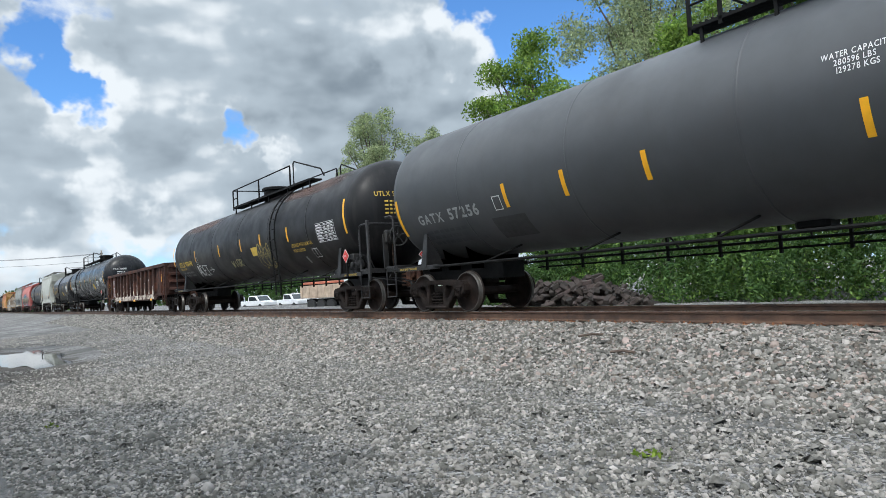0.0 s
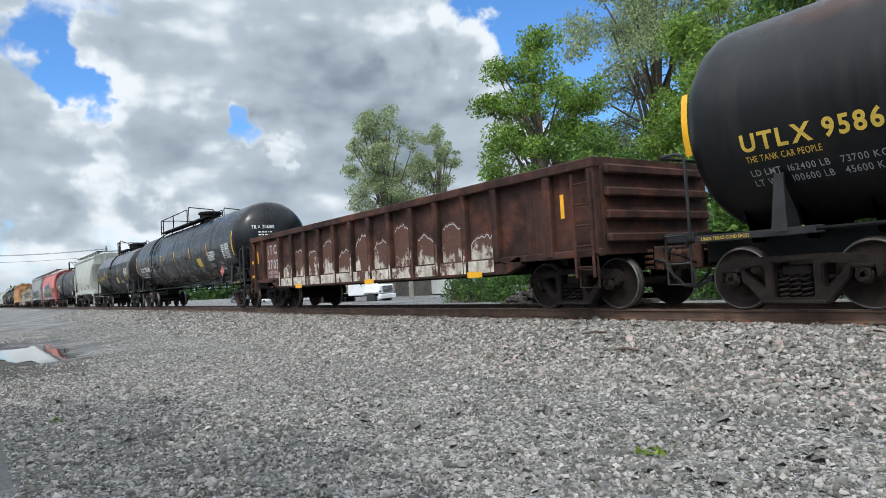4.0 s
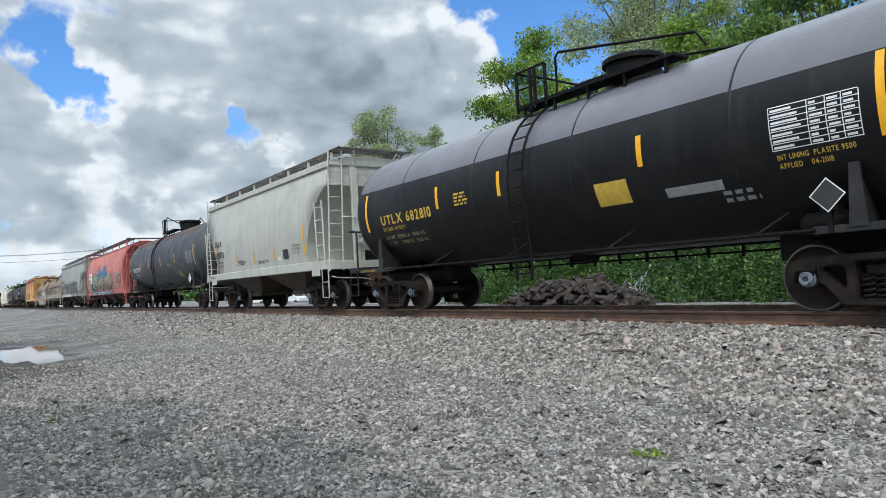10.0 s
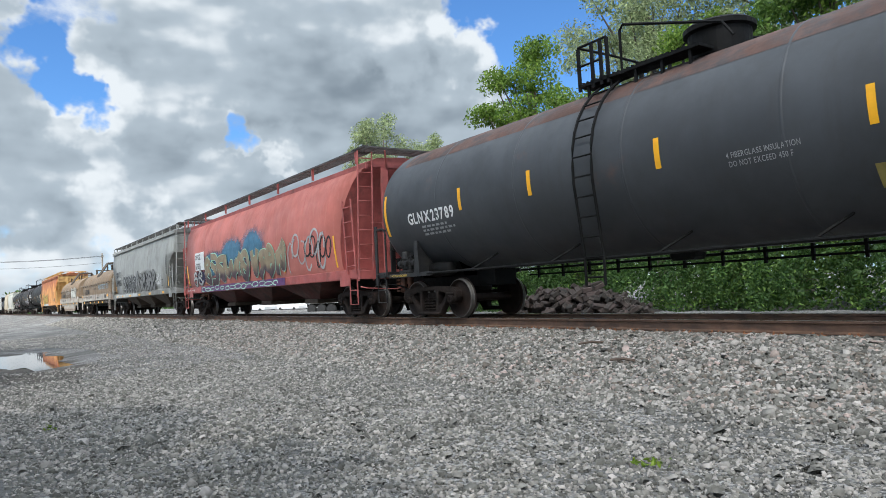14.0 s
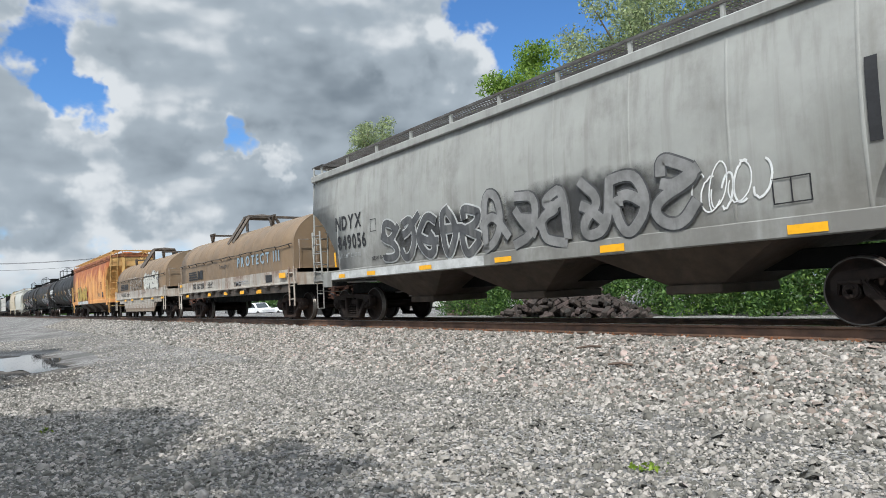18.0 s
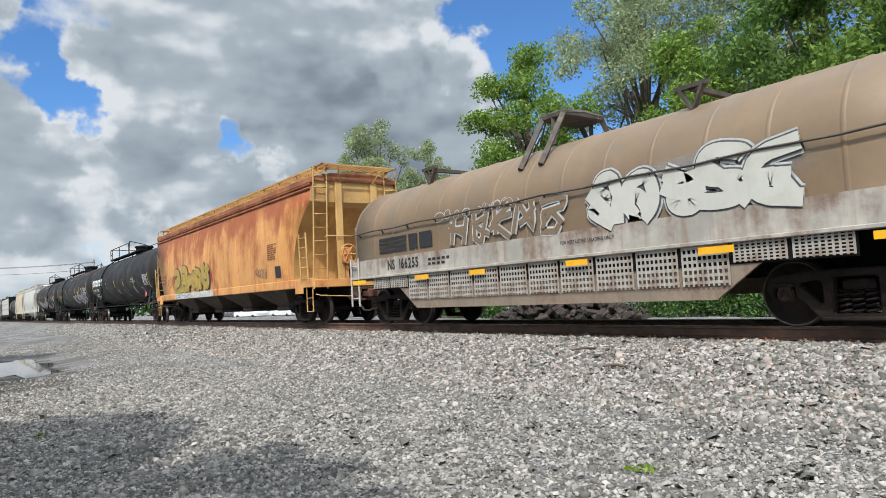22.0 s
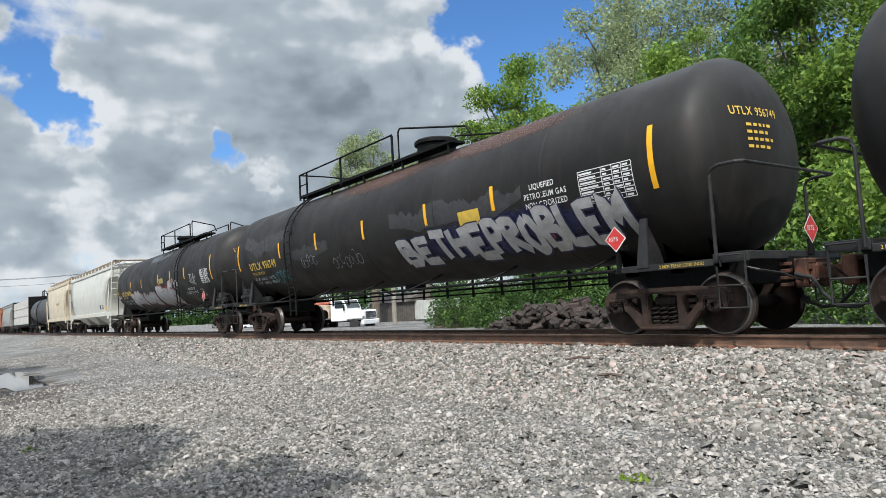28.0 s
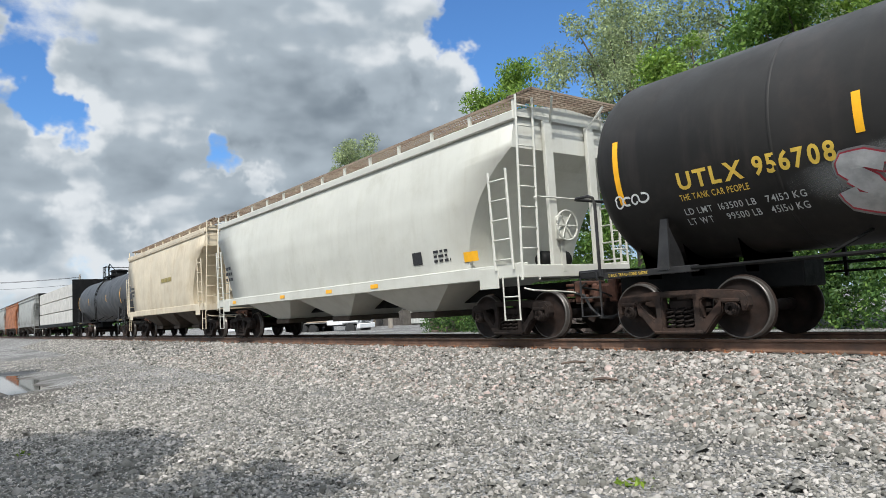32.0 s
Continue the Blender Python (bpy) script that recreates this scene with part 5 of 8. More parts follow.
def hopper_car(g):
    """A covered hopper: curved side sheets, sloped ends, roof, bays below the sill, ladders and roof walk."""
    car = thing("covered_hopper_car", g["label"], "hopper car", group="cars of the freight train")
    TRAIN.append((car, g["x"], None))
    hx, zs, zt, paint = g["half"], g["sill"], g["top"], M[g["paint"]]
    endp, sillp = M[g.get("end", g["paint"])], M[g.get("sill_paint", g["paint"])]
    cut = g.get("cut", 1.45)
    ys = g["section"]                                   # (height, half-width) rows up the side

    def half(z):
        return float(np.interp(z, [a for a, b in ys], [b for a, b in ys]))

    def inset(z):
        t = (z - zs) / (g.get("shoulder", zt - 0.75) - zs)
        if t >= 1:
            return 0.06
        t = max(0.0, t)
        return 0.06 + cut * (1 - t ** 1.6) ** 0.75

    zz = np.linspace(zs, zt, 22)
    nx = g.get("panels", 10)
    bm = B()
    side = {}
    for s in (-1, 1):
        rows = []
        for z in zz:
            xe = hx - inset(z)
            rows.append([bm.verts.new((-xe + 2 * xe * i / nx, s * half(z), z)) for i in range(nx + 1)])
        side[s] = rows
        for a, b in zip(rows, rows[1:]):
            for i in range(nx):
                bm.faces.new((a[i], a[i + 1], b[i + 1], b[i]))
    for e in (0, nx):                                   # sloped end sheets
        for a in range(len(zz) - 1):
            bm.faces.new((side[-1][a][e], side[1][a][e], side[1][a + 1][e], side[-1][a + 1][e]))
    body = part("body", bm, paint, car, g.get("body_label", ""), True)
    body.data.polygons.foreach_set("use_smooth", [len(p.vertices) == 4 and abs(p.normal.y) > 0.6 for p in body.data.polygons])
    body.data.materials.append(endp)
    body.data.polygons.foreach_set("material_index", [int(abs(p.normal.y) < 0.5) for p in body.data.polygons])
    # roof
    bm = B()
    arch = [(-half(zt) - 0.04, zt - 0.1), (-half(zt) - 0.04, zt + 0.02), (-0.8, zt + 0.16), (0, zt + 0.22), (0.8, zt + 0.16), (half(zt) + 0.04, zt + 0.02), (half(zt) + 0.04, zt - 0.1)]
    e = [[bm.verts.new((x, y, z)) for y, z in arch] for x in (-hx, hx)]
    for i in range(len(arch) - 1):
        bm.faces.new((e[0][i], e[0][i + 1], e[1][i + 1], e[1][i]))
    bm.faces.new(e[0]), bm.faces.new(e[1])
    roof = part("roof", bm, M[g.get("roof", g["paint"])], car)
    for y in (-1, 1):                                   # rolled channel along the eave
        part("eave", box(B(), -hx - 0.01, hx + 0.01, *sorted((y * (half(zt) + 0.035), y * (half(zt) + 0.12))), zt - 0.17, zt + 0.015, 0.02), M[g.get("roof", g["paint"])], roof)
    for k in range(g.get("ribs", 0)):
        bm = B()
        z = zt - 0.06 - 0.13 * k
        pipe(bm, [(-hx + 0.1, -half(z) - 0.03, z), (hx - 0.1, -half(z) - 0.03, z)], 0.04, 8)
        part("eave_rib", bm, M[g.get("roof", g["paint"])], car)
    # faint vertical panel seams
    for i in range(1, g.get("seams", 8)):
        x = -hx + 2 * hx * i / g.get("seams", 8)
        bm = B()
        prev = None
        for z in zz:
            if inset(z) > hx - abs(x):
                continue
            cur = [bm.verts.new((x - 0.025, -half(z) - 0.001, z)), bm.verts.new((x, -half(z) - 0.012, z)), bm.verts.new((x + 0.025, -half(z) - 0.001, z))]
            if prev:
                bm.faces.new((prev[0], prev[1], cur[1], cur[0]))
                bm.faces.new((prev[1], prev[2], cur[2], cur[1]))
            prev = cur
        part("panel_seam", bm, paint, body, "", True)
    # side sill
    for s in (-1, 1):
        bm = B()
        ysl = half(zs) + 0.03
        a, b = sorted((s * ysl, s * (ysl - 0.16)))
        box(bm, -hx - 0.05, hx + 0.05, a, b, zs - 0.24, zs + 0.03, 0.015)
        sill = part("side_sill", bm, sillp, car)
        for xx in (-hx + 0.9, hx - 0.9):
            bm = B()
            box(bm, xx - 0.28, xx + 0.28, s * (ysl + 0.004) - 0.012, s * (ysl + 0.004) + 0.012, zs - 0.42, zs - 0.02, 0.006)
            part("jacking_pad", bm, sillp, sill)
    # hopper bays
    n = g["bays"]
    x0, x1 = -hx + g.get("bay_in", 2.3), hx - g.get("bay_in", 2.3)
    w = (x1 - x0) / n
    for i in range(n):
        bm = B()
        cx = x0 + w * (i + 0.5)
        yb = half(zs) - 0.06
        top = [bm.verts.new((cx + a * w * 0.5, b * yb, zs - 0.1)) for a, b in ((-1, -1), (1, -1), (1, 1), (-1, 1))]
        low = [bm.verts.new((cx + a * 0.42, b * 0.75, g.get("bay_z", 0.55))) for a, b in ((-1, -1), (1, -1), (1, 1), (-1, 1))]
        for j in range(4):
            bm.faces.new((top[j], top[(j + 1) % 4], low[(j + 1) % 4], low[j]))
        bm.faces.new(low)
        bay = part("hopper_bay", bm, M[g.get("bay_paint", "under")], car)
        bm = B()
        box(bm, cx - 0.5, cx + 0.5, -0.85, 0.85, g.get("bay_z", 0.55) - 0.12, g.get("bay_z", 0.55) + 0.03, 0.02)
        part("outlet_gate", bm, M["under"], bay)
    bm = B()
    box(bm, -hx - 0.2, hx + 0.2, -0.2, 0.2, 0.78, 1.08, 0.02)
    part("center_sill", bm, M["black"], car)
    # ends: platform, posts, ladders, brake gear
    lp = M[g["ladder_paint"]] if g.get("ladder_paint") else sillp
    zl = g.get("side_ladder", 3.25)
    for s in (-1, 1):
        bm = B()
        box(bm, *sorted((s * (hx - 1.5), s * (hx + 0.05))), -1.5, 1.5, zs - 0.2, zs - 0.12)
        box(bm, *sorted((s * (hx - 0.02), s * (hx + 0.08))), -1.56, 1.56, zs - 0.26, zs - 0.02, 0.01)
        part("end_platform", bm, sillp, car)
        for y in (-1, 1):
            # upright channel between platform and roof, and a slanted brace behind it
            bm = B()
            box(bm, s * (hx + 0.02) - 0.045, s * (hx + 0.02) + 0.045, y * 0.62 - 0.11, y * 0.62 + 0.11, zs - 0.15, zt - 0.12, 0.012)
            part("end_post", bm, endp, car)
            yo = y * (half(zl) + 0.05)
            ladder(car, "side_ladder", (s * (hx - 0.40), y * (half(zs) + 0.07), zs - 0.08), (s * (hx - 0.40), yo, zl), 0, 5, lp, wide=0.50, flat=True)
            ladder(car, "end_ladder", (s * (hx + 0.05), y * 1.34, zs - 0.3), (s * (hx + 0.05), y * 1.22, zt + 0.30), 0, 9, lp, r=0.02, wide=0.44, along=(0, 1, 0))
        part("end_grab_bar", pipe(B(), [(s * (hx + 0.06), -1.15, zs + 1.25), (s * (hx + 0.11), -1.1, zs + 1.27), (s * (hx + 0.11), 1.1, zs + 1.27), (s * (hx + 0.06), 1.15, zs + 1.25)], 0.016, 6), lp, car)
        part("uncoupling_lever", pipe(B(), [(s * (hx + 0.02), -1.5, zs - 0.45), (s * (hx + 0.16), -1.4, zs - 0.5), (s * (hx + 0.2), -0.5, zs - 0.56), (s * (hx + 0.32), -0.25, 0.82)], 0.016, 6), lp, car)
        coupler(car, s * (hx + 0.22), s)
        stirrup(car, s * (hx - 0.3), lp, y=-1.54, z0=0.4, z1=zs - 0.2)
        truck(car, s * g["truck"], g.get("frames", "truck_dark"), g.get("caps", "truck_dark"))
        # bracket under the end walk
        for y in (-0.5, 0.5):
            part("walk_bracket", pipe(B(), [(s * (hx + 0.0), y, zt - 0.25), (s * (hx + 0.34), y * 1.5, zt + g.get("walk_up", 0.30) - 0.02)], 0.025, 4), lp, car)
    bm = B()
    at = Vector((hx + 0.12, -0.45, zs + 0.72))
    pipe(bm, [at + Vector((0.1, 0.29 * math.cos(a), 0.29 * math.sin(a))) for a in (2 * math.pi * i / 22 for i in range(22))], 0.02, 6, closed=True)
    for i in range(6):
        a = 2 * math.pi * i / 6
        pipe(bm, [at + Vector((0.06, 0, 0)), at + Vector((0.1, 0.28 * math.cos(a), 0.28 * math.sin(a)))], 0.014, 5)
    wheel = part("brake_wheel", bm, sillp, car, "spoked hand brake wheel")
    bm = B()
    box(bm, at.x - 0.14, at.x + 0.05, at.y - 0.16, at.y + 0.16, at.z - 0.28, at.z + 0.2, 0.03)
    box(bm, at.x - 0.1, at.x - 0.03, at.y - 0.05, at.y + 0.05, zs - 0.15, at.z - 0.2)
    part("brake_gear_box", bm, sillp, wheel)
    bm = B()
    lathe(bm, [(-0.45, 0.02), (-0.42, 0.14), (-0.36, 0.19), (0.36, 0.19), (0.42, 0.14), (0.45, 0.02)], (hx - 0.9, 0.3, zs + 0.15), 14, "y")
    part("air_reservoir", bm, M["black"], car, soft=True)
    # roof walk on short posts
    zr = zt + g.get("walk_up", 0.30)
    yw = g.get("walk_y", 1.0)
    wp = M[g.get("walk_paint", "walk")]
    for s in (-1, 1):
        bm = B()
        box(bm, -hx + 0.15, hx - 0.15, s * yw - 0.25, s * yw - 0.22, zr, zr + 0.05)
        box(bm, -hx + 0.15, hx - 0.15, s * yw + 0.22, s * yw + 0.25, zr, zr + 0.05)
        for i in range(int(2 * hx / 0.09)):
            x = -hx + 0.2 + 0.09 * i
            if x < hx - 0.2:
                box(bm, x, x + 0.014, s * yw - 0.22, s * yw + 0.22, zr + 0.012, zr + 0.03)
        for j in range(4):
            box(bm, -hx + 0.15, hx - 0.15, s * yw - 0.165 + 0.1 * j, s * yw - 0.151 + 0.1 * j, zr + 0.01, zr + 0.03)
        run = part("running_board", bm, wp, car, "grated metal running board")
        for x in np.linspace(-hx + 0.2, hx - 0.2, g.get("walk_posts", 10)):
            bm = box(B(), x - 0.03, x + 0.03, s * (yw + 0.2) - 0.03, s * (yw + 0.2) + 0.03, zt - 0.02, zr + 0.05)
            part("walk_post", bm, sillp if not g.get("post_paint") else M[g["post_paint"]], run)
    for s in (-1, 1):
        bm = B()
        xa, xb = sorted((s * (hx - 0.35), s * (hx + 0.36)))
        for y in (-yw - 0.25, yw + 0.22):
            box(bm, xa, xb, y, y + 0.03, zr + 0.03, zr + 0.08)
        for k in range(8):
            x = xa + (xb - xa - 0.03) * k / 7
            box(bm, x, x + 0.03, -yw - 0.25, yw + 0.25, zr + 0.03, zr + 0.07)
        for k in range(14):
            y = -yw - 0.2 + (2 * yw + 0.4) * k / 13
            box(bm, xa, xb, y - 0.01, y + 0.01, zr + 0.035, zr + 0.06)
        part("end_walk", bm, wp, car, "grated end walk")
    for x in np.linspace(-hx + 1.8, hx - 1.8, 6):
        bm = lathe(B(), [(zt + 0.15, 0.4), (zt + 0.33, 0.4), (zt + 0.37, 0.3)], (x, 0, 0), 16, "z")
        part("roof_hatch", bm, paint, car)

    def place(x, z):
        return (x, -half(z) - 0.016, z)
    for x, z, w2, h2 in g.get("strips", ()):
        decal("reflector_strip", car, M["yellow"], "yellow reflective strip", lambda bm: patch(bm, x - w2 / 2, x + w2 / 2, z - h2 / 2, z + h2 / 2, place if z > zs + 0.06 else flat_place(-half(zs) - 0.044), 1, 5))
    for fn in g.get("marks", ()):
        fn(car, place)
    return car


def gondola(g):
    car = thing("gondola_car", g["label"], "gondola", group="cars of the freight train")
    TRAIN.append((car, g["x"], None))
    hx, zt, zb = g["half"], g["top"], g["bottom"]
    for s in (-1, 1):
        bm = B()
        a, b = sorted((s * 1.44, s * 1.47))
        box(bm, -hx, hx, a, b, zb, zt - 0.1)
        wall = part("side_wall", bm, M["gon"], car, "rust-stained steel side sheet")
        for x in [-8.28, -7.21] + [-5.7 + 1.0364 * k for k in range(12)] + [7.21, 8.28]:
            bm = B()
            a, b = sorted((s * 1.46, s * 1.60))
            box(bm, x - 0.09, x + 0.09, a, b, zb - 0.02, zt - 0.16, 0.02)
            part("side_post", bm, M["gon"], wall)
        bm = B()
        a, b = sorted((s * 1.40, s * 1.62))
        box(bm, -hx, hx, a, b, zt - 0.18, zt, 0.02)
        part("top_chord", bm, M["gon"], wall)
        bm = B()
        a, b = sorted((s * 1.43, s * 1.57))
        box(bm, -hx + 2.5, hx - 2.5, a, b, zb - 0.26, zb + 0.0, 0.015)
        box(bm, -hx, hx, a, b, zb - 0.05, zb + 0.08, 0.015)
        for e in (-1, 1):
            band(bm, [(e * (hx - 2.5), zb - 0.17), (e * (hx - 2.0), zb - 0.02)], 0.18, a, b)
        part("side_sill", bm, M["gon"], wall)
    for s in (-1, 1):
        bm = B()
        a, b = sorted((s * (hx - 0.03), s * hx))
        box(bm, a, b, -1.45, 1.45, zb, zt)
        end = part("end_wall", bm, M["gon"], car)
        for k in range(4):
            bm = B()
            z = zb + 0.25 + k * (zt - zb - 0.3) / 3.4
            a, b = sorted((s * hx, s * (hx + 0.12)))
            box(bm, a, b, -1.42, 1.42, z - 0.08, z + 0.08, 0.03)
            part("end_rib", bm, M["gon"], end)
        ladder(car, "ladder", (s * (hx - 0.3), -1.64, zb - 0.4), (s * (hx - 0.3), -1.64, zt - 0.25), 0, 5, M["gon"], wide=0.4)
        stirrup(car, s * (hx - 0.3), M["gon"], y=-1.55, z0=0.42, z1=zb)
        coupler(car, s * (hx + 0.15), s)
        truck(car, s * g["truck"], "truck_dark", "truck_dark")
    bm = B()
    box(bm, -hx, hx, -1.45, 1.45, zb - 0.02, zb + 0.05)
    part("floor", bm, M["gon"], car)
    bm = B()
    box(bm, -hx - 0.1, hx + 0.1, -0.2, 0.2, 0.7, zb, 0.02)
    for x in np.linspace(-hx + 1, hx - 1, 9):
        box(bm, x - 0.06, x + 0.06, -1.4, 1.4, zb - 0.16, zb - 0.02)
    part("underframe", bm, M["black"], car)
    pl = flat_place(-1.475)
    decal("repainted_panel", car, M["gon_red"], "faded red panel", lambda bm: patch(bm, -7.11, -5.8, zb + 0.1, zt - 0.25, pl, 2, 4))
    rs = random.Random(4)
    for k in range(11):                                 # rounded tops of old letters, one for each panel
        x, w, h = -5.6 + 1.0364 * k, 0.84, (0.5, 0.95, 0.85, 1.1, 0.75, 1.05, 0.85, 1.15, 0.8, 0.95, 0.6)[k]
        top = [(x + w * t, zb + h * (0.5 + 0.5 * math.sqrt(max(0.05, 1 - (1.7 * t - 0.85 + 0.2 * math.sin(k)) ** 2))) + rs.uniform(-0.05, 0.05)) for t in np.linspace(0.0, 1.0, 15)]
        worn = decal("old_graffiti", car, M["gon_worn"], "flaking white painted lettering over rust", lambda bm: bm.faces.new([bm.verts.new((a, -1.478, b)) for a, b in [(x, zb + 0.085)] + top + [(x + w, zb + 0.085)]]))
        decal("graffiti_outline", worn, M["worn_white"], "", lambda bm: stroke(bm, [(a, b - 0.06) for a, b in top[1:-1]], 0.022, flat_place(-1.481)))
        for xa, xb, ya in ((x, x + w, -1.576), (x - 0.13, x - 0.05, -1.604)):
            zt2 = zb + (0.05 if ya > -1.6 else h * 0.55)
            decal("old_graffiti", worn, M["gon_worn"], "", lambda bm: bm.faces.new([bm.verts.new(v) for v in ((xa, ya, zb - 0.2), (xb, ya, zb - 0.2), (xb, ya, zt2), (xa, ya, zt2))]))
    for x, z, w, h in g["strips"]:
        decal("reflector_strip", car, M["yellow"], "yellow reflective strip", lambda bm: patch(bm, x - w / 2, x + w / 2, z - h / 2, z + h / 2, flat_place(-1.606), 1, 1))
    pl = flat_place(-1.482)
    decal("reporting_mark", car, M["worn_white"], "worn white stencilled lettering", lambda bm: (letters(bm, "ITC", -6.95, 1.93, 0.3, pl, 0.9, 0.3), letters(bm, "3703", -6.98, 1.42, 0.3, pl, 0.9, 0.2),
          letters(bm, "LDLMT 199200", -7.05, zb + 0.25, 0.1, pl), letters(bm, "LTWT   63800", -7.05, zb + 0.1, 0.1, pl)))


def coil_car(g):
    """A coil steel car: a long hooped hood over a frame with deep side sills."""
    car = thing("coil_car", g["label"], "coil car", group="cars of the freight train")
    TRAIN.append((car, g["x"], None))
    hx, z0, z1, zt = g["half"], g["foot"], g["spring"], g["top"]
    w = 1.46
    prof = [(-w, z0), (-w, z1)] + [(-w * math.cos(a), z1 + (zt - z1) * math.sin(a)) for a in (math.pi * i / 20 for i in range(1, 20))] + [(w, z1), (w, z0)]
    L2 = g["hood"]
    bm = B()
    xs = np.linspace(-L2, L2, 13)
    rings = [[bm.verts.new((x, y, z)) for y, z in prof] for x in xs]
    for A, C in zip(rings, rings[1:]):
        for i in range(len(prof) - 1):
            bm.faces.new((A[i], A[i + 1], C[i + 1], C[i]))
    bm.faces.new(rings[0]), bm.faces.new(rings[-1])
    hood = part("hood", bm, M["coil"], car, "brown steel hood", True)
    hood.data.polygons.foreach_set("use_smooth", [len(p.vertices) == 4 for p in hood.data.polygons])
    for x in np.linspace(-L2 + 0.03, L2 - 0.03, 15):
        bm = B()
        pr = [(y * 1.006, z + 0.006 * (z - z0)) for y, z in prof]
        a = [[bm.verts.new((x + d, y * k, z0 + (z - z0) * k)) for y, z in pr] for d, k in ((-0.04, 0.992), (-0.022, 1), (0.022, 1), (0.04, 0.992))]
        for i in range(len(pr) - 1):
            for p, q in zip(a, a[1:]):
                bm.faces.new((p[i], p[i + 1], q[i + 1], q[i]))
        part("hood_rib", bm, M["coil"], hood, "", True)
    bm = B()
    pipe(bm, [(x, -w - 0.07, z1 + 0.02 + 0.03 * (i % 2)) for i, x in enumerate(np.linspace(-L2, L2, 14))], 0.018, 6)
    for x in np.linspace(-L2 + 0.3, L2 - 0.3, 12):
        pipe(bm, [(x, -w - 0.07, z1 + 0.06), (x, -w, z1 - 0.06)], 0.02, 5)
    part("hand_rail", bm, M["coil_dark"], hood)
    # lifting gear on the hood
    for x in g["hooks"]:
        bm = B()
        for y in (-0.75, 0.75):
            zz = z1 + (zt - z1) * math.sin(math.acos(0.75 / w))
            band(bm, [(x - 0.22, zz + 0.38), (x, zz - 0.05), (x + 0.22, zz + 0.38)], 0.06, y - 0.05, y + 0.05)
            box(bm, x - 0.3, x + 0.3, y - 0.04, y + 0.04, zz + 0.33, zz + 0.4)
        box(bm, x - 0.05, x + 0.05, -0.75, 0.75, zt + 0.12, zt + 0.2)
        part("hood_bracket", bm, M["coil_dark"], hood)
    bm = B()
    pts = [(-1.25, zt - 0.55), (-0.55, zt + 0.52), (0.0, zt + 0.58), (0.55, zt + 0.52), (1.25, zt - 0.55)]
    for p, q in zip(pts, pts[1:]):
        for x in (-0.28, 0.28):
            pipe(bm, [(x, p[0], p[1]), (x, q[0], q[1])], 0.07, 4)
    box(bm, -0.34, 0.34, -0.6, 0.6, zt + 0.46, zt + 0.6, 0.03)
    for y in (-0.55, 0.55):
        pipe(bm, [(0, y, zt + 0.5), (0, y, zt - 0.05)], 0.06, 4)
    part("lifting_frame", bm, M["coil_dark"], hood, "arched steel lifting frame")
    fm = M[g["frame_paint"]]
    for s in (-1, 1):
        bm = B()
        a, b = sorted((s * 1.44, s * 1.50))
        box(bm, -hx, hx, a, b, z0 - 0.42, z0 + 0.02)
        sill = part("side_sill", bm, fm, car, "rust-streaked side sill")
        bm = B()
        a, b = sorted((s * 1.40, s * 1.56))
        box(bm, -hx, hx, a, b, z0 - 0.46, z0 - 0.40, 0.01)
        part("sill_flange", bm, fm, sill)
        if g["kind"] == "ribbed":
            bm = B()
            a, b = sorted((s * 1.44, s * 1.52))
            box(bm, -hx + 0.6, hx - 0.6, a, b, z0 - 0.72, z0 - 0.47)
            # web coloured dark for the shadow under the sill
            part("lower_web", bm, M["coil_dark"], sill)
            bm = B()
            a, b = sorted((s * 1.42, s * 1.56))
            box(bm, -hx + 0.4, hx - 0.4, a, b, z0 - 0.475, z0 - 0.44, 0.008)
            part("sill_ledge", bm, M["coil_dark"], sill)
            for i in range(12):
                x = -hx + 1.3 + i * (2 * hx - 2.6) / 11
                bm = B()
                y0, y1 = s * 1.515, s * 1.64
                vs = [[bm.verts.new(v) for v in ((x + d, y0, z0 - 0.475), (x + d, y1, z0 - 0.475), (x + d * 0.8, y1, z0 - 0.53), (x + d * 0.4, y0, z0 - 0.64))] for d in (-0.19, 0.19)]
                bm.faces.new(vs[0]), bm.faces.new(vs[1])
                for k in range(4):
                    bm.faces.new((vs[0][k], vs[0][(k + 1) % 4], vs[1][(k + 1) % 4], vs[1][k]))
                part("sill_bracket", bm, M["coil_dark"], sill, "dark steel bracket")
        else:
            bm = B()
            a, b = sorted((s * 1.42, s * 1.47))
            vs = [(-hx + 1.9, z0 - 0.46), (-hx + 3.0, z0 - 1.24), (hx - 3.0, z0 - 1.24), (hx - 1.9, z0 - 0.46)]
            f = [[bm.verts.new((x, y, z)) for x, z in vs] for y in (a, b)]
            bm.faces.new(f[0]), bm.faces.new(f[1])
            for i in range(4):
                bm.faces.new((f[0][i], f[0][(i + 1) % 4], f[1][(i + 1) % 4], f[1][i]))
            part("fishbelly_web", bm, M["coil_tan"], sill)
            me = shared("mesh_panel", make_mesh_panel)
            if not me.materials:
                me.materials.append(M["coil_grey"])
            # black sheet added to stand for the shade behind the slots
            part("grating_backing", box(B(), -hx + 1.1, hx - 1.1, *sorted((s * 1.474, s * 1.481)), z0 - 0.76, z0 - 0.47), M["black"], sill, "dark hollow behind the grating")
            n = 14
            for i in range(n):
                x = -hx + 1.5 + i * (2 * hx - 3.0) / (n - 1)
                if s < 0:
                    p = part("grating_panel", me, None, sill, "pressed steel grating panel")
                    p.location = (x, -1.49, z0 - 0.74)
                    if hx - abs(x) < 2.7:
                        p.scale = (1, 1, 0.45)
                        p.location = (x, -1.49, z0 - 0.60)
    bm = B()
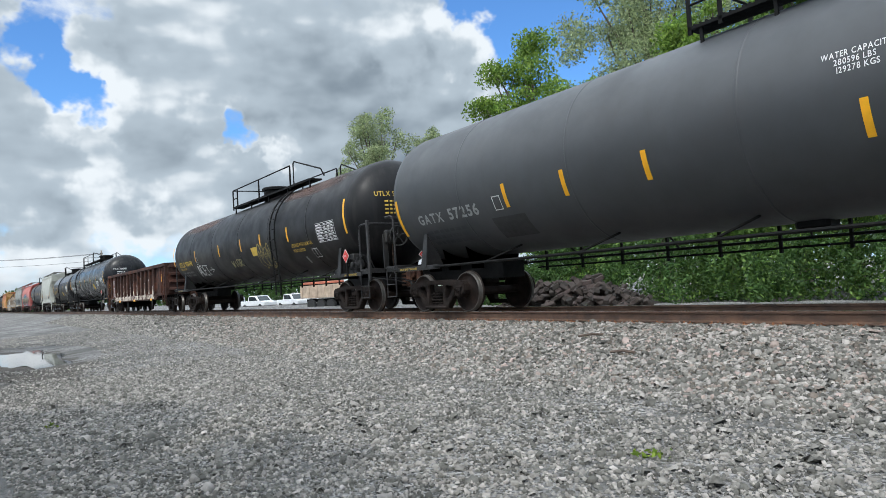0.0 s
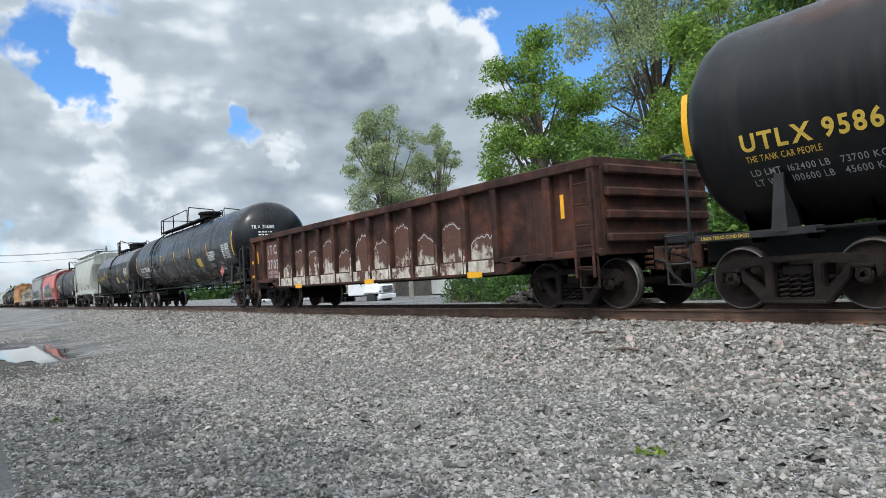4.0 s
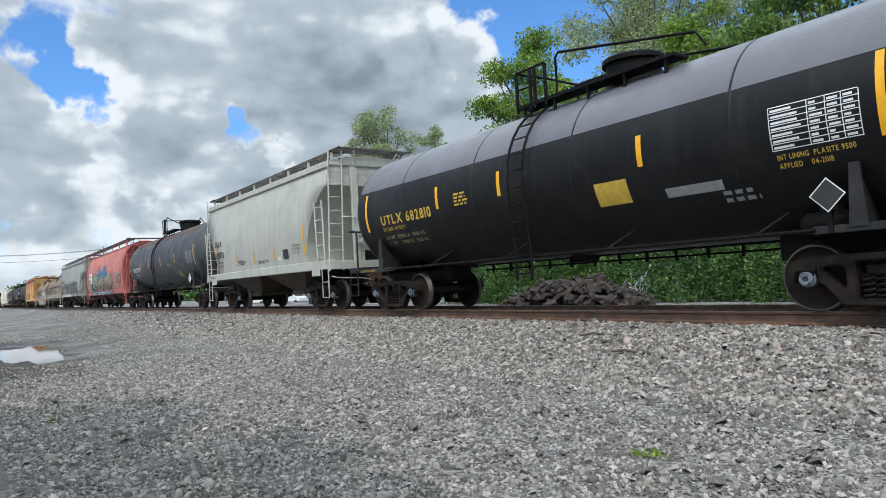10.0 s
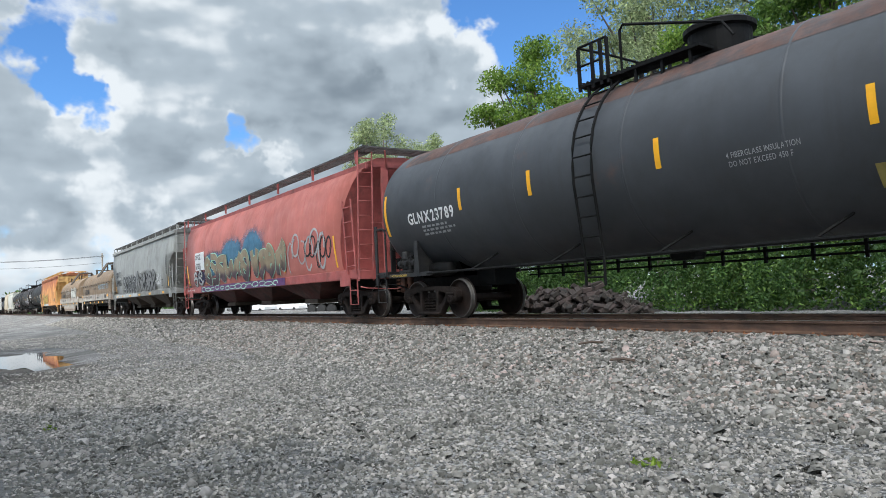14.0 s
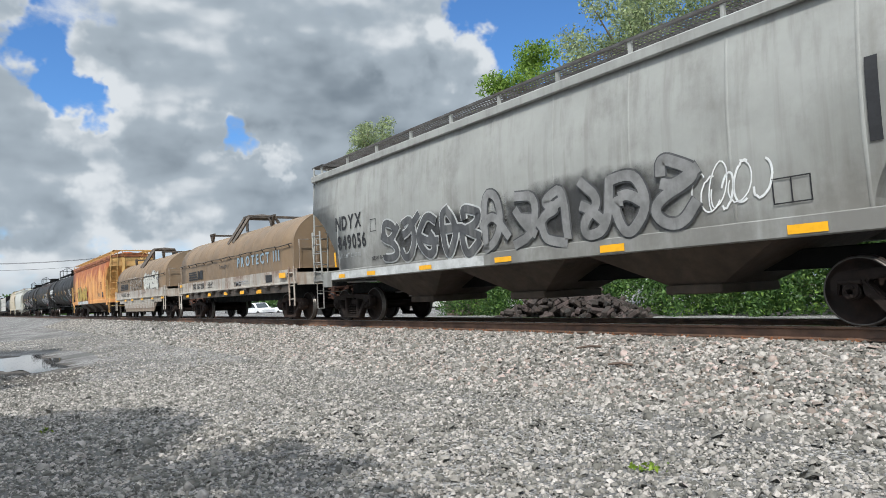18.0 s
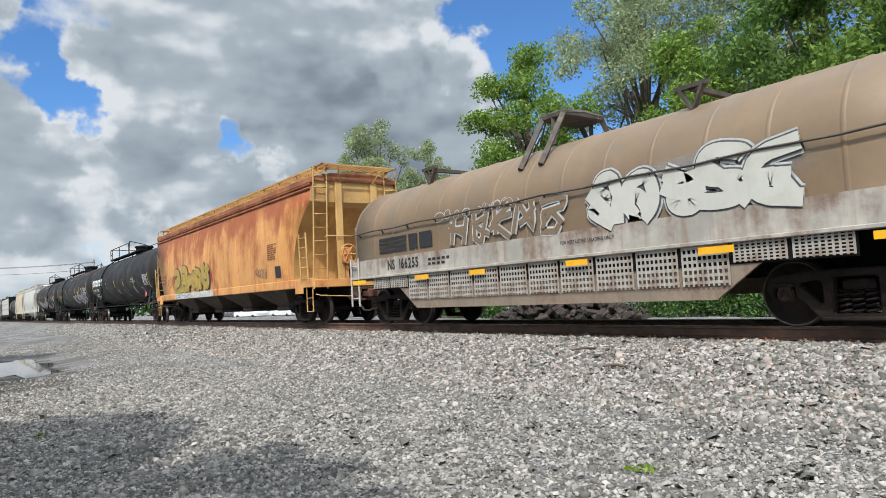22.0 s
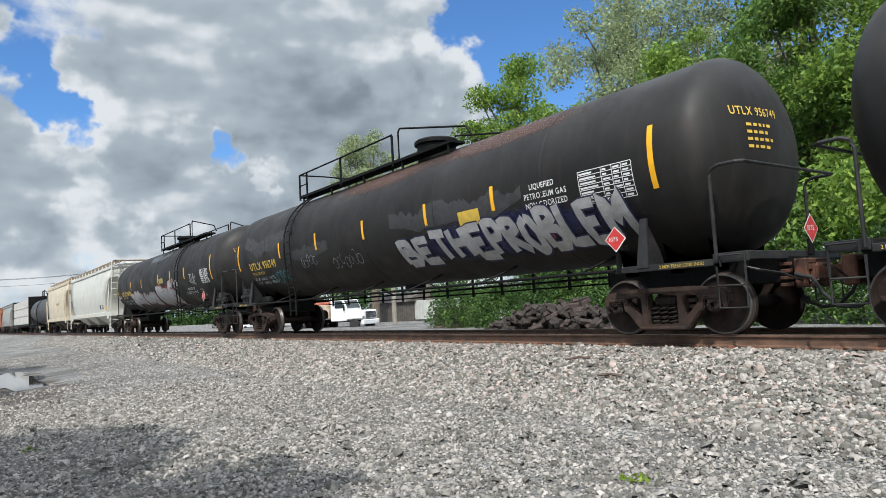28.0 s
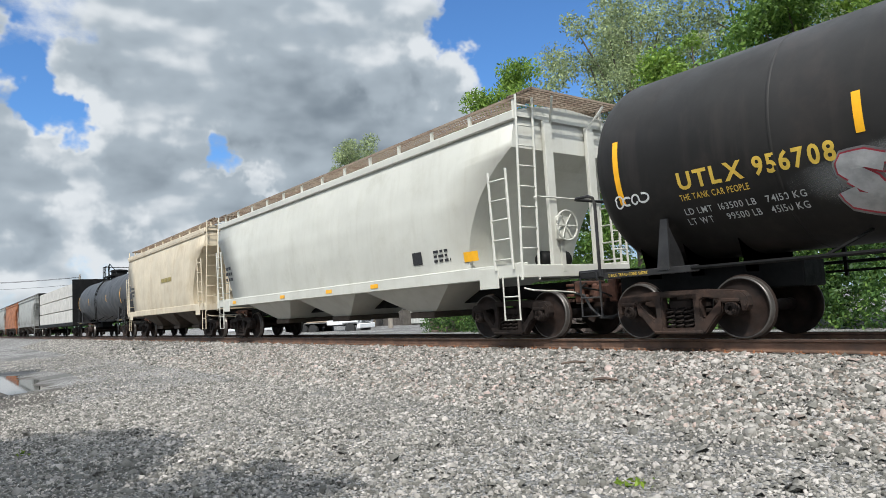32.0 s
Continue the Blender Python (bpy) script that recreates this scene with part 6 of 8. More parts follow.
    box(bm, -hx, hx, -1.42, 1.42, z0 - 0.3, z0 - 0.1)
    box(bm, -hx - 0.1, hx + 0.1, -0.25, 0.25, 0.7, z0 - 0.2)
    part("underframe", bm, M["black"], car)
    for s in (-1, 1):
        bm = B()
        box(bm, *sorted((s * L2, s * (hx + 0.02))), -1.45, 1.45, z0 - 0.1, z0 + 0.02)
        box(bm, *sorted((s * (hx - 0.06), s * (hx + 0.02))), -1.45, 1.45, z0 - 0.5, z0 + 0.02)
        part("end_deck", bm, fm, car)
        bm = B()
        for y in (-1.35, -0.75):
            pipe(bm, [(s * (hx - 0.02), y, z0), (s * (hx - 0.02), y, z0 + 0.95), (s * (hx - 0.02), y + 0.35, z0 + 0.95)], 0.022, 6)
        part("grab_rail", bm, fm, car)
        ladder(car, "ladder", (s * (hx - 0.25), -1.55, 0.5), (s * (hx - 0.25), -1.55, z0 + 0.1), 0, 3, fm, wide=0.4)
        coupler(car, s * (hx + 0.12), s)
        truck(car, s * g["truck"], "truck" if g["kind"] == "ribbed" else "truck_dark", "truck")
    for x, z, ww, h in g["strips"]:
        decal("reflector_strip", car, M["yellow"], "yellow reflective strip", lambda bm: patch(bm, x - ww / 2, x + ww / 2, z - h / 2, z + h / 2, flat_place(-1.575), 1, 1))
    for fn in g["marks"]:
        fn(car, None)


def make_mesh_panel():
    """Pressed grating: rows of slanted slots in a frame."""
    bm = B()
    for i in range(6):
        z = -0.27 + 0.1 * i
        box(bm, -0.36, 0.36, -0.012, 0.0, z, z + 0.045)
    for i in range(10):
        x = -0.36 + 0.08 * i
        box(bm, x - 0.014, x + 0.014, -0.014, -0.002, -0.3, 0.3)
    return bm, False


def center_beam(g):
    """A flat car with tall bulkheads and wrapped lumber."""
    car = thing("bulkhead_flat_car", g["label"], "flat car", group="cars of the freight train")
    TRAIN.append((car, g["x"], None))
    hx = g["half"]
    bm = B()
    box(bm, -hx, hx, -1.45, 1.45, 0.95, 1.2, 0.02)
    part("deck", bm, M["black"], car)
    for s in (-1, 1):
        bm = B()
        box(bm, *sorted((s * (hx - 0.35), s * (hx - 0.1))), -1.45, 1.45, 1.2, g["top"], 0.03)
        part("bulkhead", bm, M["black"], car)
        coupler(car, s * (hx + 0.1), s)
        truck(car, s * g["truck"], "truck_dark", "truck_dark")
    n = 6
    w = (2 * hx - 1.0) / n
    for i in range(n):
        for k in range(3):
            bm = B()
            x = -hx + 0.5 + w * i
            hh = (g["top"] - 1.45) / 3
            box(bm, x + 0.03, x + w - 0.03, -1.4, 1.4, 1.22 + hh * k, 1.22 + hh * k + hh - 0.06, 0.02)
            part("lumber_pack", bm, M["lumber"], car, "pale wrapped lumber pack")


def text(s, x, z, h, m="white_paint", label="white stencilled lettering", wide=1.0, gap=0.13, y=None, lean=0.0, name="lettering"):
    """A mark for a car: one line of lettering."""
    return lambda car, place: decal(name, car, M[m], label, lambda bm: letters(bm, s, x, z, h, flat_place(y) if y is not None else place, wide, gap, lean))


def sized(s, x, z, h, w, m="yellow_paint", label="yellow stencilled lettering"):
    """A line of lettering stretched to the width w."""
    font = BOLD if h >= 0.19 else GLYPHS
    run = sum(0.34 if ch == " " else font[ch][2] + 0.13 for ch in s) - 0.13
    return text(s, x, z, h, m, label, w / (run * h / 0.69))


def small(x, z, w, h, rows, m="white_paint", seed=1, y=None):
    return lambda car, place: decal("small_print", car, M[m], "rows of small print", lambda bm: bars(bm, x, z, w, h, rows, flat_place(y) if y is not None else place, random.Random(seed)))


def table(x, z, w, h, m="white_paint", rows=7):
    return lambda car, place: data_table(car, x, z, w, h, place, M[m], rows=rows)


def rect(x, z, w, h, m, label, name="painted_patch", y=None, nx=2):
    return lambda car, place: decal(name, car, M[m], label, lambda bm: patch(bm, x, x + w, z, z + h, flat_place(y) if y is not None else place, nx, 6))


def slanted(x, z, w, h, m, label):
    """A slanted block with a slot through it, as one shape of a painted trade mark."""
    def fill_on(place):
        def fill(bm):
            for a, b, c, d in ((0, 0.36, 0, 1), (0.36, 1, 0.66, 1), (0.36, 1, 0, 0.3), (0.72, 1, 0.3, 0.66)):
                patch(bm, x + w * a + 0.22 * h * c, x + w * b + 0.22 * h * c, z + h * c, z + h * d, place, 1, 3, skew=0.22 * h * (d - c))
        return fill
    return lambda car, place: decal("painted_mark", car, M[m], label, fill_on(place))


def boxed(x, z, w, h, m="white_paint", split=0):
    """An outlined box, split in columns."""
    def fill_on(place):
        def fill(bm):
            t = 0.018
            patch(bm, x, x + w, z, z + t, place, 1, 1), patch(bm, x, x + w, z + h - t, z + h, place, 1, 1)
            for i in range(split + 2):
                xx = x + (w - t) * i / (split + 1)
                patch(bm, xx, xx + t, z, z + h, place, 1, 4)
        return fill
    return lambda car, place: decal("outlined_box", car, M[m], "outlined stencil box", fill_on(place))


def tag(x, z, w, h, m, seed, n=6, thick=0.04, label="sprayed graffiti scrawl"):
    return lambda car, place: scribble(car, x, z, w, h, place, M[m], seed, label, n, thick)


def bubble(x, z, w, h, m1, m2, seed, n=5, label="bubble-letter graffiti", o=0.05, spiky=False):
    return lambda car, place: throwup(car, x, z, w, h, place, M[m1], M[m2], seed, label, n, o, spiky)


# skeletons of sprayed block letters in a unit box
SKELETON = dict(
    S=[[(1, 0.8), (0.75, 1), (0.2, 1), (0, 0.78), (0.2, 0.55), (0.8, 0.47), (1, 0.22), (0.75, 0), (0.2, 0), (0, 0.2)]],
    E=[[(1, 1), (0, 1), (0.05, 0), (1, 0)], [(0, 0.5), (0.75, 0.52)]], V=[[(0, 1), (0.45, 0), (1, 1)]], N=[[(0, 0), (0.05, 1), (0.9, 0.05), (1, 1)]],
    D=[[(0, 0), (0.05, 1), (0.6, 0.95), (1, 0.5), (0.7, 0.05), (0, 0)]], O=[[(0.5, 1), (0.1, 0.85), (0, 0.4), (0.35, 0), (0.8, 0.1), (1, 0.55), (0.8, 0.95), (0.5, 1)]],
    A=[[(0, 0), (0.45, 1), (0.65, 1), (1, 0)], [(0.2, 0.38), (0.85, 0.38)]], G=[[(1, 0.8), (0.6, 1), (0.1, 0.85), (0, 0.35), (0.35, 0), (0.85, 0.05), (1, 0.42), (0.55, 0.45)]],
    K=[[(0, 0), (0.05, 1)], [(1, 1), (0.1, 0.5), (1, 0)]], B=[[(0, 0), (0.05, 1), (0.7, 0.95), (0.85, 0.72), (0.1, 0.52), (0.85, 0.45), (1, 0.18), (0.7, 0), (0, 0)]],
    I=[[(0.5, 0), (0.55, 1)]], C=[[(1, 0.8), (0.7, 1), (0.2, 0.9), (0, 0.45), (0.25, 0.05), (0.7, 0), (1, 0.2)]], W=[[(0, 1), (0.25, 0), (0.5, 0.7), (0.72, 0), (1, 1)]], H=[[(0, 0), (0.05, 1)], [(0, 0.5), (1, 0.52)], [(0.95, 0), (1, 1)]], P=[[(0, 0), (0.05, 1), (0.75, 0.97), (0.95, 0.72), (0.7, 0.5), (0.05, 0.47)]], L=[[(0.05, 1), (0, 0), (1, 0.02)]], M=[[(0, 0), (0.08, 1), (0.5, 0.35), (0.92, 1), (1, 0)]], R=[[(0, 0), (0.05, 1), (0.75, 0.95), (0.9, 0.68), (0.1, 0.48), (1, 0)]], T=[[(0, 1), (1, 0.96)], [(0.5, 1), (0.45, 0)]],
)


def block(s, x, z, w, h, m1, m2, fat=0.17, line=0.05, m3=None, lean=0.12, y=None, seed=1, label="sprayed block-style graffiti", wild=True, curl=False):
    """Fat sprayed letters with an outline: broad strokes under narrower ones, over an optional glow of a third colour."""
    def make(car, place):
        pl = flat_place(y) if y is not None else place
        rs = random.Random(seed)
        n = len(s)
        rows = []
        for i, ch in enumerate(s):
            x0, k, up, drop = x + w * i / n, w / n * rs.uniform(0.72, 0.84), h * rs.uniform(0.9, 1.05), rs.uniform(-0.05, 0.06) * h
            forms = SKELETON[ch]
            if wild:                                    # bent out of all reading
                flip, turn = rs.random() < 0.6, rs.random() < 0.6
                forms = [[((1 - a if turn else a) + rs.uniform(-0.17, 0.17), (1 - b if flip else b) + rs.uniform(-0.12, 0.12)) for a, b in pts] for pts in forms]
                forms.append([(rs.uniform(-0.2, 0.2), rs.uniform(0.2, 0.8)), (0.5, rs.uniform(0.3, 0.7)), (rs.uniform(0.9, 1.3), rs.uniform(-0.1, 1.1))])
            for j, pts in enumerate(forms):
                for _ in range(2 if curl else 0):       # corners rounded off
                    pts = [pts[0]] + [(a[0] + (b[0] - a[0]) * q, a[1] + (b[1] - a[1]) * q) for a, b in zip(pts, pts[1:]) for q in (0.25, 0.75)] + [pts[-1]]
                fine = []
                for a, b in zip(pts, pts[1:]):
                    fine += [(a[0] + (b[0] - a[0]) * q / 4, a[1] + (b[1] - a[1]) * q / 4) for q in range(4)]
                rows.append((i * 3 + j, [(x0 + (a + lean * b) * k, z + drop + b * up) for a, b in fine + [pts[-1]]]))

        for i in range(n):
            mine = [(o, pts) for o, pts in rows if o // 3 == i]

            def paint(width, lift):
                def fill(bm):
                    for o, pts in mine:
                        stroke(bm, pts, width, lambda a, b: tuple(Vector(pl(a, b)) + Vector((0, -lift - 0.0006 * o, 0))))
                return fill
            base = car
            if m3:
                base = decal("graffiti_glow", car, M[m3], label, paint(fat + line * 4.5, 0.001))
            rim = decal("graffiti_outline", base, M[m2], label, paint(fat + line * 2, 0.014))
            decal("graffiti_fill", rim if base is car else base, M[m1], label, paint(fat, 0.026))
    return make


def haze_mat(name, colour, dense=0.85):
    """A cloud of sprayed paint that thins out towards its edge."""
    m = mat(name, colour, 0.6, var=0.25, scale=3, bump=0.02)
    nt = m.node_tree
    N, L = nt.nodes.new, nt.links.new
    far = N("ShaderNodeVectorMath")
    far.operation = "DISTANCE"
    flat = N("ShaderNodeVectorMath")
    flat.operation = "MULTIPLY"
    tc = N("ShaderNodeTexCoord")
    L(tc.outputs["Generated"], flat.inputs[0])
    flat.inputs[1].default_value = (1, 0, 1)
    L(flat.outputs[0], far.inputs[0])
    far.inputs[1].default_value = (0.5, 0, 0.5)
    nz = N("ShaderNodeTexNoise")
    nz.inputs["Scale"].default_value, nz.inputs["Detail"].default_value = 3.0, 6
    L(tc.outputs["Object"], nz.inputs["Vector"])
    wob = N("ShaderNodeMath")
    wob.operation = "MULTIPLY_ADD"
    L(nz.outputs[0], wob.inputs[0])
    wob.inputs[1].default_value = 0.35
    L(far.outputs["Value"], wob.inputs[2])
    a = N("ShaderNodeMapRange")
    a.interpolation_type = "SMOOTHSTEP"
    L(wob.outputs[0], a.inputs[0])
    for i, v in enumerate((0.40, 0.66, dense, 0.0)):
        a.inputs[1 + i].default_value = v
    tr, mx = N("ShaderNodeBsdfTransparent"), N("ShaderNodeMixShader")
    L(a.outputs[0], mx.inputs[0])
    L(tr.outputs[0], mx.inputs[1])
    L(nt.nodes["Principled BSDF"].outputs[0], mx.inputs[2])
    L(mx.outputs[0], nt.nodes["Material Output"].inputs[0])
    return m


M.update(haze_blue=haze_mat("blue_spray_haze", (0.055, 0.20, 0.32)), haze_night=haze_mat("dark_blue_spray_haze", (0.02, 0.026, 0.10), 0.75), haze_black=haze_mat("black_spray_haze", (0.03, 0.03, 0.032), 0.7), haze_pale=haze_mat("pale_spray_haze", (0.40, 0.41, 0.41), 0.5), haze_rust=haze_mat("thin_rust_bloom", (0.10, 0.05, 0.036), 0.6), haze_red=haze_mat("crimson_spray_haze", (0.36, 0.045, 0.05), 0.7))


def haze(x, z, w, h, m, lift=-0.003):
    return lambda car, place: decal("spray_haze", car, M[m], "soft cloud of sprayed paint", lambda bm: patch(bm, x, x + w, z, z + h, lambda a, b: tuple(Vector(place(a, b)) + Vector((0, -lift, 0))), 4, 8))


def ragged(x, z, w, h, m, label, seed=1, y=None):
    """A painted-out patch with a smeared, uneven lower edge."""
    def make(car, place):
        rs = random.Random(seed)
        pl = flat_place(y) if y is not None else place

        def fill(bm):
            n = int(w / 0.07)
            low, top, prev = 0.5, 0.9, None
            for i in range(n + 1):
                low = min(1.0, max(0.0, low + rs.uniform(-0.22, 0.22)))
                top = min(1.0, max(0.6, top + rs.uniform(-0.1, 0.1)))
                ends = min(1.0, 3.0 * min(i + 1, n + 1 - i) / n)
                z0, z1 = z + h * (1 - ends * (1 - 0.6 * low)) * 0.55, z + h * top
                col = [bm.verts.new(Vector(pl(x + w * i / n, z0 + (z1 - z0) * j / 6)) + Vector((0, 0.002, 0))) for j in range(7)]
                for j in range(6 if prev else 0):
                    bm.faces.new((prev[j], col[j], col[j + 1], prev[j + 1]))
                prev = col
        decal("painted_patch", car, M[m], label, fill)
    return make


def arrow(x, z, w, h, m):
    def make(car, place):
        def fill(bm):
            stroke(bm, [(x, z), (x + w, z)], 0.03, place)
            stroke(bm, [(x + w * 0.55, z + h), (x + w, z + 0.004), (x + w * 0.45, z - h)], 0.028, lambda a, b: tuple(Vector(place(a, b)) + Vector((0, -0.003, 0))))
        decal("graffiti", car, M[m], "sprayed white arrow", fill)
    return make


def sign(x, z, s, body, number, label):
    return lambda car, place: placard(car, x, z, s, place, label, body, number, "white_paint" if body == "red_paint" else "black_paint")


def build_train():
    tank_car(dict(longer=0.03, x=61.6, half=9.75, r=1.53, zc=2.86, truck=8.3, paint="tank_grey", label="grey pressure tank car with white stencilled markings", ladder=2.25, plat=(-1.25, 2.2, 4.2), manway=1.3,
                  seams=(-6.6, -3.4, -0.2, 3.0, 6.2), strips=[(-9.05, 2.3, 0.85), (9.05, 2.3, 0.85)] + [(x, 2.33, 0.46) for x in (-5.15, -3.56, -1.79, 1.37, 4.2, 6.2)],
                  frames="truck_dark", marks=[sized("GATX", -8.3, 2.07, 0.2, 0.95, "grey_paint", "worn grey-white lettering"), sized("57256", -7.12, 2.08, 0.22, 1.05, "grey_paint", "worn grey-white lettering"), small(-8.2, 1.6, 2.0, 0.36, 3, "tank_slate"), boxed(-5.55, 2.08, 0.24, 0.28, "white_paint"),
                  rect(-5.8, 1.55, 1.0, 0.4, "dull_paint", "darker repainted patch"), text("WATER CAPACITY", 0.93, 3.11, 0.075, wide=0.75), text("280596 LBS", 1.08, 3.01, 0.075, wide=0.8), text("129278 KGS", 1.11, 2.91, 0.075, wide=0.8)]))
    tank_car(dict(longer=0.1, x=40.8, half=9.75, r=1.52, zc=2.80, truck=8.25, paint="tank_black", label="black pressure tank car with yellow lettering and chalky graffiti", end_sign=("red_paint", "1075", "red diamond hazard placard"), ladder=3.89, plat=(-2.1, 3.9, 6.0), manway=0.45, head_text=("UTLX 958698", "yellow_paint"),
                  seams=(-6.4, -3.2, 0.1, 3.2, 6.4), strips=[(-9.4, 2.75, 0.9), (8.95, 2.7, 0.95)] + [(x, 2.57, 0.47) for x in (-5.75, -2.28, 0.38, 2.45, 4.9)], frames="truck_dark",
                  marks=[haze(-9.0, 3.6, 6.5, 0.66, "haze_rust"), haze(3.0, 3.6, 6.0, 0.66, "haze_rust"), sized("UTLX", -8.6, 2.2, 0.22, 0.95), sized("958698", -7.52, 2.2, 0.22, 1.06), sized("THE TANK CAR PEOPLE", -8.58, 2.05, 0.08, 1.0), sized("LD LMT  162400 LB   73700 KG", -8.58, 1.87, 0.08, 1.7, "grey_paint", "faded grey lettering"), sized("LT WT   100600 LB   45600 KG", -8.58, 1.74, 0.08, 1.7, "grey_paint", "faded grey lettering"), boxed(-5.72, 2.2, 0.25, 0.3), text("C", -5.64, 2.26, 0.1),
                         text("LIQUEFIED PETROLEUM GAS", 5.02, 2.13, 0.1, "yellow_paint", "yellow stencilled lettering", 0.78), text("NON-ODORIZED", 5.02, 1.97, 0.095, "yellow_paint", "yellow stencilled lettering", 0.78),
                         table(7.09, 2.12, 1.2, 0.55), block("ACET", -5.95, 1.68, 1.6, 0.44, "white_paint", "white_paint", 0.045, 0.0, seed=2, label="sprayed white scrawl", wild=False), arrow(-4.45, 1.88, 0.68, 0.1, "white_paint"),
                         block("WIGR", -1.15, 1.82, 1.25, 0.27, "olive_pale", "olive_pale", 0.032, 0.0, seed=4, label="sprayed yellowish scrawl", wild=False), bubble(1.9, 1.6, 1.2, 0.85, "dull_paint", "olive_spray", 5, 4, o=0.04),
                         rect(1.4, 2.1, 0.62, 0.3, "yellow_paint", "yellow warning panel"), boxed(6.34, 1.72, 0.38, 0.28, "white_paint", 1), rect(5.6, 1.6, 0.12, 0.2, "grey_paint", "pale scrape"), sign(8.75, 1.6, 0.2, "red_paint", "1075", "red diamond hazard placard")]))
    gondola(dict(x=21.25, half=8.4, top=2.62, bottom=0.99, truck=7.2, label="rusty brown steel gondola with flaking white graffiti", strips=[(-8.15, 1.72, 0.28, 0.11), (-8.15, 1.2, 0.42, 0.1), (-7.62, 1.86, 0.09, 0.42), (-4.1, 0.76, 0.5, 0.12), (0.5, 0.76, 0.5, 0.12), (5.0, 0.76, 0.5, 0.12), (7.62, 1.86, 0.09, 0.42)]))
    tank_car(dict(x=1.4, half=9.85, r=1.53, zc=2.78, truck=8.58, paint="tank_gloss", label="glossy black pressure tank car with yellow strips and white lettering", ladder=-4.88, plat=(-5.4, 0.3, 4.1), manway=1.2, head_text=("TILX 306188", "white_paint"),
                  seams=(-6.6, -3.4, -0.2, 3.0, 6.4), strips=[(-9.33, 2.65, 0.97), (9.2, 2.64, 0.95)] + [(x, 2.63, 0.49) for x in (-5.73, -2.88, 0.0, 2.87, 5.71)], caps="cap",
                  marks=[text("TILX", -8.33, 2.17, 0.23), text("306188", -7.2, 2.15, 0.265, wide=1.06), text("LD LMT 163100LB  74000KG", -8.38, 1.95, 0.085, wide=0.92), text("LT WT   99900LB  45300KG", -8.38, 1.81, 0.085, wide=0.92), boxed(-5.53, 2.14, 0.27, 0.31),
                         text("C", -5.45, 2.19, 0.1), table(7.82, 2.1, 0.95, 0.58), rect(3.94, 1.93, 0.64, 0.38, "yellow_paint", "yellow warning panel"), rect(5.72, 2.31, 1.08, 0.18, "white_paint", "white panel"), rect(5.70, 2.12, 0.86, 0.17, "white_paint", "white panel"),
                         lambda car, place: decal("lettering", car, M["black_paint"], "black lettering on white", lambda bm: (letters(bm, "DIMETHYLAMINE", 5.76, 2.345, 0.1, lambda x, z: (x, place(x, z)[1] - 0.012, z), 0.92), letters(bm, "ANHYDROUS", 5.75, 2.15, 0.1, lambda x, z: (x, place(x, z)[1] - 0.012, z), 0.92))),
                         boxed(6.95, 1.7, 0.36, 0.3, "white_paint", 1), small(5.75, 1.85, 0.7, 0.18, 2, "grey_paint"), sign(7.5, 1.6, 0.24, "red_paint", "1032", "red diamond hazard placard")]))
    tank_car(dict(longer=0.25, brake_y=0.2, end_sign=("dull_paint", "", "black diamond placard holder"), x=-17.2, half=7.0, r=1.5, zc=2.62, truck=5.75, paint="tank_black", label="short black tank car with yellow strips and yellow lettering", ladder=-0.15, plat=(-0.75, 0.1, 3.4), manway=1.5, head_text=("UTLX 682810", "yellow_paint"),
                  seams=(-4.4, -1.6, 1.2, 4.2), strips=[(-6.12, 2.56, 0.96), (6.1, 2.6, 1.0)] + [(x, 2.56, 0.49) for x in (-2.89, -0.75, 2.67)], caps="cap", frames="truck_dark",
                  # pale patch paints the sheen on the upper shell
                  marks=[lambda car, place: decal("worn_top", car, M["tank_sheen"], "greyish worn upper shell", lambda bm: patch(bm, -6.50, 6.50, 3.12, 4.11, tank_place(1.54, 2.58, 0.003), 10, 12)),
                         sized("UTLX", -5.41, 2.19, 0.22, 1.0), sized("682810", -4.24, 2.19, 0.22, 1.06), sized("THE TANK CAR PEOPLE", -5.41, 2.03, 0.08, 1.05), sized("LD LMT  212500 LB   96350 KG", -5.41, 1.83, 0.08, 1.75, "olive_pale", "faded yellow lettering"), sized("LT WT     73500 LB   33350 KG", -5.41, 1.68, 0.08, 1.75, "olive_pale", "faded yellow lettering"), small(-2.25, 2.3, 0.5, 0.3, 4, "yellow_paint"),
                         rect(1.66, 1.8, 0.68, 0.38, "yellow_paint", "yellow warning panel"), rect(3.0, 1.78, 0.95, 0.14, "grey_paint", "faded grey patch"), table(4.76, 2.15, 1.1, 0.56), text("INT LINING  PLASITE 9500", 4.8, 2.03, 0.065, "yellow_paint", wide=0.8), text("APPLIED    04-2018", 4.8, 1.92, 0.065, "yellow_paint", wide=0.8),
                         small(3.9, 1.6, 0.6, 0.2, 2, "grey_paint"), sign(5.38, 1.5, 0.22, "dull_paint", "", "black diamond placard holder")]))
    hop_sec = [(1.3, 1.50), (1.6, 1.53), (2.2, 1.60), (2.82, 1.625), (3.4, 1.57), (4.0, 1.46), (4.6, 1.30)]
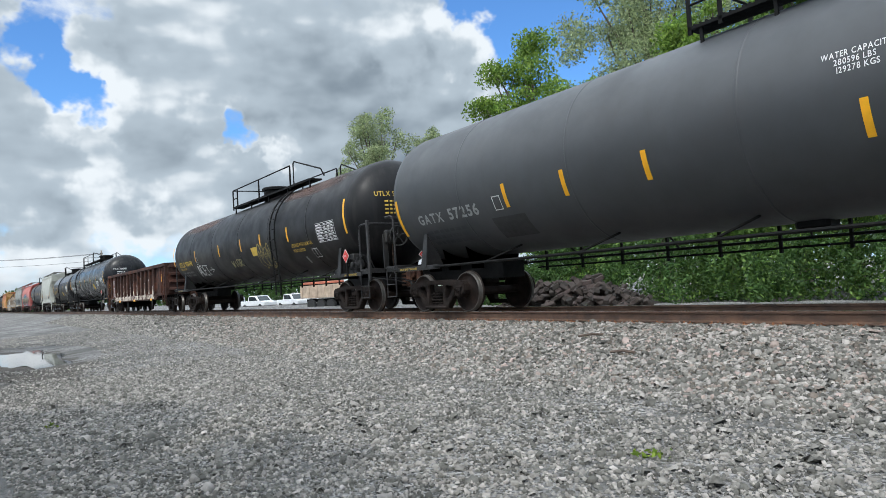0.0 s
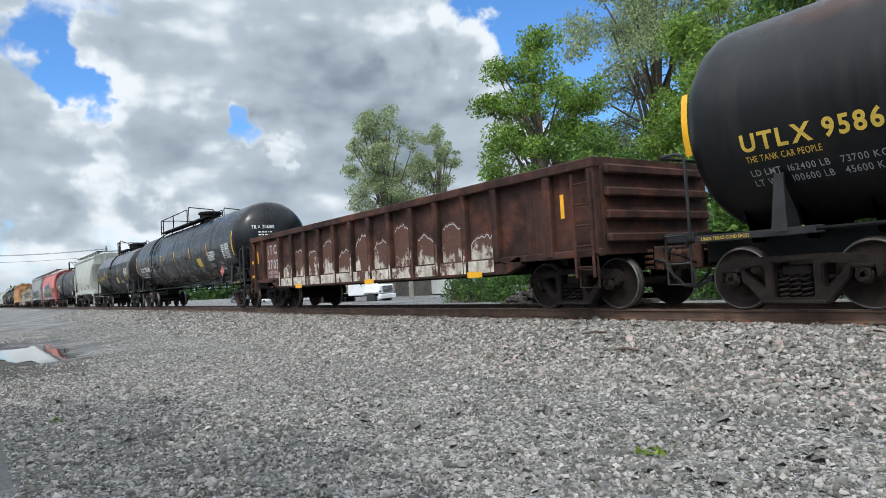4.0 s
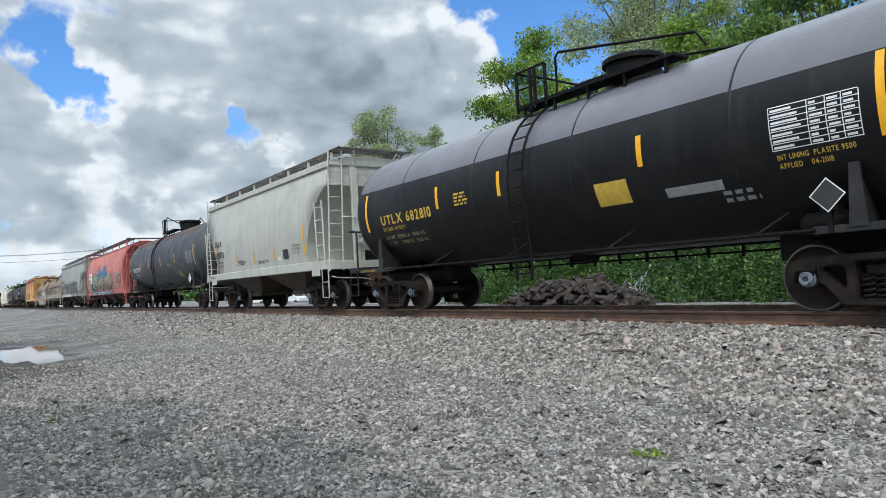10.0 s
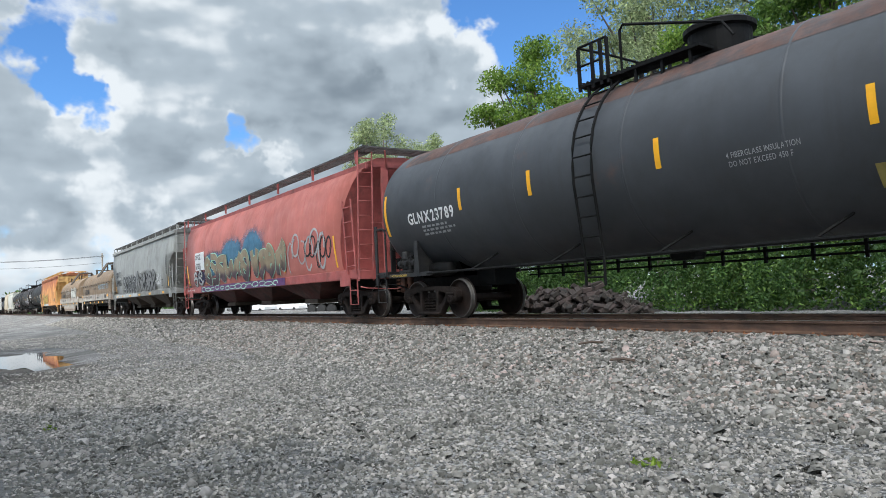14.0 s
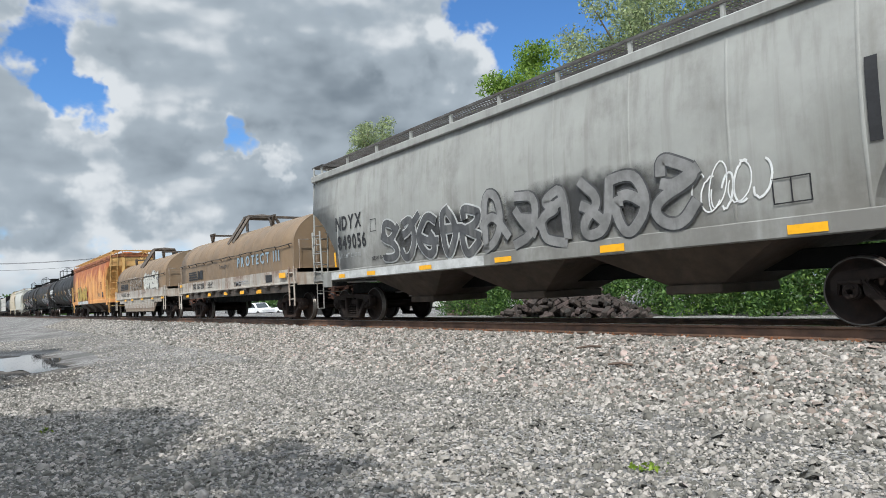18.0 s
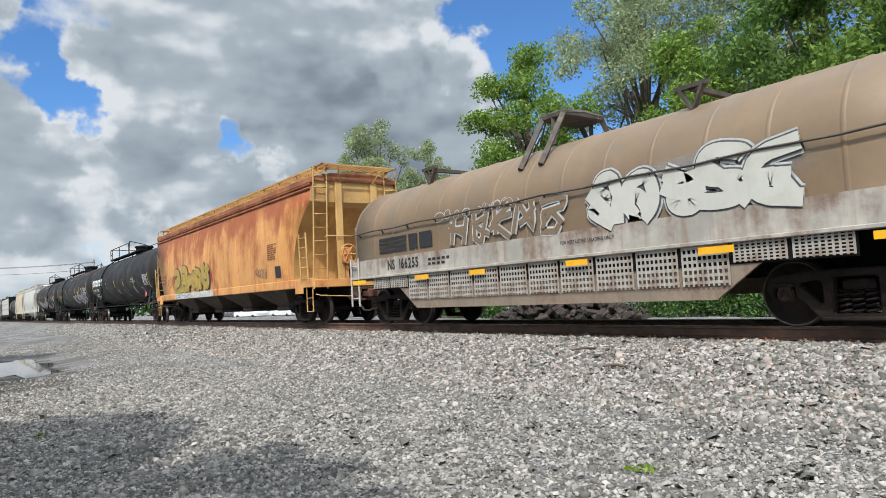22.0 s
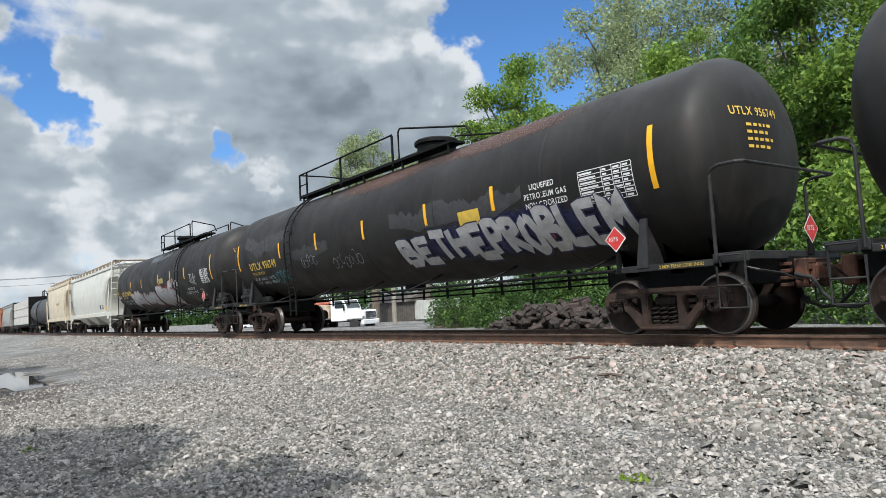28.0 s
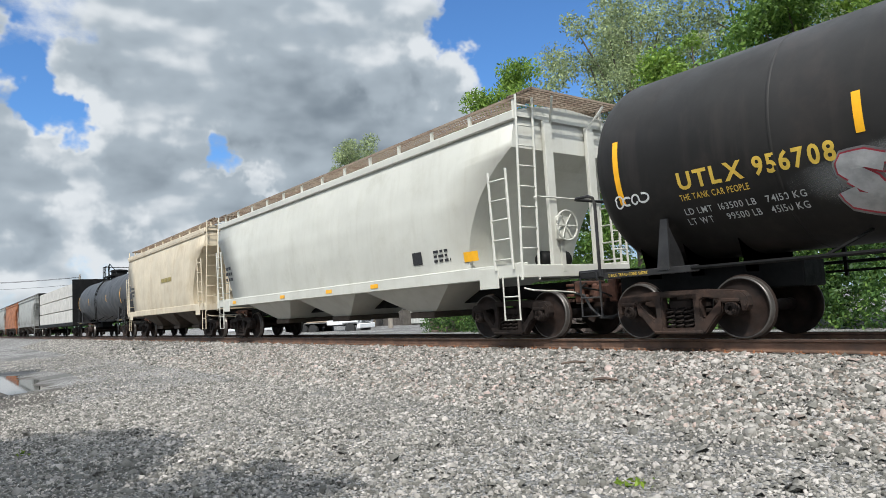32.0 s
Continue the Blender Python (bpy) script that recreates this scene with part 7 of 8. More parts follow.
    hopper_car(dict(x=-31.6, half=5.95, sill=1.47, top=4.4, section=hop_sec, truck=4.28, bays=2, bay_in=1.9, paint="hop_pale", label="pale grey two-bay covered hopper with black lettering", seams=9, walk_posts=8, bay_z=0.62, caps="cap",
                    strips=[(-2.05, 1.95, 0.09, 0.42), (-0.12, 1.95, 0.1, 0.44), (1.85, 1.94, 0.1, 0.44), (4.35, 2.2, 0.1, 0.95), (-4.42, 2.15, 0.1, 0.9)], walk_paint="walk",
                    marks=[text("SOXX", -4.56, 2.6, 0.2, "black_paint", "black stencilled lettering", 0.95), text("329703", -4.52, 2.12, 0.24, "black_paint", "black stencilled lettering", 0.85), text("LD LMT  232800", -4.5, 1.9, 0.09, "black_paint", wide=0.85), text("LT WT   53200", -4.5, 1.74, 0.09, "black_paint", wide=0.85),
                           boxed(-3.04, 2.28, 0.24, 0.3, "black_paint"), rect(2.6, 1.7, 0.45, 0.32, "black_paint", "black data panel"), text("EXW 10-8 H 9-3", 3.44, 2.05, 0.075, "black_paint", wide=0.75), text("EW  8-6 H 15-0", 3.44, 1.94, 0.075, "black_paint", wide=0.75), text("CU FT 3281", 3.47, 1.83, 0.075, "black_paint", wide=0.75),
                           small(-1.8, 1.72, 0.8, 0.2, 3, "black_paint", 4), small(0.3, 1.68, 1.1, 0.12, 2, "black_paint", 5), rect(2.15, 1.68, 0.25, 0.12, "white_paint", "white label"), text("1 INCH HF COMP SHOES", -5.75, 1.33, 0.06, "black_paint", y=-1.57)]))
    tank_car(dict(longer=0.35, end_sign=("white_paint", "3257", "white diamond hazard placard"), brake_end=-1, x=-46.75, half=7.7, r=1.55, zc=2.72, truck=6.4, paint="tank_slate", label="slate grey tank car with rust along its crown", ladder=-0.75, plat=(-1.4, -0.7, 1.5), manway=0.9, head=0.6, head_text=("GLNX 23789", "white_paint"),
                  seams=(-5.2, -2.6, 0.0, 2.6, 5.2), strips=[(-7.38, 2.56, 1.0), (7.12, 2.55, 0.95)] + [(x, 2.58, 0.47) for x in (-4.33, -2.17, 0.68, 3.66)], caps="truck_dark", frames="truck_dark",
                  marks=[lambda car, place: decal("rusty_crown", car, M["rust_cap"], "rust-brown worn crown", lambda bm: patch(bm, -7.0, 7.0, 3.72, 4.26, tank_place(1.59, 2.68, 0.003), 10, 8)),
                         text("GLNX23789", -6.4, 2.25, 0.24, wide=0.85), small(-5.9, 1.95, 1.3, 0.26, 3, "grey_paint"), text("4 FIBERGLASS INSULATION", 1.78, 2.29, 0.075, "grey_paint", wide=0.7), text("DO NOT EXCEED 450 F", 1.8, 2.17, 0.075, "grey_paint", wide=0.7), table(5.75, 2.2, 1.05, 0.55, "grey_paint"),
                         boxed(4.84, 1.88, 0.36, 0.36, "grey_paint"), sign(5.91, 1.5, 0.24, "white_paint", "3257", "white diamond hazard placard"), rect(3.56, 1.63, 0.56, 0.28, "olive_spray", "faded yellow panel")]))
    red_sec = [(1.2, 1.42), (1.5, 1.52), (2.1, 1.60), (2.7, 1.62), (3.3, 1.55), (3.8, 1.40), (4.15, 1.18), (4.3, 1.02)]
    hopper_car(dict(x=-64.4, half=8.65, sill=1.32, top=4.25, section=red_sec, truck=7.55, bays=3, bay_in=2.6, cut=0.9, shoulder=4.1, paint="hop_red", end="hop_red_dark", sill_paint="hop_red_dark", roof="hop_red_dark", ladder_paint="hop_red_dark", label="faded red rounded covered hopper with colourful graffiti", seams=5, walk_y=1.15, walk_up=0.32,
                    walk_posts=7, bay_paint="under_red", strips=[(-7.8, 1.9, 0.12, 0.92), (-5.15, 1.67, 0.12, 0.46), (3.6, 1.72, 0.1, 0.5), (7.4, 1.9, 0.1, 0.9)],
                    marks=[haze(-5.6, 1.5, 3.4, 1.45, "haze_blue"), haze(-3.2, 1.7, 3.4, 1.6, "haze_blue", -0.002), haze(-0.8, 1.8, 3.2, 1.6, "haze_blue", -0.001), haze(-7.0, 1.3, 2.6, 0.9, "haze_night", 0.0),
                           block("SEBNVG", -5.05, 1.5, 5.6, 0.92, "piece_brown", "mint", 0.27, 0.035, "haze_night", seed=11, curl=True), block("ARDN", 0.7, 1.55, 3.2, 0.95, "piece_brown", "mint", 0.27, 0.035, seed=12, curl=True), tag(4.0, 1.5, 2.8, 1.2, "silver", 14, 6, 0.07), tag(5.4, 1.5, 1.8, 1.1, "black_paint", 15, 5, 0.06),
                           block("SG", -6.9, 1.45, 1.5, 0.55, "pale_spray", "charcoal", 0.09, 0.03, seed=16, curl=True), lambda car, place: rect(-6.46, 2.06, 1.38, 0.79, "white_paint", "white panel")(car, lambda x, z: (x, place(x, z)[1] - 0.012, z)),
                           lambda car, place: decal("lettering", car, M["black_paint"], "black stencilled lettering", lambda bm: (letters(bm, "OFOZ", -6.38, 2.54, 0.22, lambda x, z: (x, place(x, z)[1] - 0.016, z), 0.8), letters(bm, "67015", -6.38, 2.13, 0.24, lambda x, z: (x, place(x, z)[1] - 0.016, z), 0.82))),
                           rect(-6.1, 1.09, 9.6, 0.25, "purple_spray", "purple sprayed band on the sill", y=-1.505), lambda car, place: scribble(car, -6.0, 1.1, 9.0, 0.22, flat_place(-1.51), M["mint"], 19, "mint green sprayed drips", 14, 0.035), text("2 INCH HF COMP SHOES", -8.3, 1.17, 0.07, y=-1.506)]))
    nd_sec = [(1.3, 1.55), (1.7, 1.59), (2.4, 1.62), (3.0, 1.61), (3.6, 1.55), (4.2, 1.47), (4.5, 1.42)]
    hopper_car(dict(x=-83.1, half=8.42, sill=1.42, top=4.32, section=nd_sec, truck=7.1, bays=3, bay_in=2.7, paint="hop_grey", label="weathered grey covered hopper with silver and black graffiti", seams=10, walk_posts=11, bay_z=0.6, walk_y=1.1, cut=1.6, shoulder=3.2, side_ladder=2.65,
                    strips=[(-7.6, 1.28, 0.36, 0.1), (-6.6, 1.28, 0.36, 0.1), (-4.97, 1.28, 0.42, 0.1), (-2.49, 1.28, 0.5, 0.1), (0.2, 1.28, 0.5, 0.1), (2.9, 1.28, 0.5, 0.12), (6.0, 1.28, 0.5, 0.12), (-6.95, 1.75, 0.09, 0.4), (7.2, 1.8, 0.09, 0.5)],
                    marks=[text("NDYX", -6.81, 2.54, 0.36, "black_paint", "black stencilled lettering", 0.85), text("849056", -6.72, 2.0, 0.36, "black_paint", "black stencilled lettering", 0.85), text("LD LMT 223700", -6.65, 1.76, 0.11, "grey_paint"), boxed(-4.87, 2.33, 0.3, 0.32, "black_paint"),
                           text("NEW 8-94", -4.9, 1.6, 0.1, "black_paint"), haze(-4.6, 1.4, 5.0, 1.2, "haze_black"), block("SCGOS", -4.25, 1.56, 4.0, 0.86, "charcoal", "pale_spray", 0.17, 0.035, seed=3, curl=True), haze(-0.8, 1.4, 6.0, 1.3, "haze_black"), block("DEBRGS", -0.35, 1.56, 5.0, 0.92, "silver_dark", "charcoal", 0.17, 0.03, seed=5, curl=True), tag(4.4, 1.55, 0.9, 0.8, "white_paint", 24, 3, 0.025),
                           rect(6.8, 2.2, 0.14, 1.0, "black_paint", "sprayed black stroke"), boxed(5.6, 1.62, 0.5, 0.34, "black_paint", 1), tag(4.6, 1.6, 1.0, 0.7, "white_paint", 25, 4, 0.03), rect(-7.6, 1.2, 7.2, 0.2, "pale_spray", "silver sprayed band on the sill", y=-1.597), tag(-7.4, 1.2, 6.8, 0.2, "charcoal", 27, 16, 0.03), tag(-0.5, 1.2, 7.5, 0.18, "white_paint", 26, 14, 0.03)]))
    coil_car(dict(x=-100.0, half=6.95, hood=6.75, foot=1.66, spring=2.45, top=3.62, truck=5.4, kind="ribbed", frame_paint="coil_grey", label="dusty brown coil car with round steel hood and blue lettering", hooks=(-4.0, 3.2),
                  strips=[(-5.4, 1.08, 0.5, 0.12), (-2.0, 1.06, 0.42, 0.13), (0.18, 1.06, 0.42, 0.13), (2.07, 1.05, 0.45, 0.13), (3.83, 1.03, 0.5, 0.13), (6.0, 1.50, 0.55, 0.17), (-6.45, 1.58, 0.4, 0.12)],
                  marks=[text("PROTECT III", 1.40, 2.03, 0.34, "pale_blue", "pale blue serif lettering", 1.13, 0.27, y=-1.486), text("NS  167236", -4.6, 1.37, 0.22, "black_paint", "black stencilled lettering", y=-1.512), small(-2.4, 1.36, 0.8, 0.2, 2, "black_paint", 3, y=-1.512),
                         text("Thoroughbred", -0.86, 2.10, 0.15, "dull_paint", "faded lettering", 0.8, y=-1.486)] + [rect(-5.35, 1.78 + 0.105 * k, 1.35 - 0.05 * k, 0.06, "black_paint", "dark painted bar", y=-1.484) for k in range(4)]
                  + [rect(-3.95, 1.79, 0.28, 0.38, "black_paint", "dark logo shape", y=-1.484), rect(-3.6, 1.79, 0.42, 0.38, "black_paint", "dark logo shape", y=-1.484), text("2 INCH HF COMP SHOES", 4.9, 1.1, 0.08, "black_paint", y=-1.545), text("CS17", 6.25, 1.42, 0.15, "black_paint", y=-1.512), rect(4.35, 1.32, 0.6, 0.26, "black_paint", "black data panel", y=-1.512), small(1.2, 1.36, 1.8, 0.16, 2, "grey_paint", 8, y=-1.512),
                     text("LD LMT 225100", -2.4, 1.52, 0.09, "black_paint", y=-1.513, wide=0.8), text("TMG", 1.0, 1.30, 0.16, "black_paint", "sprayed black scrawl", 1.6, y=-1.513, name="graffiti")]))
    coil_car(dict(x=-116.35, half=6.8, hood=6.6, foot=1.66, spring=2.35, top=3.58, truck=5.45, kind="grated", frame_paint="coil_grey", label="dusty brown coil car with grated sides and white graffiti", hooks=(-4.0, 3.2),
                  strips=[(-6.3, 1.12, 0.7, 0.1), (-3.4, 1.12, 0.55, 0.1), (-1.4, 1.12, 0.5, 0.1), (1.3, 1.12, 0.5, 0.1), (3.9, 1.12, 0.55, 0.1), (6.2, 1.12, 0.6, 0.1)],
                  marks=[text("NS  166255", -4.94, 1.38, 0.22, "black_paint", "black stencilled lettering", 0.8, y=-1.512), small(-3.2, 1.38, 0.9, 0.2, 2, "black_paint", 5, y=-1.512)]
                  + [rect(-5.35, 1.80 + 0.1 * k, 1.25, 0.06, "black_paint", "dark painted bar", y=-1.484) for k in range(4)]
                  + [rect(-4.0, 1.80, 0.36, 0.36, "black_paint", "dark logo shape", y=-1.484), rect(-3.55, 1.80, 0.5, 0.36, "black_paint", "dark logo shape", y=-1.484)]
                  + [lambda car, place: haze(1.4, 1.7, 4.2, 0.95, "haze_pale")(car, flat_place(-1.48)), block("HAKNS", -2.3, 1.76, 3.4, 0.62, "coil", "pale_spray", 0.10, 0.035, seed=31, y=-1.484), block("BORSE", 1.65, 1.76, 3.5, 0.7, "hop_cream", "charcoal", 0.24, 0.025, "pale_spray", seed=32, y=-1.486, curl=True),
                     lambda car, place: scribble(car, -2.9, 2.25, 2.6, 0.3, flat_place(-1.49), M["pale_spray"], 33, "small white scrawl", 8, 0.018), text("FOR RESTRICTED LOADING ONLY", 0.9, 1.46, 0.06, "black_paint", "small black lettering", 0.8, y=-1.512)]))
    or_sec = [(1.2, 1.55), (1.6, 1.60), (2.3, 1.635), (2.9, 1.63), (3.5, 1.58), (4.0, 1.50), (4.4, 1.40)]
    hopper_car(dict(x=-134.75, half=9.3, sill=1.36, top=4.42, section=or_sec, truck=7.55, bays=4, bay_in=2.3, cut=1.25, shoulder=3.6, side_ladder=2.75, paint="hop_orange", end="hop_yellow", sill_paint="hop_orange", roof="hop_rust", ladder_paint="hop_yellow", ribs=3, label="orange covered hopper streaked with rust and graffiti", seams=8, walk_posts=14, walk_paint="hop_yellow", post_paint="hop_yellow", walk_y=1.05,
                    bay_paint="under", marks=[block("SENDO", -5.6, 1.50, 5.5, 0.85, "ochre_spray", "teal_dull", 0.32, 0.05, seed=8, curl=True), tag(-6.9, 1.7, 0.6, 0.5, "black_paint", 42, 2, 0.025), small(-8.1, 1.9, 0.8, 0.5, 3, "hop_rust", 2), small(6.02, 2.14, 0.8, 0.55, 8, "hop_rust", 6),
                                              rect(6.6, 1.52, 0.45, 0.38, "black_paint", "black data panel"), tag(4.75, 1.55, 1.1, 0.4, "teal_dull", 44, 6, 0.022), rect(-5.7, 1.13, 5.7, 0.24, "pale_spray", "silver sprayed band", y=-1.618), lambda car, place: scribble(car, -5.6, 1.15, 2.4, 0.2, flat_place(-1.622), M["charcoal"], 47, "black sprayed scrolls", 6, 0.02), lambda car, place: scribble(car, -8.2, 1.14, 2.2, 0.2, flat_place(-1.622), M["black_paint"], 48, "black marker scrawl", 12, 0.012), haze(-6.3, 1.4, 1.6, 1.0, "haze_red"), haze(-1.2, 1.5, 1.4, 0.8, "haze_red", -0.002)]))
    lpg = dict(stanchions=False, brake_y=-0.35, half=9.65, r=1.53, zc=2.85, truck=8.4, paint="tank_worn", seams=(-6.5, -3.3, -0.1, 3.1, 6.4))
    tank_car(dict(lpg, end_sign=("red_paint", "1075", "red diamond hazard placard"), x=-155.1, ladder=-4.55, plat=(-5.2, 0.9, 4.6), manway=1.1, label="black pressure tank car with big white lettering", strips=[(-8.9, 2.6, 0.95), (8.7, 2.3, 0.9)] + [(x, 2.5, 0.46) for x in (-3.45, -0.6, 2.1, 5.0)], head_text=("PROX 36933", "white_paint"),
                  marks=[text("PROX 36933", -8.4, 2.22, 0.2), small(-8.3, 1.75, 1.7, 0.36, 3)] + [slanted(-8.7 + 0.64 * i, 2.62, 0.5, 0.44, "white_paint", "bold white slanted lettering shape") for i in range(6)]
                  + [table(7.5, 2.1, 0.95, 0.58), rect(-0.05, 1.85, 0.34, 0.28, "olive_spray", "yellow warning panel"), boxed(6.4, 1.74, 0.4, 0.28), small(4.4, 2.4, 1.2, 0.3, 2, "grey_paint"), tag(1.5, 1.6, 1.6, 0.5, "teal_spray", 51, 5, 0.03), rect(4.6, 1.78, 0.36, 0.4, "grey_paint", "faded grey patch"), sign(7.9, 1.6, 0.22, "red_paint", "", "red diamond hazard placard")]))
    tank_car(dict(lpg, end_sign=("red_paint", "1075", "red diamond hazard placard"), brake_end=-1, half=9.78, x=-176.1, ladder=-4.47, plat=(-5.0, 0.6, 3.5), manway=1.3, label="black pressure tank car with pale block graffiti", strips=[(-8.95, 2.75, 0.9), (8.77, 2.75, 0.97)] + [(x, 2.70, 0.48) for x in (-5.3, -2.7, 0.02, 2.8, 5.08)], frames="truck", head_text=("UTLX 956749", "yellow_paint"),
                  marks=[haze(-2.5, 3.62, 5.6, 0.66, "haze_rust"), haze(2.0, 3.7, 5.6, 0.6, "haze_rust", -0.002), ragged(-8.3, 2.55, 3.6, 0.95, "dull_paint", "smeared painted-out patch", 1), ragged(1.3, 2.15, 4.6, 0.8, "dull_paint", "smeared painted-out patch", 2), ragged(-4.6, 2.1, 2.6, 0.6, "dull_paint", "smeared painted-out patch", 3), haze(1.4, 1.5, 7.3, 1.0, "haze_night"),
                         sized("UTLX", -7.97, 2.24, 0.23, 1.0), sized("956749", -6.81, 2.24, 0.23, 1.06), sized("THE TANK CAR PEOPLE", -7.96, 2.07, 0.085, 1.06), sized("LD LMT  164000 LB   74400 KG", -8.0, 1.88, 0.085, 1.75, "worn_white", "white stencilled lettering"), sized("LT WT     99000 LB   44900 KG", -8.0, 1.74, 0.085, 1.75, "worn_white", "white stencilled lettering"),
                         block("BE", 1.58, 1.68, 1.35, 0.5, "silver", "blue_dark", 0.17, 0.03, seed=61, lean=-0.25, wild=False), block("THE", 2.95, 1.66, 1.85, 0.6, "silver", "blue_dark", 0.18, 0.03, seed=62, lean=-0.3, wild=False), block("PROBLEM", 4.75, 1.62, 3.5, 0.66, "silver", "blue_dark", 0.17, 0.03, seed=63, lean=-0.3, wild=False), text("LIQUEFIED", 6.13, 2.68, 0.1, wide=0.85), text("PETROLEUM GAS", 5.97, 2.51, 0.1, wide=0.85), text("NON-ODORIZED", 5.97, 2.35, 0.1, wide=0.85), table(7.3, 2.22, 1.1, 0.55),
                         rect(3.95, 2.28, 0.68, 0.3, "yellow_paint", "yellow warning panel"), rect(5.92, 1.78, 0.45, 0.44, "crimson_spray", "faded red panel"), sign(7.9, 1.58, 0.21, "red_paint", "1075", "red diamond hazard placard"),
                         tag(-6.6, 1.7, 1.6, 0.4, "teal_spray", 61, 6, 0.035), tag(-3.9, 2.0, 1.0, 0.4, "grey_paint", 63, 5, 0.015), tag(-2.0, 1.8, 1.6, 0.45, "grey_paint", 64, 7, 0.015)]))
    tank_car(dict(lpg, longer=0.22, end_sign=("red_paint", "1075", "red diamond hazard placard"), x=-196.9, ladder=4.1, plat=(-1.25, 3.85, 6.7), manway=0.5, label="black pressure tank car with red and silver graffiti", strips=[(-8.96, 2.67, 1.0), (8.6, 2.73, 0.97)] + [(x, 2.72, 0.49) for x in (-5.44, -2.95, 0.49, 2.72, 4.96)], frames="truck", head_text=("UTLX 956708", "yellow_paint"),
                  marks=[sized("UTLX", -7.93, 2.23, 0.23, 1.0), sized("956708", -6.79, 2.23, 0.23, 1.04), sized("THE TANK CAR PEOPLE", -7.97, 2.07, 0.085, 1.06), sized("LD LMT  163500 LB   74150 KG", -7.98, 1.87, 0.085, 1.75, "worn_white", "white stencilled lettering"), sized("LT WT     99500 LB   45150 KG", -8.0, 1.73, 0.085, 1.75, "worn_white", "white stencilled lettering"),
                         block("SKRGA", -5.75, 1.72, 2.5, 0.55, "silver", "crimson_spray", 0.2, 0.022, "silver_dark", seed=71), block("OVNES", -3.0, 1.66, 2.4, 0.45, "silver", "crimson_spray", 0.2, 0.02, "silver_dark", seed=72), block("OGANS", -0.25, 1.55, 3.1, 0.75, "silver", "crimson_spray", 0.27, 0.03, "silver", seed=73), tag(2.9, 2.1, 0.85, 0.55, "white_paint", 74, 5, 0.03), tag(-9.1, 2.1, 0.6, 0.22, "white_paint", 75, 4, 0.025),
                         rect(0.62, 2.5, 0.8, 0.24, "olive_spray", "faded yellow panel"), text("NON-ODORIZED", 4.86, 1.97, 0.1, wide=0.85), text("LIQUEFIED PETROLEUM GAS", 4.3, 1.81, 0.1, wide=0.85), table(7.2, 2.15, 1.0, 0.55), boxed(6.45, 1.66, 0.34, 0.28, "white_paint", 1), sign(7.33, 1.6, 0.24, "red_paint", "1075", "red diamond hazard placard"),
                         tag(4.9, 1.5, 1.2, 0.32, "grey_paint", 76, 5, 0.025), tag(5.6, 2.15, 0.9, 0.5, "silver", 77, 5, 0.03), ragged(-2.2, 3.6, 3.8, 0.42, "tank_grey", "greyish repainted patch", 6), haze(-0.6, 1.4, 3.8, 1.1, "haze_red"), haze(-6.5, 1.6, 3.0, 0.8, "haze_pale")]))
    hopper_car(dict(x=-216.5, half=8.3, sill=1.43, top=4.35, section=hop_sec, truck=7.35, bays=3, bay_in=2.2, paint="hop_cream", label="cream white covered hopper with plain sides", seams=2, walk_posts=13, walk_paint="coil_tan", post_paint="hop_cream", bay_paint="hop_cream", bay_z=0.6, walk_y=1.05,
                    strips=[(-6.6, 1.32, 0.35, 0.1), (-2.4, 1.32, 0.35, 0.1), (0.7, 1.32, 0.35, 0.1), (3.1, 1.32, 0.35, 0.1), (6.9, 1.7, 0.45, 0.2)], marks=[small(-7.2, 2.1, 0.7, 0.6, 3, "black_paint", 3), rect(4.85, 1.68, 0.36, 0.28, "black_paint", "black data panel"), small(5.65, 1.68, 0.65, 0.3, 3, "black_paint", 8)]))
    hopper_car(dict(x=-233.0, half=6.7, sill=1.4, top=4.45, section=[(a + 0.1, b) for a, b in or_sec], truck=5.4, bays=3, bay_in=2.2, paint="hop_tan", label="tan covered hopper with rusty streaks", seams=6, walk_posts=10, walk_paint="coil_tan", ribs=2, bay_paint="under", marks=[small(-5.5, 2.2, 0.8, 0.6, 3, "black_paint", 3), small(0.5, 2.6, 2.2, 0.35, 1, "olive_spray", 4)]))
    tank_car(dict(x=-249.2, half=7.6, r=1.45, zc=2.6, truck=6.2, paint="tank_slate", label="dark grey tank car with a plain weathered shell", ladder=0.0, plat=(-1.0, 0.8, 2.0), seams=(-4, 0, 4), strips=[(-7.0, 2.5, 0.9), (7.0, 2.5, 0.9), (-3, 2.5, 0.45), (3, 2.5, 0.45)]))
    center_beam(dict(x=-270.2, half=11.0, top=4.6, truck=9.0, label="bulkhead flat car stacked with pale wrapped lumber"))
    hopper_car(dict(x=-292.5, half=8.6, sill=1.45, top=4.35, section=nd_sec, truck=7.2, bays=3, bay_in=2.4, paint="hop_grey", label="grey covered hopper far back in the train", seams=5))
    hopper_car(dict(x=-312.0, half=8.6, sill=1.45, top=4.35, section=or_sec, truck=7.2, bays=3, bay_in=2.4, paint="hop_rust", label="rust-red covered hopper far back in the train", seams=5))
    hopper_car(dict(x=-331.5, half=8.6, sill=1.45, top=4.35, section=nd_sec, truck=7.2, bays=3, bay_in=2.4, paint="hop_grey", label="grey covered hopper far back in the train", seams=5))


build_train()

# ---- what stands beyond the track ----


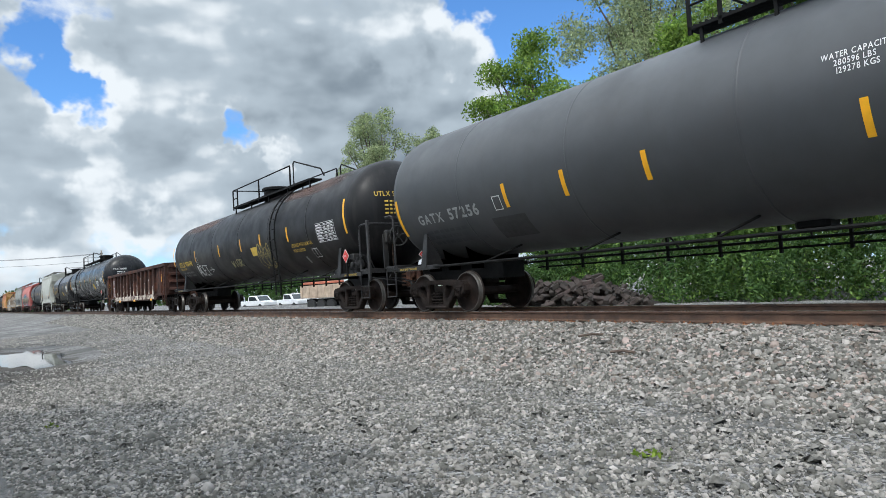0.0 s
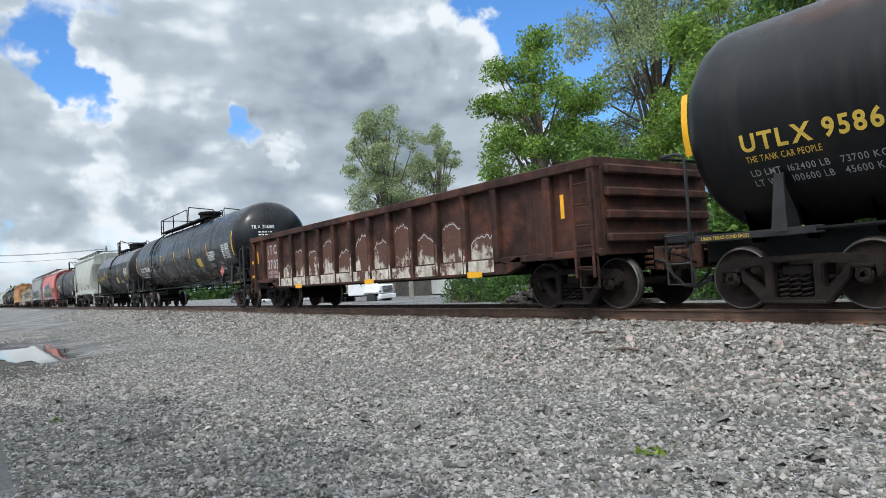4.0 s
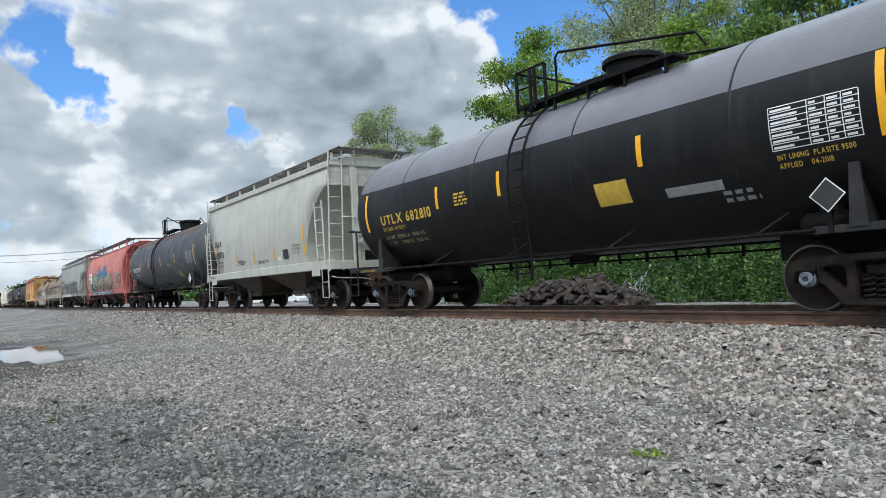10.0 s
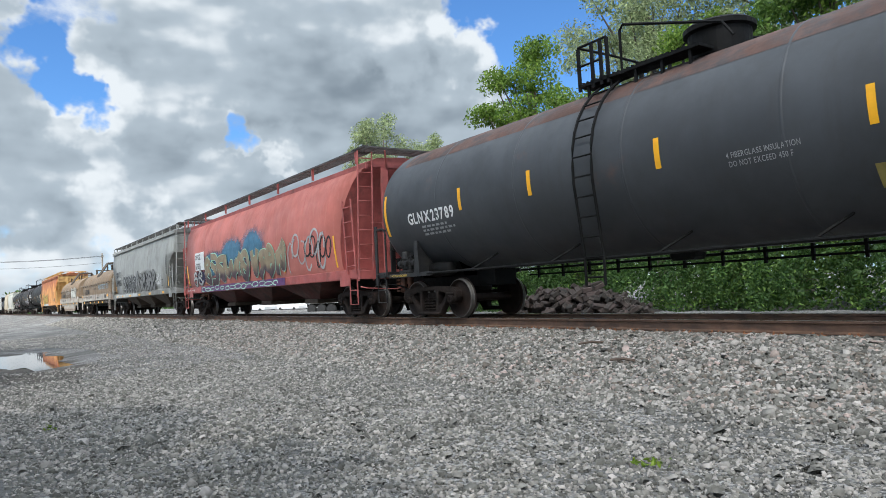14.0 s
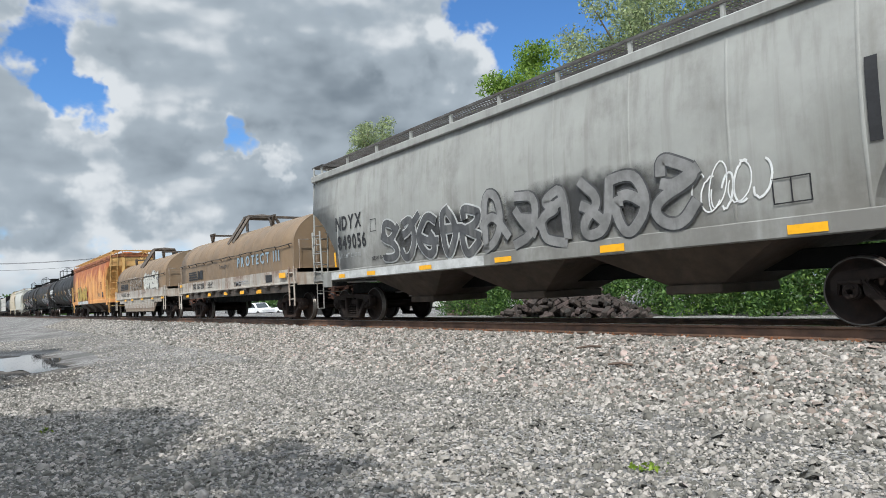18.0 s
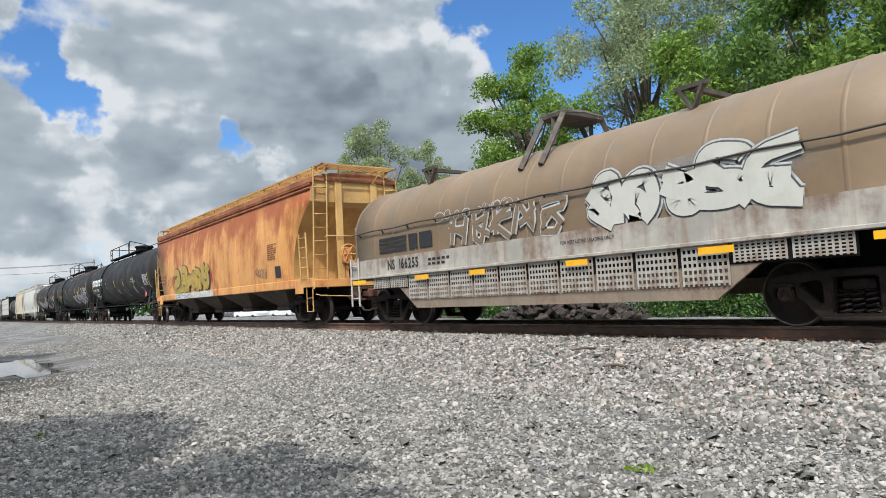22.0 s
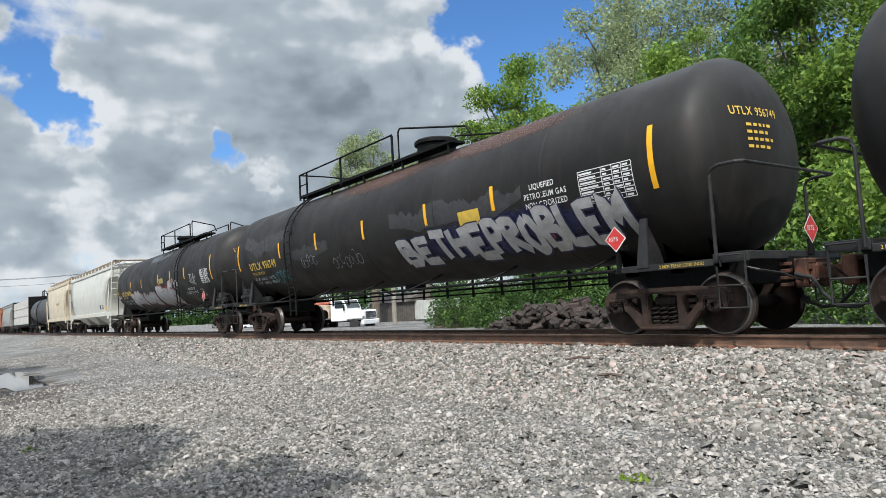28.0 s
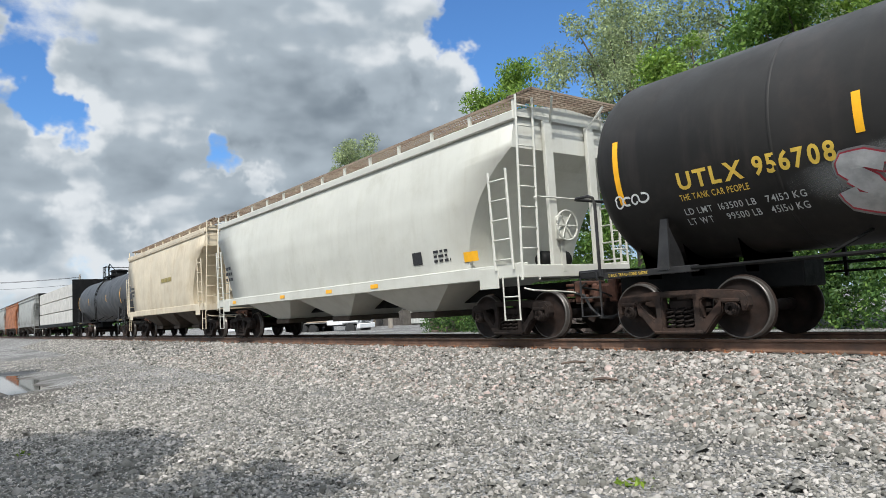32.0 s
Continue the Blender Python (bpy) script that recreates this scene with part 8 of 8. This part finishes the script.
def leaves(rs, pts, size, name, material, parent, flat=0.0, label=""):
    """Small folded leaves round the given places, as one crown mesh."""
    n = len(pts)
    u = rs.normal(size=(n, 3))
    u /= np.linalg.norm(u, axis=1, keepdims=True)
    w = np.cross(u, rs.normal(size=(n, 3)))
    w /= np.linalg.norm(w, axis=1, keepdims=True)
    s = size * rs.uniform(0.6, 1.3, (n, 1))
    nrm = np.cross(u, w)
    a, b = u * s, w * s * 0.45
    v = np.stack([pts - a, pts - b + nrm * s * 0.15, pts + a, pts + b + nrm * s * 0.15], 1)
    f = np.arange(n * 4).reshape(n, 4)
    return part(name, grid_mesh(name, v.reshape(-1, 3), f), material, parent, label)


def tree(x, y, z, h, rad, base, material, seed, label, n=9000, size=0.22, clumps=46, lean=0.0, squash=1.0, bare=0.25, name="tree", bark="bark"):
    """A tree: tapered trunk and limbs, and a crown of leaf clumps with gaps. rad: radius of the crown, base: height where it begins."""
    rs = np.random.RandomState(seed)
    t = thing(name, label, "tree", (x, y, z), group="trees beyond the track" if y > 0 else "trees behind the lot")
    cen, cr = [], []
    for i in range(clumps):
        while True:
            p = rs.uniform(-1, 1, 3)
            if p @ p <= 1 and (p @ p > 0.12):
                break
        k = 0.55 + 0.45 * math.cos(max(0, p[2]) * 1.3)
        c = np.array([p[0] * rad * k + lean * (p[2] + 1), p[1] * rad * k * squash, base + (h - base) * (p[2] * 0.5 + 0.46)])
        cen.append(c)
        cr.append(rad * rs.uniform(0.14, 0.30) * (50 / clumps) ** 0.3)
    bm = B()
    tip = Vector((lean, 0, h * 0.8))
    rows = [(Vector((0, 0, -0.3)), h * 0.022), (Vector((lean * 0.2, 0.1, h * 0.3)), h * 0.016), (Vector((lean * 0.6, 0, h * 0.6)), h * 0.009), (tip, h * 0.003)]

    def limb(rows, nseg=7):
        rings = []
        for p, r in rows:
            rings.append([bm.verts.new(p + Vector((r * math.cos(a), r * math.sin(a), 0))) for a in (2 * math.pi * j / nseg for j in range(nseg))])
        for A, C in zip(rings, rings[1:]):
            for j in range(nseg):
                bm.faces.new((A[j], A[(j + 1) % nseg], C[(j + 1) % nseg], C[j]))
    limb(rows, 9)
    for c in cen[::2]:
        f = rs.uniform(0.25, 0.75)
        st = rows[0][0].lerp(tip, f)
        st = Vector((lean * f, 0, h * 0.8 * f))
        e = Vector(c)
        limb([(st, h * 0.006), (st.lerp(e, 0.5) + Vector((0, 0, 0.05 * h)), h * 0.004), (e, h * 0.0015)], 5)
    part("trunk", bm, M[bark], t, "rough bark trunk and limbs")
    wts = np.array(cr) ** 2
    wts /= wts.sum()
    which = rs.choice(clumps, n, p=wts)
    d = rs.normal(size=(n, 3))
    d /= np.linalg.norm(d, axis=1, keepdims=True)
    pts = np.array(cen)[which] + d * (np.array(cr)[which] * rs.uniform(0.35, 1.1, n))[:, None] * np.array([1.15, 1.15, 0.8])
    leaves(rs, pts, size, "crown", material, t)
    return t


def build_background():
    # a tall wood behind the hedge
    tree(-28.7, 17.8, -1.0, 16.8, 4.0, 4.0, LEAF_BRIGHT, 11, "broad green walnut tree beyond the track", 29750, 0.116, 90)
    tree(-25.0, 16.5, -1.0, 9.5, 4.0, 1.2, LEAF_MID, 12, "dense green tree beyond the track", 24500, 0.116, 70)
    tree(-29.0, 29.5, -1.3, 26.0, 6.5, 6.0, LEAF_PALE, 13, "tall grey-green tree with dark limbs beyond the track", 45500, 0.129, 110)
    tree(-19.6, 22.5, -1.3, 16.5, 4.6, 2.5, LEAF_BRIGHT, 14, "bright green tree with a full crown beyond the track", 33250, 0.129, 70)
    tree(-13.6, 22.0, -1.3, 19.5, 5.0, 2.5, LEAF_MID, 15, "tall green tree beyond the track", 33250, 0.129, 70)
    tree(-20.5, 31.5, -1.3, 25.0, 7.0, 4.0, LEAF_PALE, 16, "tall grey-green tree beyond the track", 38500, 0.143, 90)
    tree(-8.5, 20.5, -1.3, 19.0, 5.5, 2.0, LEAF_BRIGHT, 17, "leafy bright green tree beyond the track", 29750, 0.136, 64)
    tree(-3.0, 22.0, -1.3, 18.0, 6.0, 2.0, LEAF_MID, 18, "leafy green tree beyond the track", 12250, 0.190, 45)
    tree(-15.5, 19.0, -1.3, 8.0, 4.5, 0.6, LEAF_MID, 19, "low green tree over the thicket", 12250, 0.150, 40)
    tree(-8.5, 17.5, -1.3, 7.5, 4.5, 0.6, LEAF_BRIGHT, 20, "low bright green tree over the thicket", 12250, 0.150, 40)
    # lone far trees
    tree(-64.1, 28.2, -1.4, 22.5, 5.0, 8.0, LEAF_PALE, 21, "narrow grey-green tree far beyond the track", 29750, 0.129, 90)
    tree(-60.6, 32.7, -1.4, 19.5, 2.6, 12.0, LEAF_PALE, 22, "thin half-bare tree far beyond the track", 6300, 0.136, 34)
    # behind the lot: its crown shades the gravel
    tree(-0.6, -14.6, -0.8, 9.5, 3.2, 3.6, LEAF_MID, 31, "leafy tree behind the lot that shades the gravel", 11000, 0.2, 46)
    tree(-4.3, -15.2, -0.8, 9.6, 3.4, 3.6, LEAF_MID, 32, "leafy tree behind the lot that shades the gravel", 11000, 0.2, 46)
    tree(-15.2, -14.7, -0.8, 8.6, 2.4, 4.0, LEAF_MID, 33, "leafy tree behind the lot by the puddle", 4500, 0.27, 26)
    tree(-26.4, -13.0, -0.8, 8.2, 2.3, 4.0, LEAF_MID, 34, "leafy tree behind the lot beyond the puddle", 4500, 0.27, 26)


def hedge(x0, x1, y, h, seed, n, material, name, label, deep=2.0):
    """A thicket: leaves over an uneven bank."""
    rs = np.random.RandomState(seed)
    x = rs.uniform(x0, x1, n)
    top = h * (0.8 + 0.22 * np.sin(x * 0.9 + seed) + 0.15 * np.sin(x * 2.3 + 1.7) + 0.1 * np.sin(x * 5.1))
    f = rs.uniform(0, 1, n) ** 0.8
    z = ground_z(x, np.full(n, y)) + top * f
    yy = y + deep * (f ** 2 * 0.8 + rs.uniform(-0.25, 0.6, n)) + 0.5 * np.sin(x * 1.7) + 0.3 * np.sin(x * 4.1 + z * 2)
    t = leaves(rs, np.stack([x, yy, z], -1), 0.085, name, material, None)
    tagged(t, label, "hedge", kind="stuff")
    return t


build_background()
hedge(-32, 6, 12.5, 3.2, 4, 56000, LEAF_DARK, "hedge", "dense dark green thicket behind the ballast")
hedge(-30, 6, 12.3, 2.3, 7, 9000, LEAF_MID, "hedge", "brighter green shrubs along the thicket's foot")

# the cloud that covers the sun: a soft-edged sheet high behind the camera
CLOUD_AT = (147.0, -160.0, 250.0)


def build_cloud():
    bm = B()
    n = 14
    g = [[bm.verts.new((-330 + 1060 * i / n, -650 + 785 * j / n, 6 * math.sin(i) * math.cos(j * 1.3))) for j in range(n + 1)] for i in range(n + 1)]
    for i in range(n):
        for j in range(n):
            bm.faces.new((g[i][j], g[i + 1][j], g[i + 1][j + 1], g[i][j + 1]))
    m = bpy.data.materials.new("thick_cloud")
    m.use_nodes = True
    nt = m.node_tree
    nt.nodes.clear()
    N, L = nt.nodes.new, nt.links.new
    at = N("ShaderNodeTexCoord").outputs["Object"]
    nz = N("ShaderNodeTexNoise")
    nz.inputs["Scale"].default_value, nz.inputs["Detail"].default_value = 0.02, 6
    L(at, nz.inputs["Vector"])
    sep = N("ShaderNodeSeparateXYZ")
    L(at, sep.inputs[0])

    def mm(op, a, b):
        q = N("ShaderNodeMath")
        q.operation = op
        for i, v in enumerate((a, b)):
            if isinstance(v, (int, float)):
                q.inputs[i].default_value = v
            else:
                L(v, q.inputs[i])
        return q.outputs[0]

    edge = mm("ADD", sep.outputs[0], mm("MULTIPLY", nz.outputs[0], 60.0))
    mr = N("ShaderNodeMapRange")
    mr.interpolation_type = "SMOOTHSTEP"
    L(edge, mr.inputs[0])
    mr.inputs[1].default_value, mr.inputs[2].default_value, mr.inputs[4].default_value = -110.0, -60.0, 0.70
    d, tr = N("ShaderNodeBsdfTranslucent"), N("ShaderNodeBsdfTransparent")
    d.inputs[0].default_value = (0.93, 0.94, 0.95, 1)
    mx = N("ShaderNodeMixShader")
    L(mr.outputs[0], mx.inputs[0])
    L(tr.outputs[0], mx.inputs[1])
    L(d.outputs[0], mx.inputs[2])
    L(mx.outputs[0], N("ShaderNodeOutputMaterial").inputs[0])
    c = part("cloud", bm, m)
    c.location = CLOUD_AT
    return tagged(c, "soft grey cloud drifting across the sun", "cloud", kind="structure")


cloud_cover = build_cloud()


# ---- beyond the track: ties, truck, shed, poles; on the lot: weed, sticks ----
def tie_pile():
    """A heap of old ties: short dark beams thrown over each other."""
    rs = random.Random(12)
    pile = thing("tie_heap", "heap of old dark wooden railway ties", "wood pile", (-20.0, 11.3, -0.62))
    kinds = []
    for k, (lx, ly, lz) in enumerate(((0.30, 0.11, 0.09), (0.20, 0.12, 0.10), (0.42, 0.10, 0.085))):
        me = shared("old_tie_%d" % k, lambda: (box(B(), -lx, lx, -ly, ly, -lz, lz, 0.02), False))
        me.materials.append(M["old_tie"])
        kinds.append(me)
    for i in range(300):
        t = rs.uniform(-1, 1)
        hmax = 1.2 * (1 - abs(t) ** 1.8) * (0.85 + 0.15 * math.sin(t * 9)) + 0.12
        z = hmax * rs.uniform(0.02, 1.0) ** 0.8
        o = part("tie", kinds[i % 3], None, pile)
        o.matrix_basis = pose(t * 3.8, -1.15 * (1 - z / 1.6) + rs.uniform(-0.3, 0.5), z, rs.uniform(-40, 40), rs.uniform(-40, 40), rs.uniform(0, 180))
    mound = B()
    rows = []
    for i in range(25):
        t = -1 + 2 * i / 24
        hm = 0.95 * max(0, 1 - abs(t) ** 1.8)
        rows.append([mound.verts.new((t * 3.8, y, hm * f - 0.05)) for y, f in ((-1.0, 0), (-0.4, 0.75), (0, 1), (0.6, 0.75), (1.2, 0))])
    for A, C in zip(rows, rows[1:]):
        for j in range(4):
            mound.faces.new((A[j], A[j + 1], C[j + 1], C[j]))
    part("heap_core", mound, M["old_tie"], pile, "packed dark wood rubble")
    neat = thing("tie_stack", "neat stack of brown wooden railway ties", "wood pile", (-33.2, 15.6, -1.0))
    me = shared("stack_tie", lambda: (box(B(), -1.3, 1.3, -0.11, 0.11, -0.09, 0.09, 0.012), False))
    if not me.materials:
        me.materials.append(M["tie"])
    for k in range(8):
        for j in range(7):
            o = part("tie", me, None, neat)
            o.matrix_basis = pose(rs.uniform(-0.1, 0.1), (j - 3) * 0.27, 0.1 + 0.185 * k, 0, 0, rs.uniform(-2, 2))


tie_pile()


def wheel_at(parent, x, y, r, w=0.3, rim="chrome"):
    t = part("wheel", lathe(B(), [(-w / 2, r * 0.55), (-w / 2, r * 0.95), (-w * 0.4, r), (w * 0.4, r), (w / 2, r * 0.95), (w / 2, r * 0.55)], (x, y, r), 22), M["rubber"], parent, "black tyre")
    s = -1 if y < 0 else 1
    part("rim", lathe(B(), [(s * w * 0.3, 0.05), (s * w * 0.42, r * 0.3), (s * w * 0.3, r * 0.5), (s * w * 0.48, r * 0.57)], (x, y, r), 18), M[rim], t)


def dump_truck():
    """A white conventional cab with a dump body; it faces +x."""
    t = thing("dump_truck", "white dump truck with a faded tan and red body", "truck")
    bm = B()
    box(bm, 1.4, 3.3, -0.95, 0.95, 0.95, 1.75, 0.12)           # bonnet
    box(bm, 3.1, 3.42, -1.1, 1.1, 0.5, 0.92, 0.06)             # bumper
    box(bm, 1.5, 3.2, -1.18, -0.8, 0.95, 1.25, 0.1)
    box(bm, 1.5, 3.2, 0.8, 1.18, 0.95, 1.25, 0.1)
    part("bonnet", bm, M["trim_white"], t)
    bm = B()
    box(bm, -0.35, 1.5, -1.05, 1.05, 0.85, 1.95, 0.06)
    prof = [(-0.35, 1.9), (1.5, 1.9), (1.05, 2.72), (-0.3, 2.8)]
    f = [[bm.verts.new((x, y, z)) for x, z in prof] for y in (-1.0, 1.0)]
    bm.faces.new(f[0]), bm.faces.new(f[1])
    for i in range(4):
        bm.faces.new((f[0][i], f[0][(i + 1) % 4], f[1][(i + 1) % 4], f[1][i]))
    part("cab", bm, M["trim_white"], t)
    bm = B()
    vs = [bm.verts.new(v) for v in ((1.50, -0.9, 1.98), (1.50, 0.9, 1.98), (1.12, 0.88, 2.64), (1.12, -0.88, 2.64))]
    bm.faces.new(vs)
    part("windscreen", bm, M["glass"], t)
    for y in (-1.012, 1.012):
        bm = B()
        bm.faces.new([bm.verts.new(v) for v in ((0.15, y, 1.98), (1.25, y, 1.98), (0.98, y, 2.6), (0.15, y, 2.64))])
        part("side_window", bm, M["glass"], t)
        bm = B()
        box(bm, 1.3, 1.42, y * 1.2 - 0.06, y * 1.2 + 0.06, 1.75, 2.3, 0.03)
        part("mirror", bm, M["black"], t)
    bm = B()
    box(bm, 3.3, 3.36, -0.7, 0.7, 1.0, 1.62, 0.03)
    g = part("grille", bm, M["chrome"], t)
    for i in range(7):
        bm = box(B(), 3.355, 3.375, -0.66, 0.66, 1.06 + 0.08 * i, 1.10 + 0.08 * i)
        part("grille_bar", bm, M["black"], g)
    for y in (-0.92, 0.92):
        part("headlight", box(B(), 3.22, 3.3, y - 0.14, y + 0.14, 1.02, 1.25, 0.04), M["chrome"], t)
    bm = B()
    box(bm, -5.6, -0.45, -1.2, 1.2, 1.15, 2.35, 0.04)
    part("dump_body", bm, M["dump_tan"], t, "dusty tan dump body")
    bm = B()
    box(bm, -5.5, -0.5, -1.15, 1.15, 2.34, 2.62, 0.08)
    part("load", bm, M["dump_red"], t, "faded red upper boards")
    for i in range(6):
        for y in (-1.22, 1.22):
            part("body_rib", box(B(), -5.4 + 0.95 * i, -5.28 + 0.95 * i, y - 0.04, y + 0.04, 1.2, 2.3), M["dump_tan"], t)
    part("chassis", box(B(), -5.5, 3.0, -0.45, 0.45, 0.75, 1.05), M["black"], t)
    for x in (2.35, -1.9, -3.1, -4.3):
        for y in (-1.02, 1.02):
            wheel_at(t, x, y, 0.5)
    t.matrix_basis = pose(-53.7, 18.4, -1.12, 0, 0, 21)
    return t


dump_truck()


def pickup(x, y, turn, paint, label):
    t = thing("pickup_truck", label, "pickup truck")
    bm = B()
    prof = [(-2.7, 0.55), (2.7, 0.55), (2.75, 0.95), (1.5, 1.1), (0.75, 1.75), (-0.75, 1.8), (-0.95, 1.12), (-2.7, 1.12)]
    f = [[bm.verts.new((a, s, b)) for a, b in prof] for s in (-0.95, 0.95)]
    bm.faces.new(f[0]), bm.faces.new(f[1])
    for i in range(len(prof)):
        k = (i + 1) % len(prof)
        bm.faces.new((f[0][i], f[0][k], f[1][k], f[1][i]))
    bmesh.ops.bevel(bm, geom=bm.edges[:], offset=0.05, segments=2, affect="EDGES")
    part("body", bm, paint, t)
    for s in (-0.96, 0.96):
        bm = B()
        bm.faces.new([bm.verts.new((a, s, b)) for a, b in ((-0.7, 1.18), (1.2, 1.18), (0.7, 1.66), (-0.65, 1.7))])
        part("side_window", bm, M["glass"], t)
    bm = B()
    bm.faces.new([bm.verts.new(v) for v in ((1.48, -0.8, 1.15), (1.48, 0.8, 1.15), (0.83, 0.75, 1.72), (0.83, -0.75, 1.72))])
    part("windscreen", bm, M["glass"], t)
    for a in (-1.75, 1.75):
        for s in (-0.88, 0.88):
            wheel_at(t, a, s, 0.38, 0.24)
    t.matrix_basis = pose(x, y, -1.3, 0, 0, turn)


pickup(-83.5, 20.5, 12, M["trim_white"], "white pickup truck parked beyond the track")
pickup(-77.0, 22.5, 5, M["trim_white"], "white pickup truck parked on the far lot")
pickup(-95.0, 21.5, -8, M["chrome"], "silver pickup truck parked beyond the track")


def white_fence():
    fence = thing("rail_fence", "low white rail fence beyond the far lot", "fence", (-96.0, 26.0, -1.35))
    for z in (0.45, 0.85):
        part("fence_rail", box(B(), -13, 26, -0.03, 0.03, z, z + 0.12), M["trim_white"], fence)
    me = shared("fence_post", lambda: (box(B(), -0.07, 0.07, -0.07, 0.07, 0, 1.05), False))
    if not me.materials:
        me.materials.append(M["trim_white"])
    for i in range(16):
        part("post", me, None, fence).location = (-13 + 2.6 * i, 0, 0)


white_fence()


def sheds():
    s = thing("storage_trailer", "pale grey storage trailer beyond the far lot", "shed", (-59.5, 33.2, -1.35))
    part("box_body", box(B(), -2.6, 2.6, -1.2, 1.2, 0.5, 2.6, 0.04), M["shed"], s)
    for i in range(9):
        part("side_rib", box(B(), -2.5 + 0.62 * i, -2.44 + 0.62 * i, -1.23, -1.19, 0.55, 2.55), M["shed"], s)
    s = thing("old_shed", "dark weathered wooden shed beyond the track", "shed", (-66.0, 33.0, -1.4))
    part("wall", box(B(), -4.0, 4.0, -2.0, 2.0, 0, 2.7), M["shed_dark"], s)
    bm = B()
    r = [[bm.verts.new((x, y, z)) for y, z in ((-2.3, 2.6), (0, 3.7), (2.3, 2.6))] for x in (-4.3, 4.3)]
    for i in range(2):
        bm.faces.new((r[0][i], r[0][i + 1], r[1][i + 1], r[1][i]))
    bm.faces.new(r[0]), bm.faces.new(r[1])
    part("roof", bm, M["shed_dark"], s)
    for i in range(20):
        part("board", box(B(), -3.95 + 0.4 * i, -3.6 + 0.4 * i, -2.03, -2.0, 0.02, 2.62), M["shed_dark"], s)
    p = thing("utility_pole", "pale weathered wooden pole beyond the track", "pole", (-51.5, 22.6, -1.3))
    part("shaft", lathe(B(), [(0, 0.22), (7.5, 0.16)], (0, 0, 0), 12, "z"), M["pole"], p)


sheds()


def pole_line():
    tops = [(-121.5, 8.5), (-133.5, -8.5), (-145, -26)]
    for x, y in tops:
        p = thing("utility_pole", "wooden utility pole with a crossarm by the track", "pole", (x, y, -1.2), group="utility poles")
        part("shaft", lathe(B(), [(0, 0.17), (10.6, 0.11)], (0, 0, 0), 10, "z"), M["pole"], p)
        part("crossarm", box(B(), -0.9, 0.9, -0.06, 0.06, 9.9, 10.02), M["pole"], p)
        for k in (-0.8, 0, 0.8):
            part("insulator", lathe(B(), [(10.02, 0.05), (10.12, 0.06), (10.2, 0.03)], (k, 0, 0), 8, "z"), M["black"], p)
    for k, dz in ((-0.8, 0.0), (0.8, 0.0), (0.1, -1.1)):
        for (x0, y0), (x1, y1) in zip(tops, tops[1:]):
            pts = []
            for i in range(13):
                t = i / 12
                pts.append((x0 + (x1 - x0) * t + k, y0 + (y1 - y0) * t, 8.95 + dz - 0.5 * 4 * t * (1 - t) * 0.5))
            c = part("cable", pipe(B(), pts, 0.022, 4), M["black"])
            tagged(c, "thin black overhead cable between utility poles", "cable", "overhead cables")
    # a line of far woods along the horizon
    rs = np.random.RandomState(41)
    n = 16000
    a = rs.uniform(0, 1, n)
    x = -330 + 250 * a
    y = 95 - 150 * (1 - a) ** 1.5 + rs.uniform(0, 12, n)
    top = 7 + 3.0 * np.sin(a * 21) + 2.0 * np.sin(a * 47 + 1) + 1.2 * np.sin(a * 97)
    z = -1.3 + top * rs.uniform(0, 1, n) ** 0.7
    t = leaves(rs, np.stack([x, y, z], -1), 0.85, "far_woods", LEAF_DARK, None)
    tagged(t, "low dark green woods along the horizon", "trees", kind="stuff")


pole_line()


def lot_details():
    rs = np.random.RandomState(17)
    for (x, y), n, sp in (((-3.45, -5.85), 30, 0.06), ((-9.9, -9.3), 14, 0.06)):
        pts = np.stack([x + rs.normal(0, sp * 1.3, n), y + rs.normal(0, sp * 0.8, n), np.full(n, ground_z(0, y)) + rs.uniform(0.01, 0.06, n)], -1)
        t = leaves(rs, pts, 0.032, "weed", WEED, None)
        tagged(t, "small bright yellow-green weed among the gravel", "weed")
    for x, y, ln, turn in ((-5.98, -3.05, 0.34, 20), (-7.0, -2.5, 0.42, 65)):
        s = part("stick", pipe(B(), [(-ln / 2, 0, 0), (0, 0.02, 0.015), (ln / 2, -0.01, 0)], 0.018, 6), M["tie"])
        s.matrix_basis = pose(x, y, float(ground_z(0, y)) + 0.05, 8, 0, turn)
        tagged(s, "dark weathered stick lying on the ballast", "stick")


WEED = leaf_mat("yellow_green_weed_leaves", (0.17, 0.26, 0.03), 0.2)
lot_details()


# ---- motion of the train ----
def motions():
    for car, x, rows in TRAIN:
        walk(car, [(t, pose(x + s, 0, RAIL_Z)) for t, s in RUN])
    run_t, run_s = [r[0] for r in RUN], [r[1] for r in RUN]
    # rolling wheels: a row for every 80 degrees of turn
    s0, s1 = run_s[0], run_s[-1]
    step = radians(80) * WHEEL_R
    marks = np.append(np.arange(s0, s1, step), s1)
    when = np.interp(marks, run_s, run_t)
    for ws, local in WHEELSETS:
        seen, rows = -1, []
        for s, t in zip(marks, when):
            if frame(t) > seen:
                seen = frame(t)
                rows.append((t, Matrix.Translation(local) @ Matrix.Rotation((s - s0) / WHEEL_R, 4, "Y")))
        walk(ws, rows)
    # the cloud that covers the sun at first drifts off
    walk(cloud_cover, [(t, pose(CLOUD_AT[0] + v, CLOUD_AT[1], CLOUD_AT[2])) for t, v in ((0, -520), (6, -270), (12, -5), (14.5, 85), (16.5, 165), (24, 480), (32, 740))])


motions()
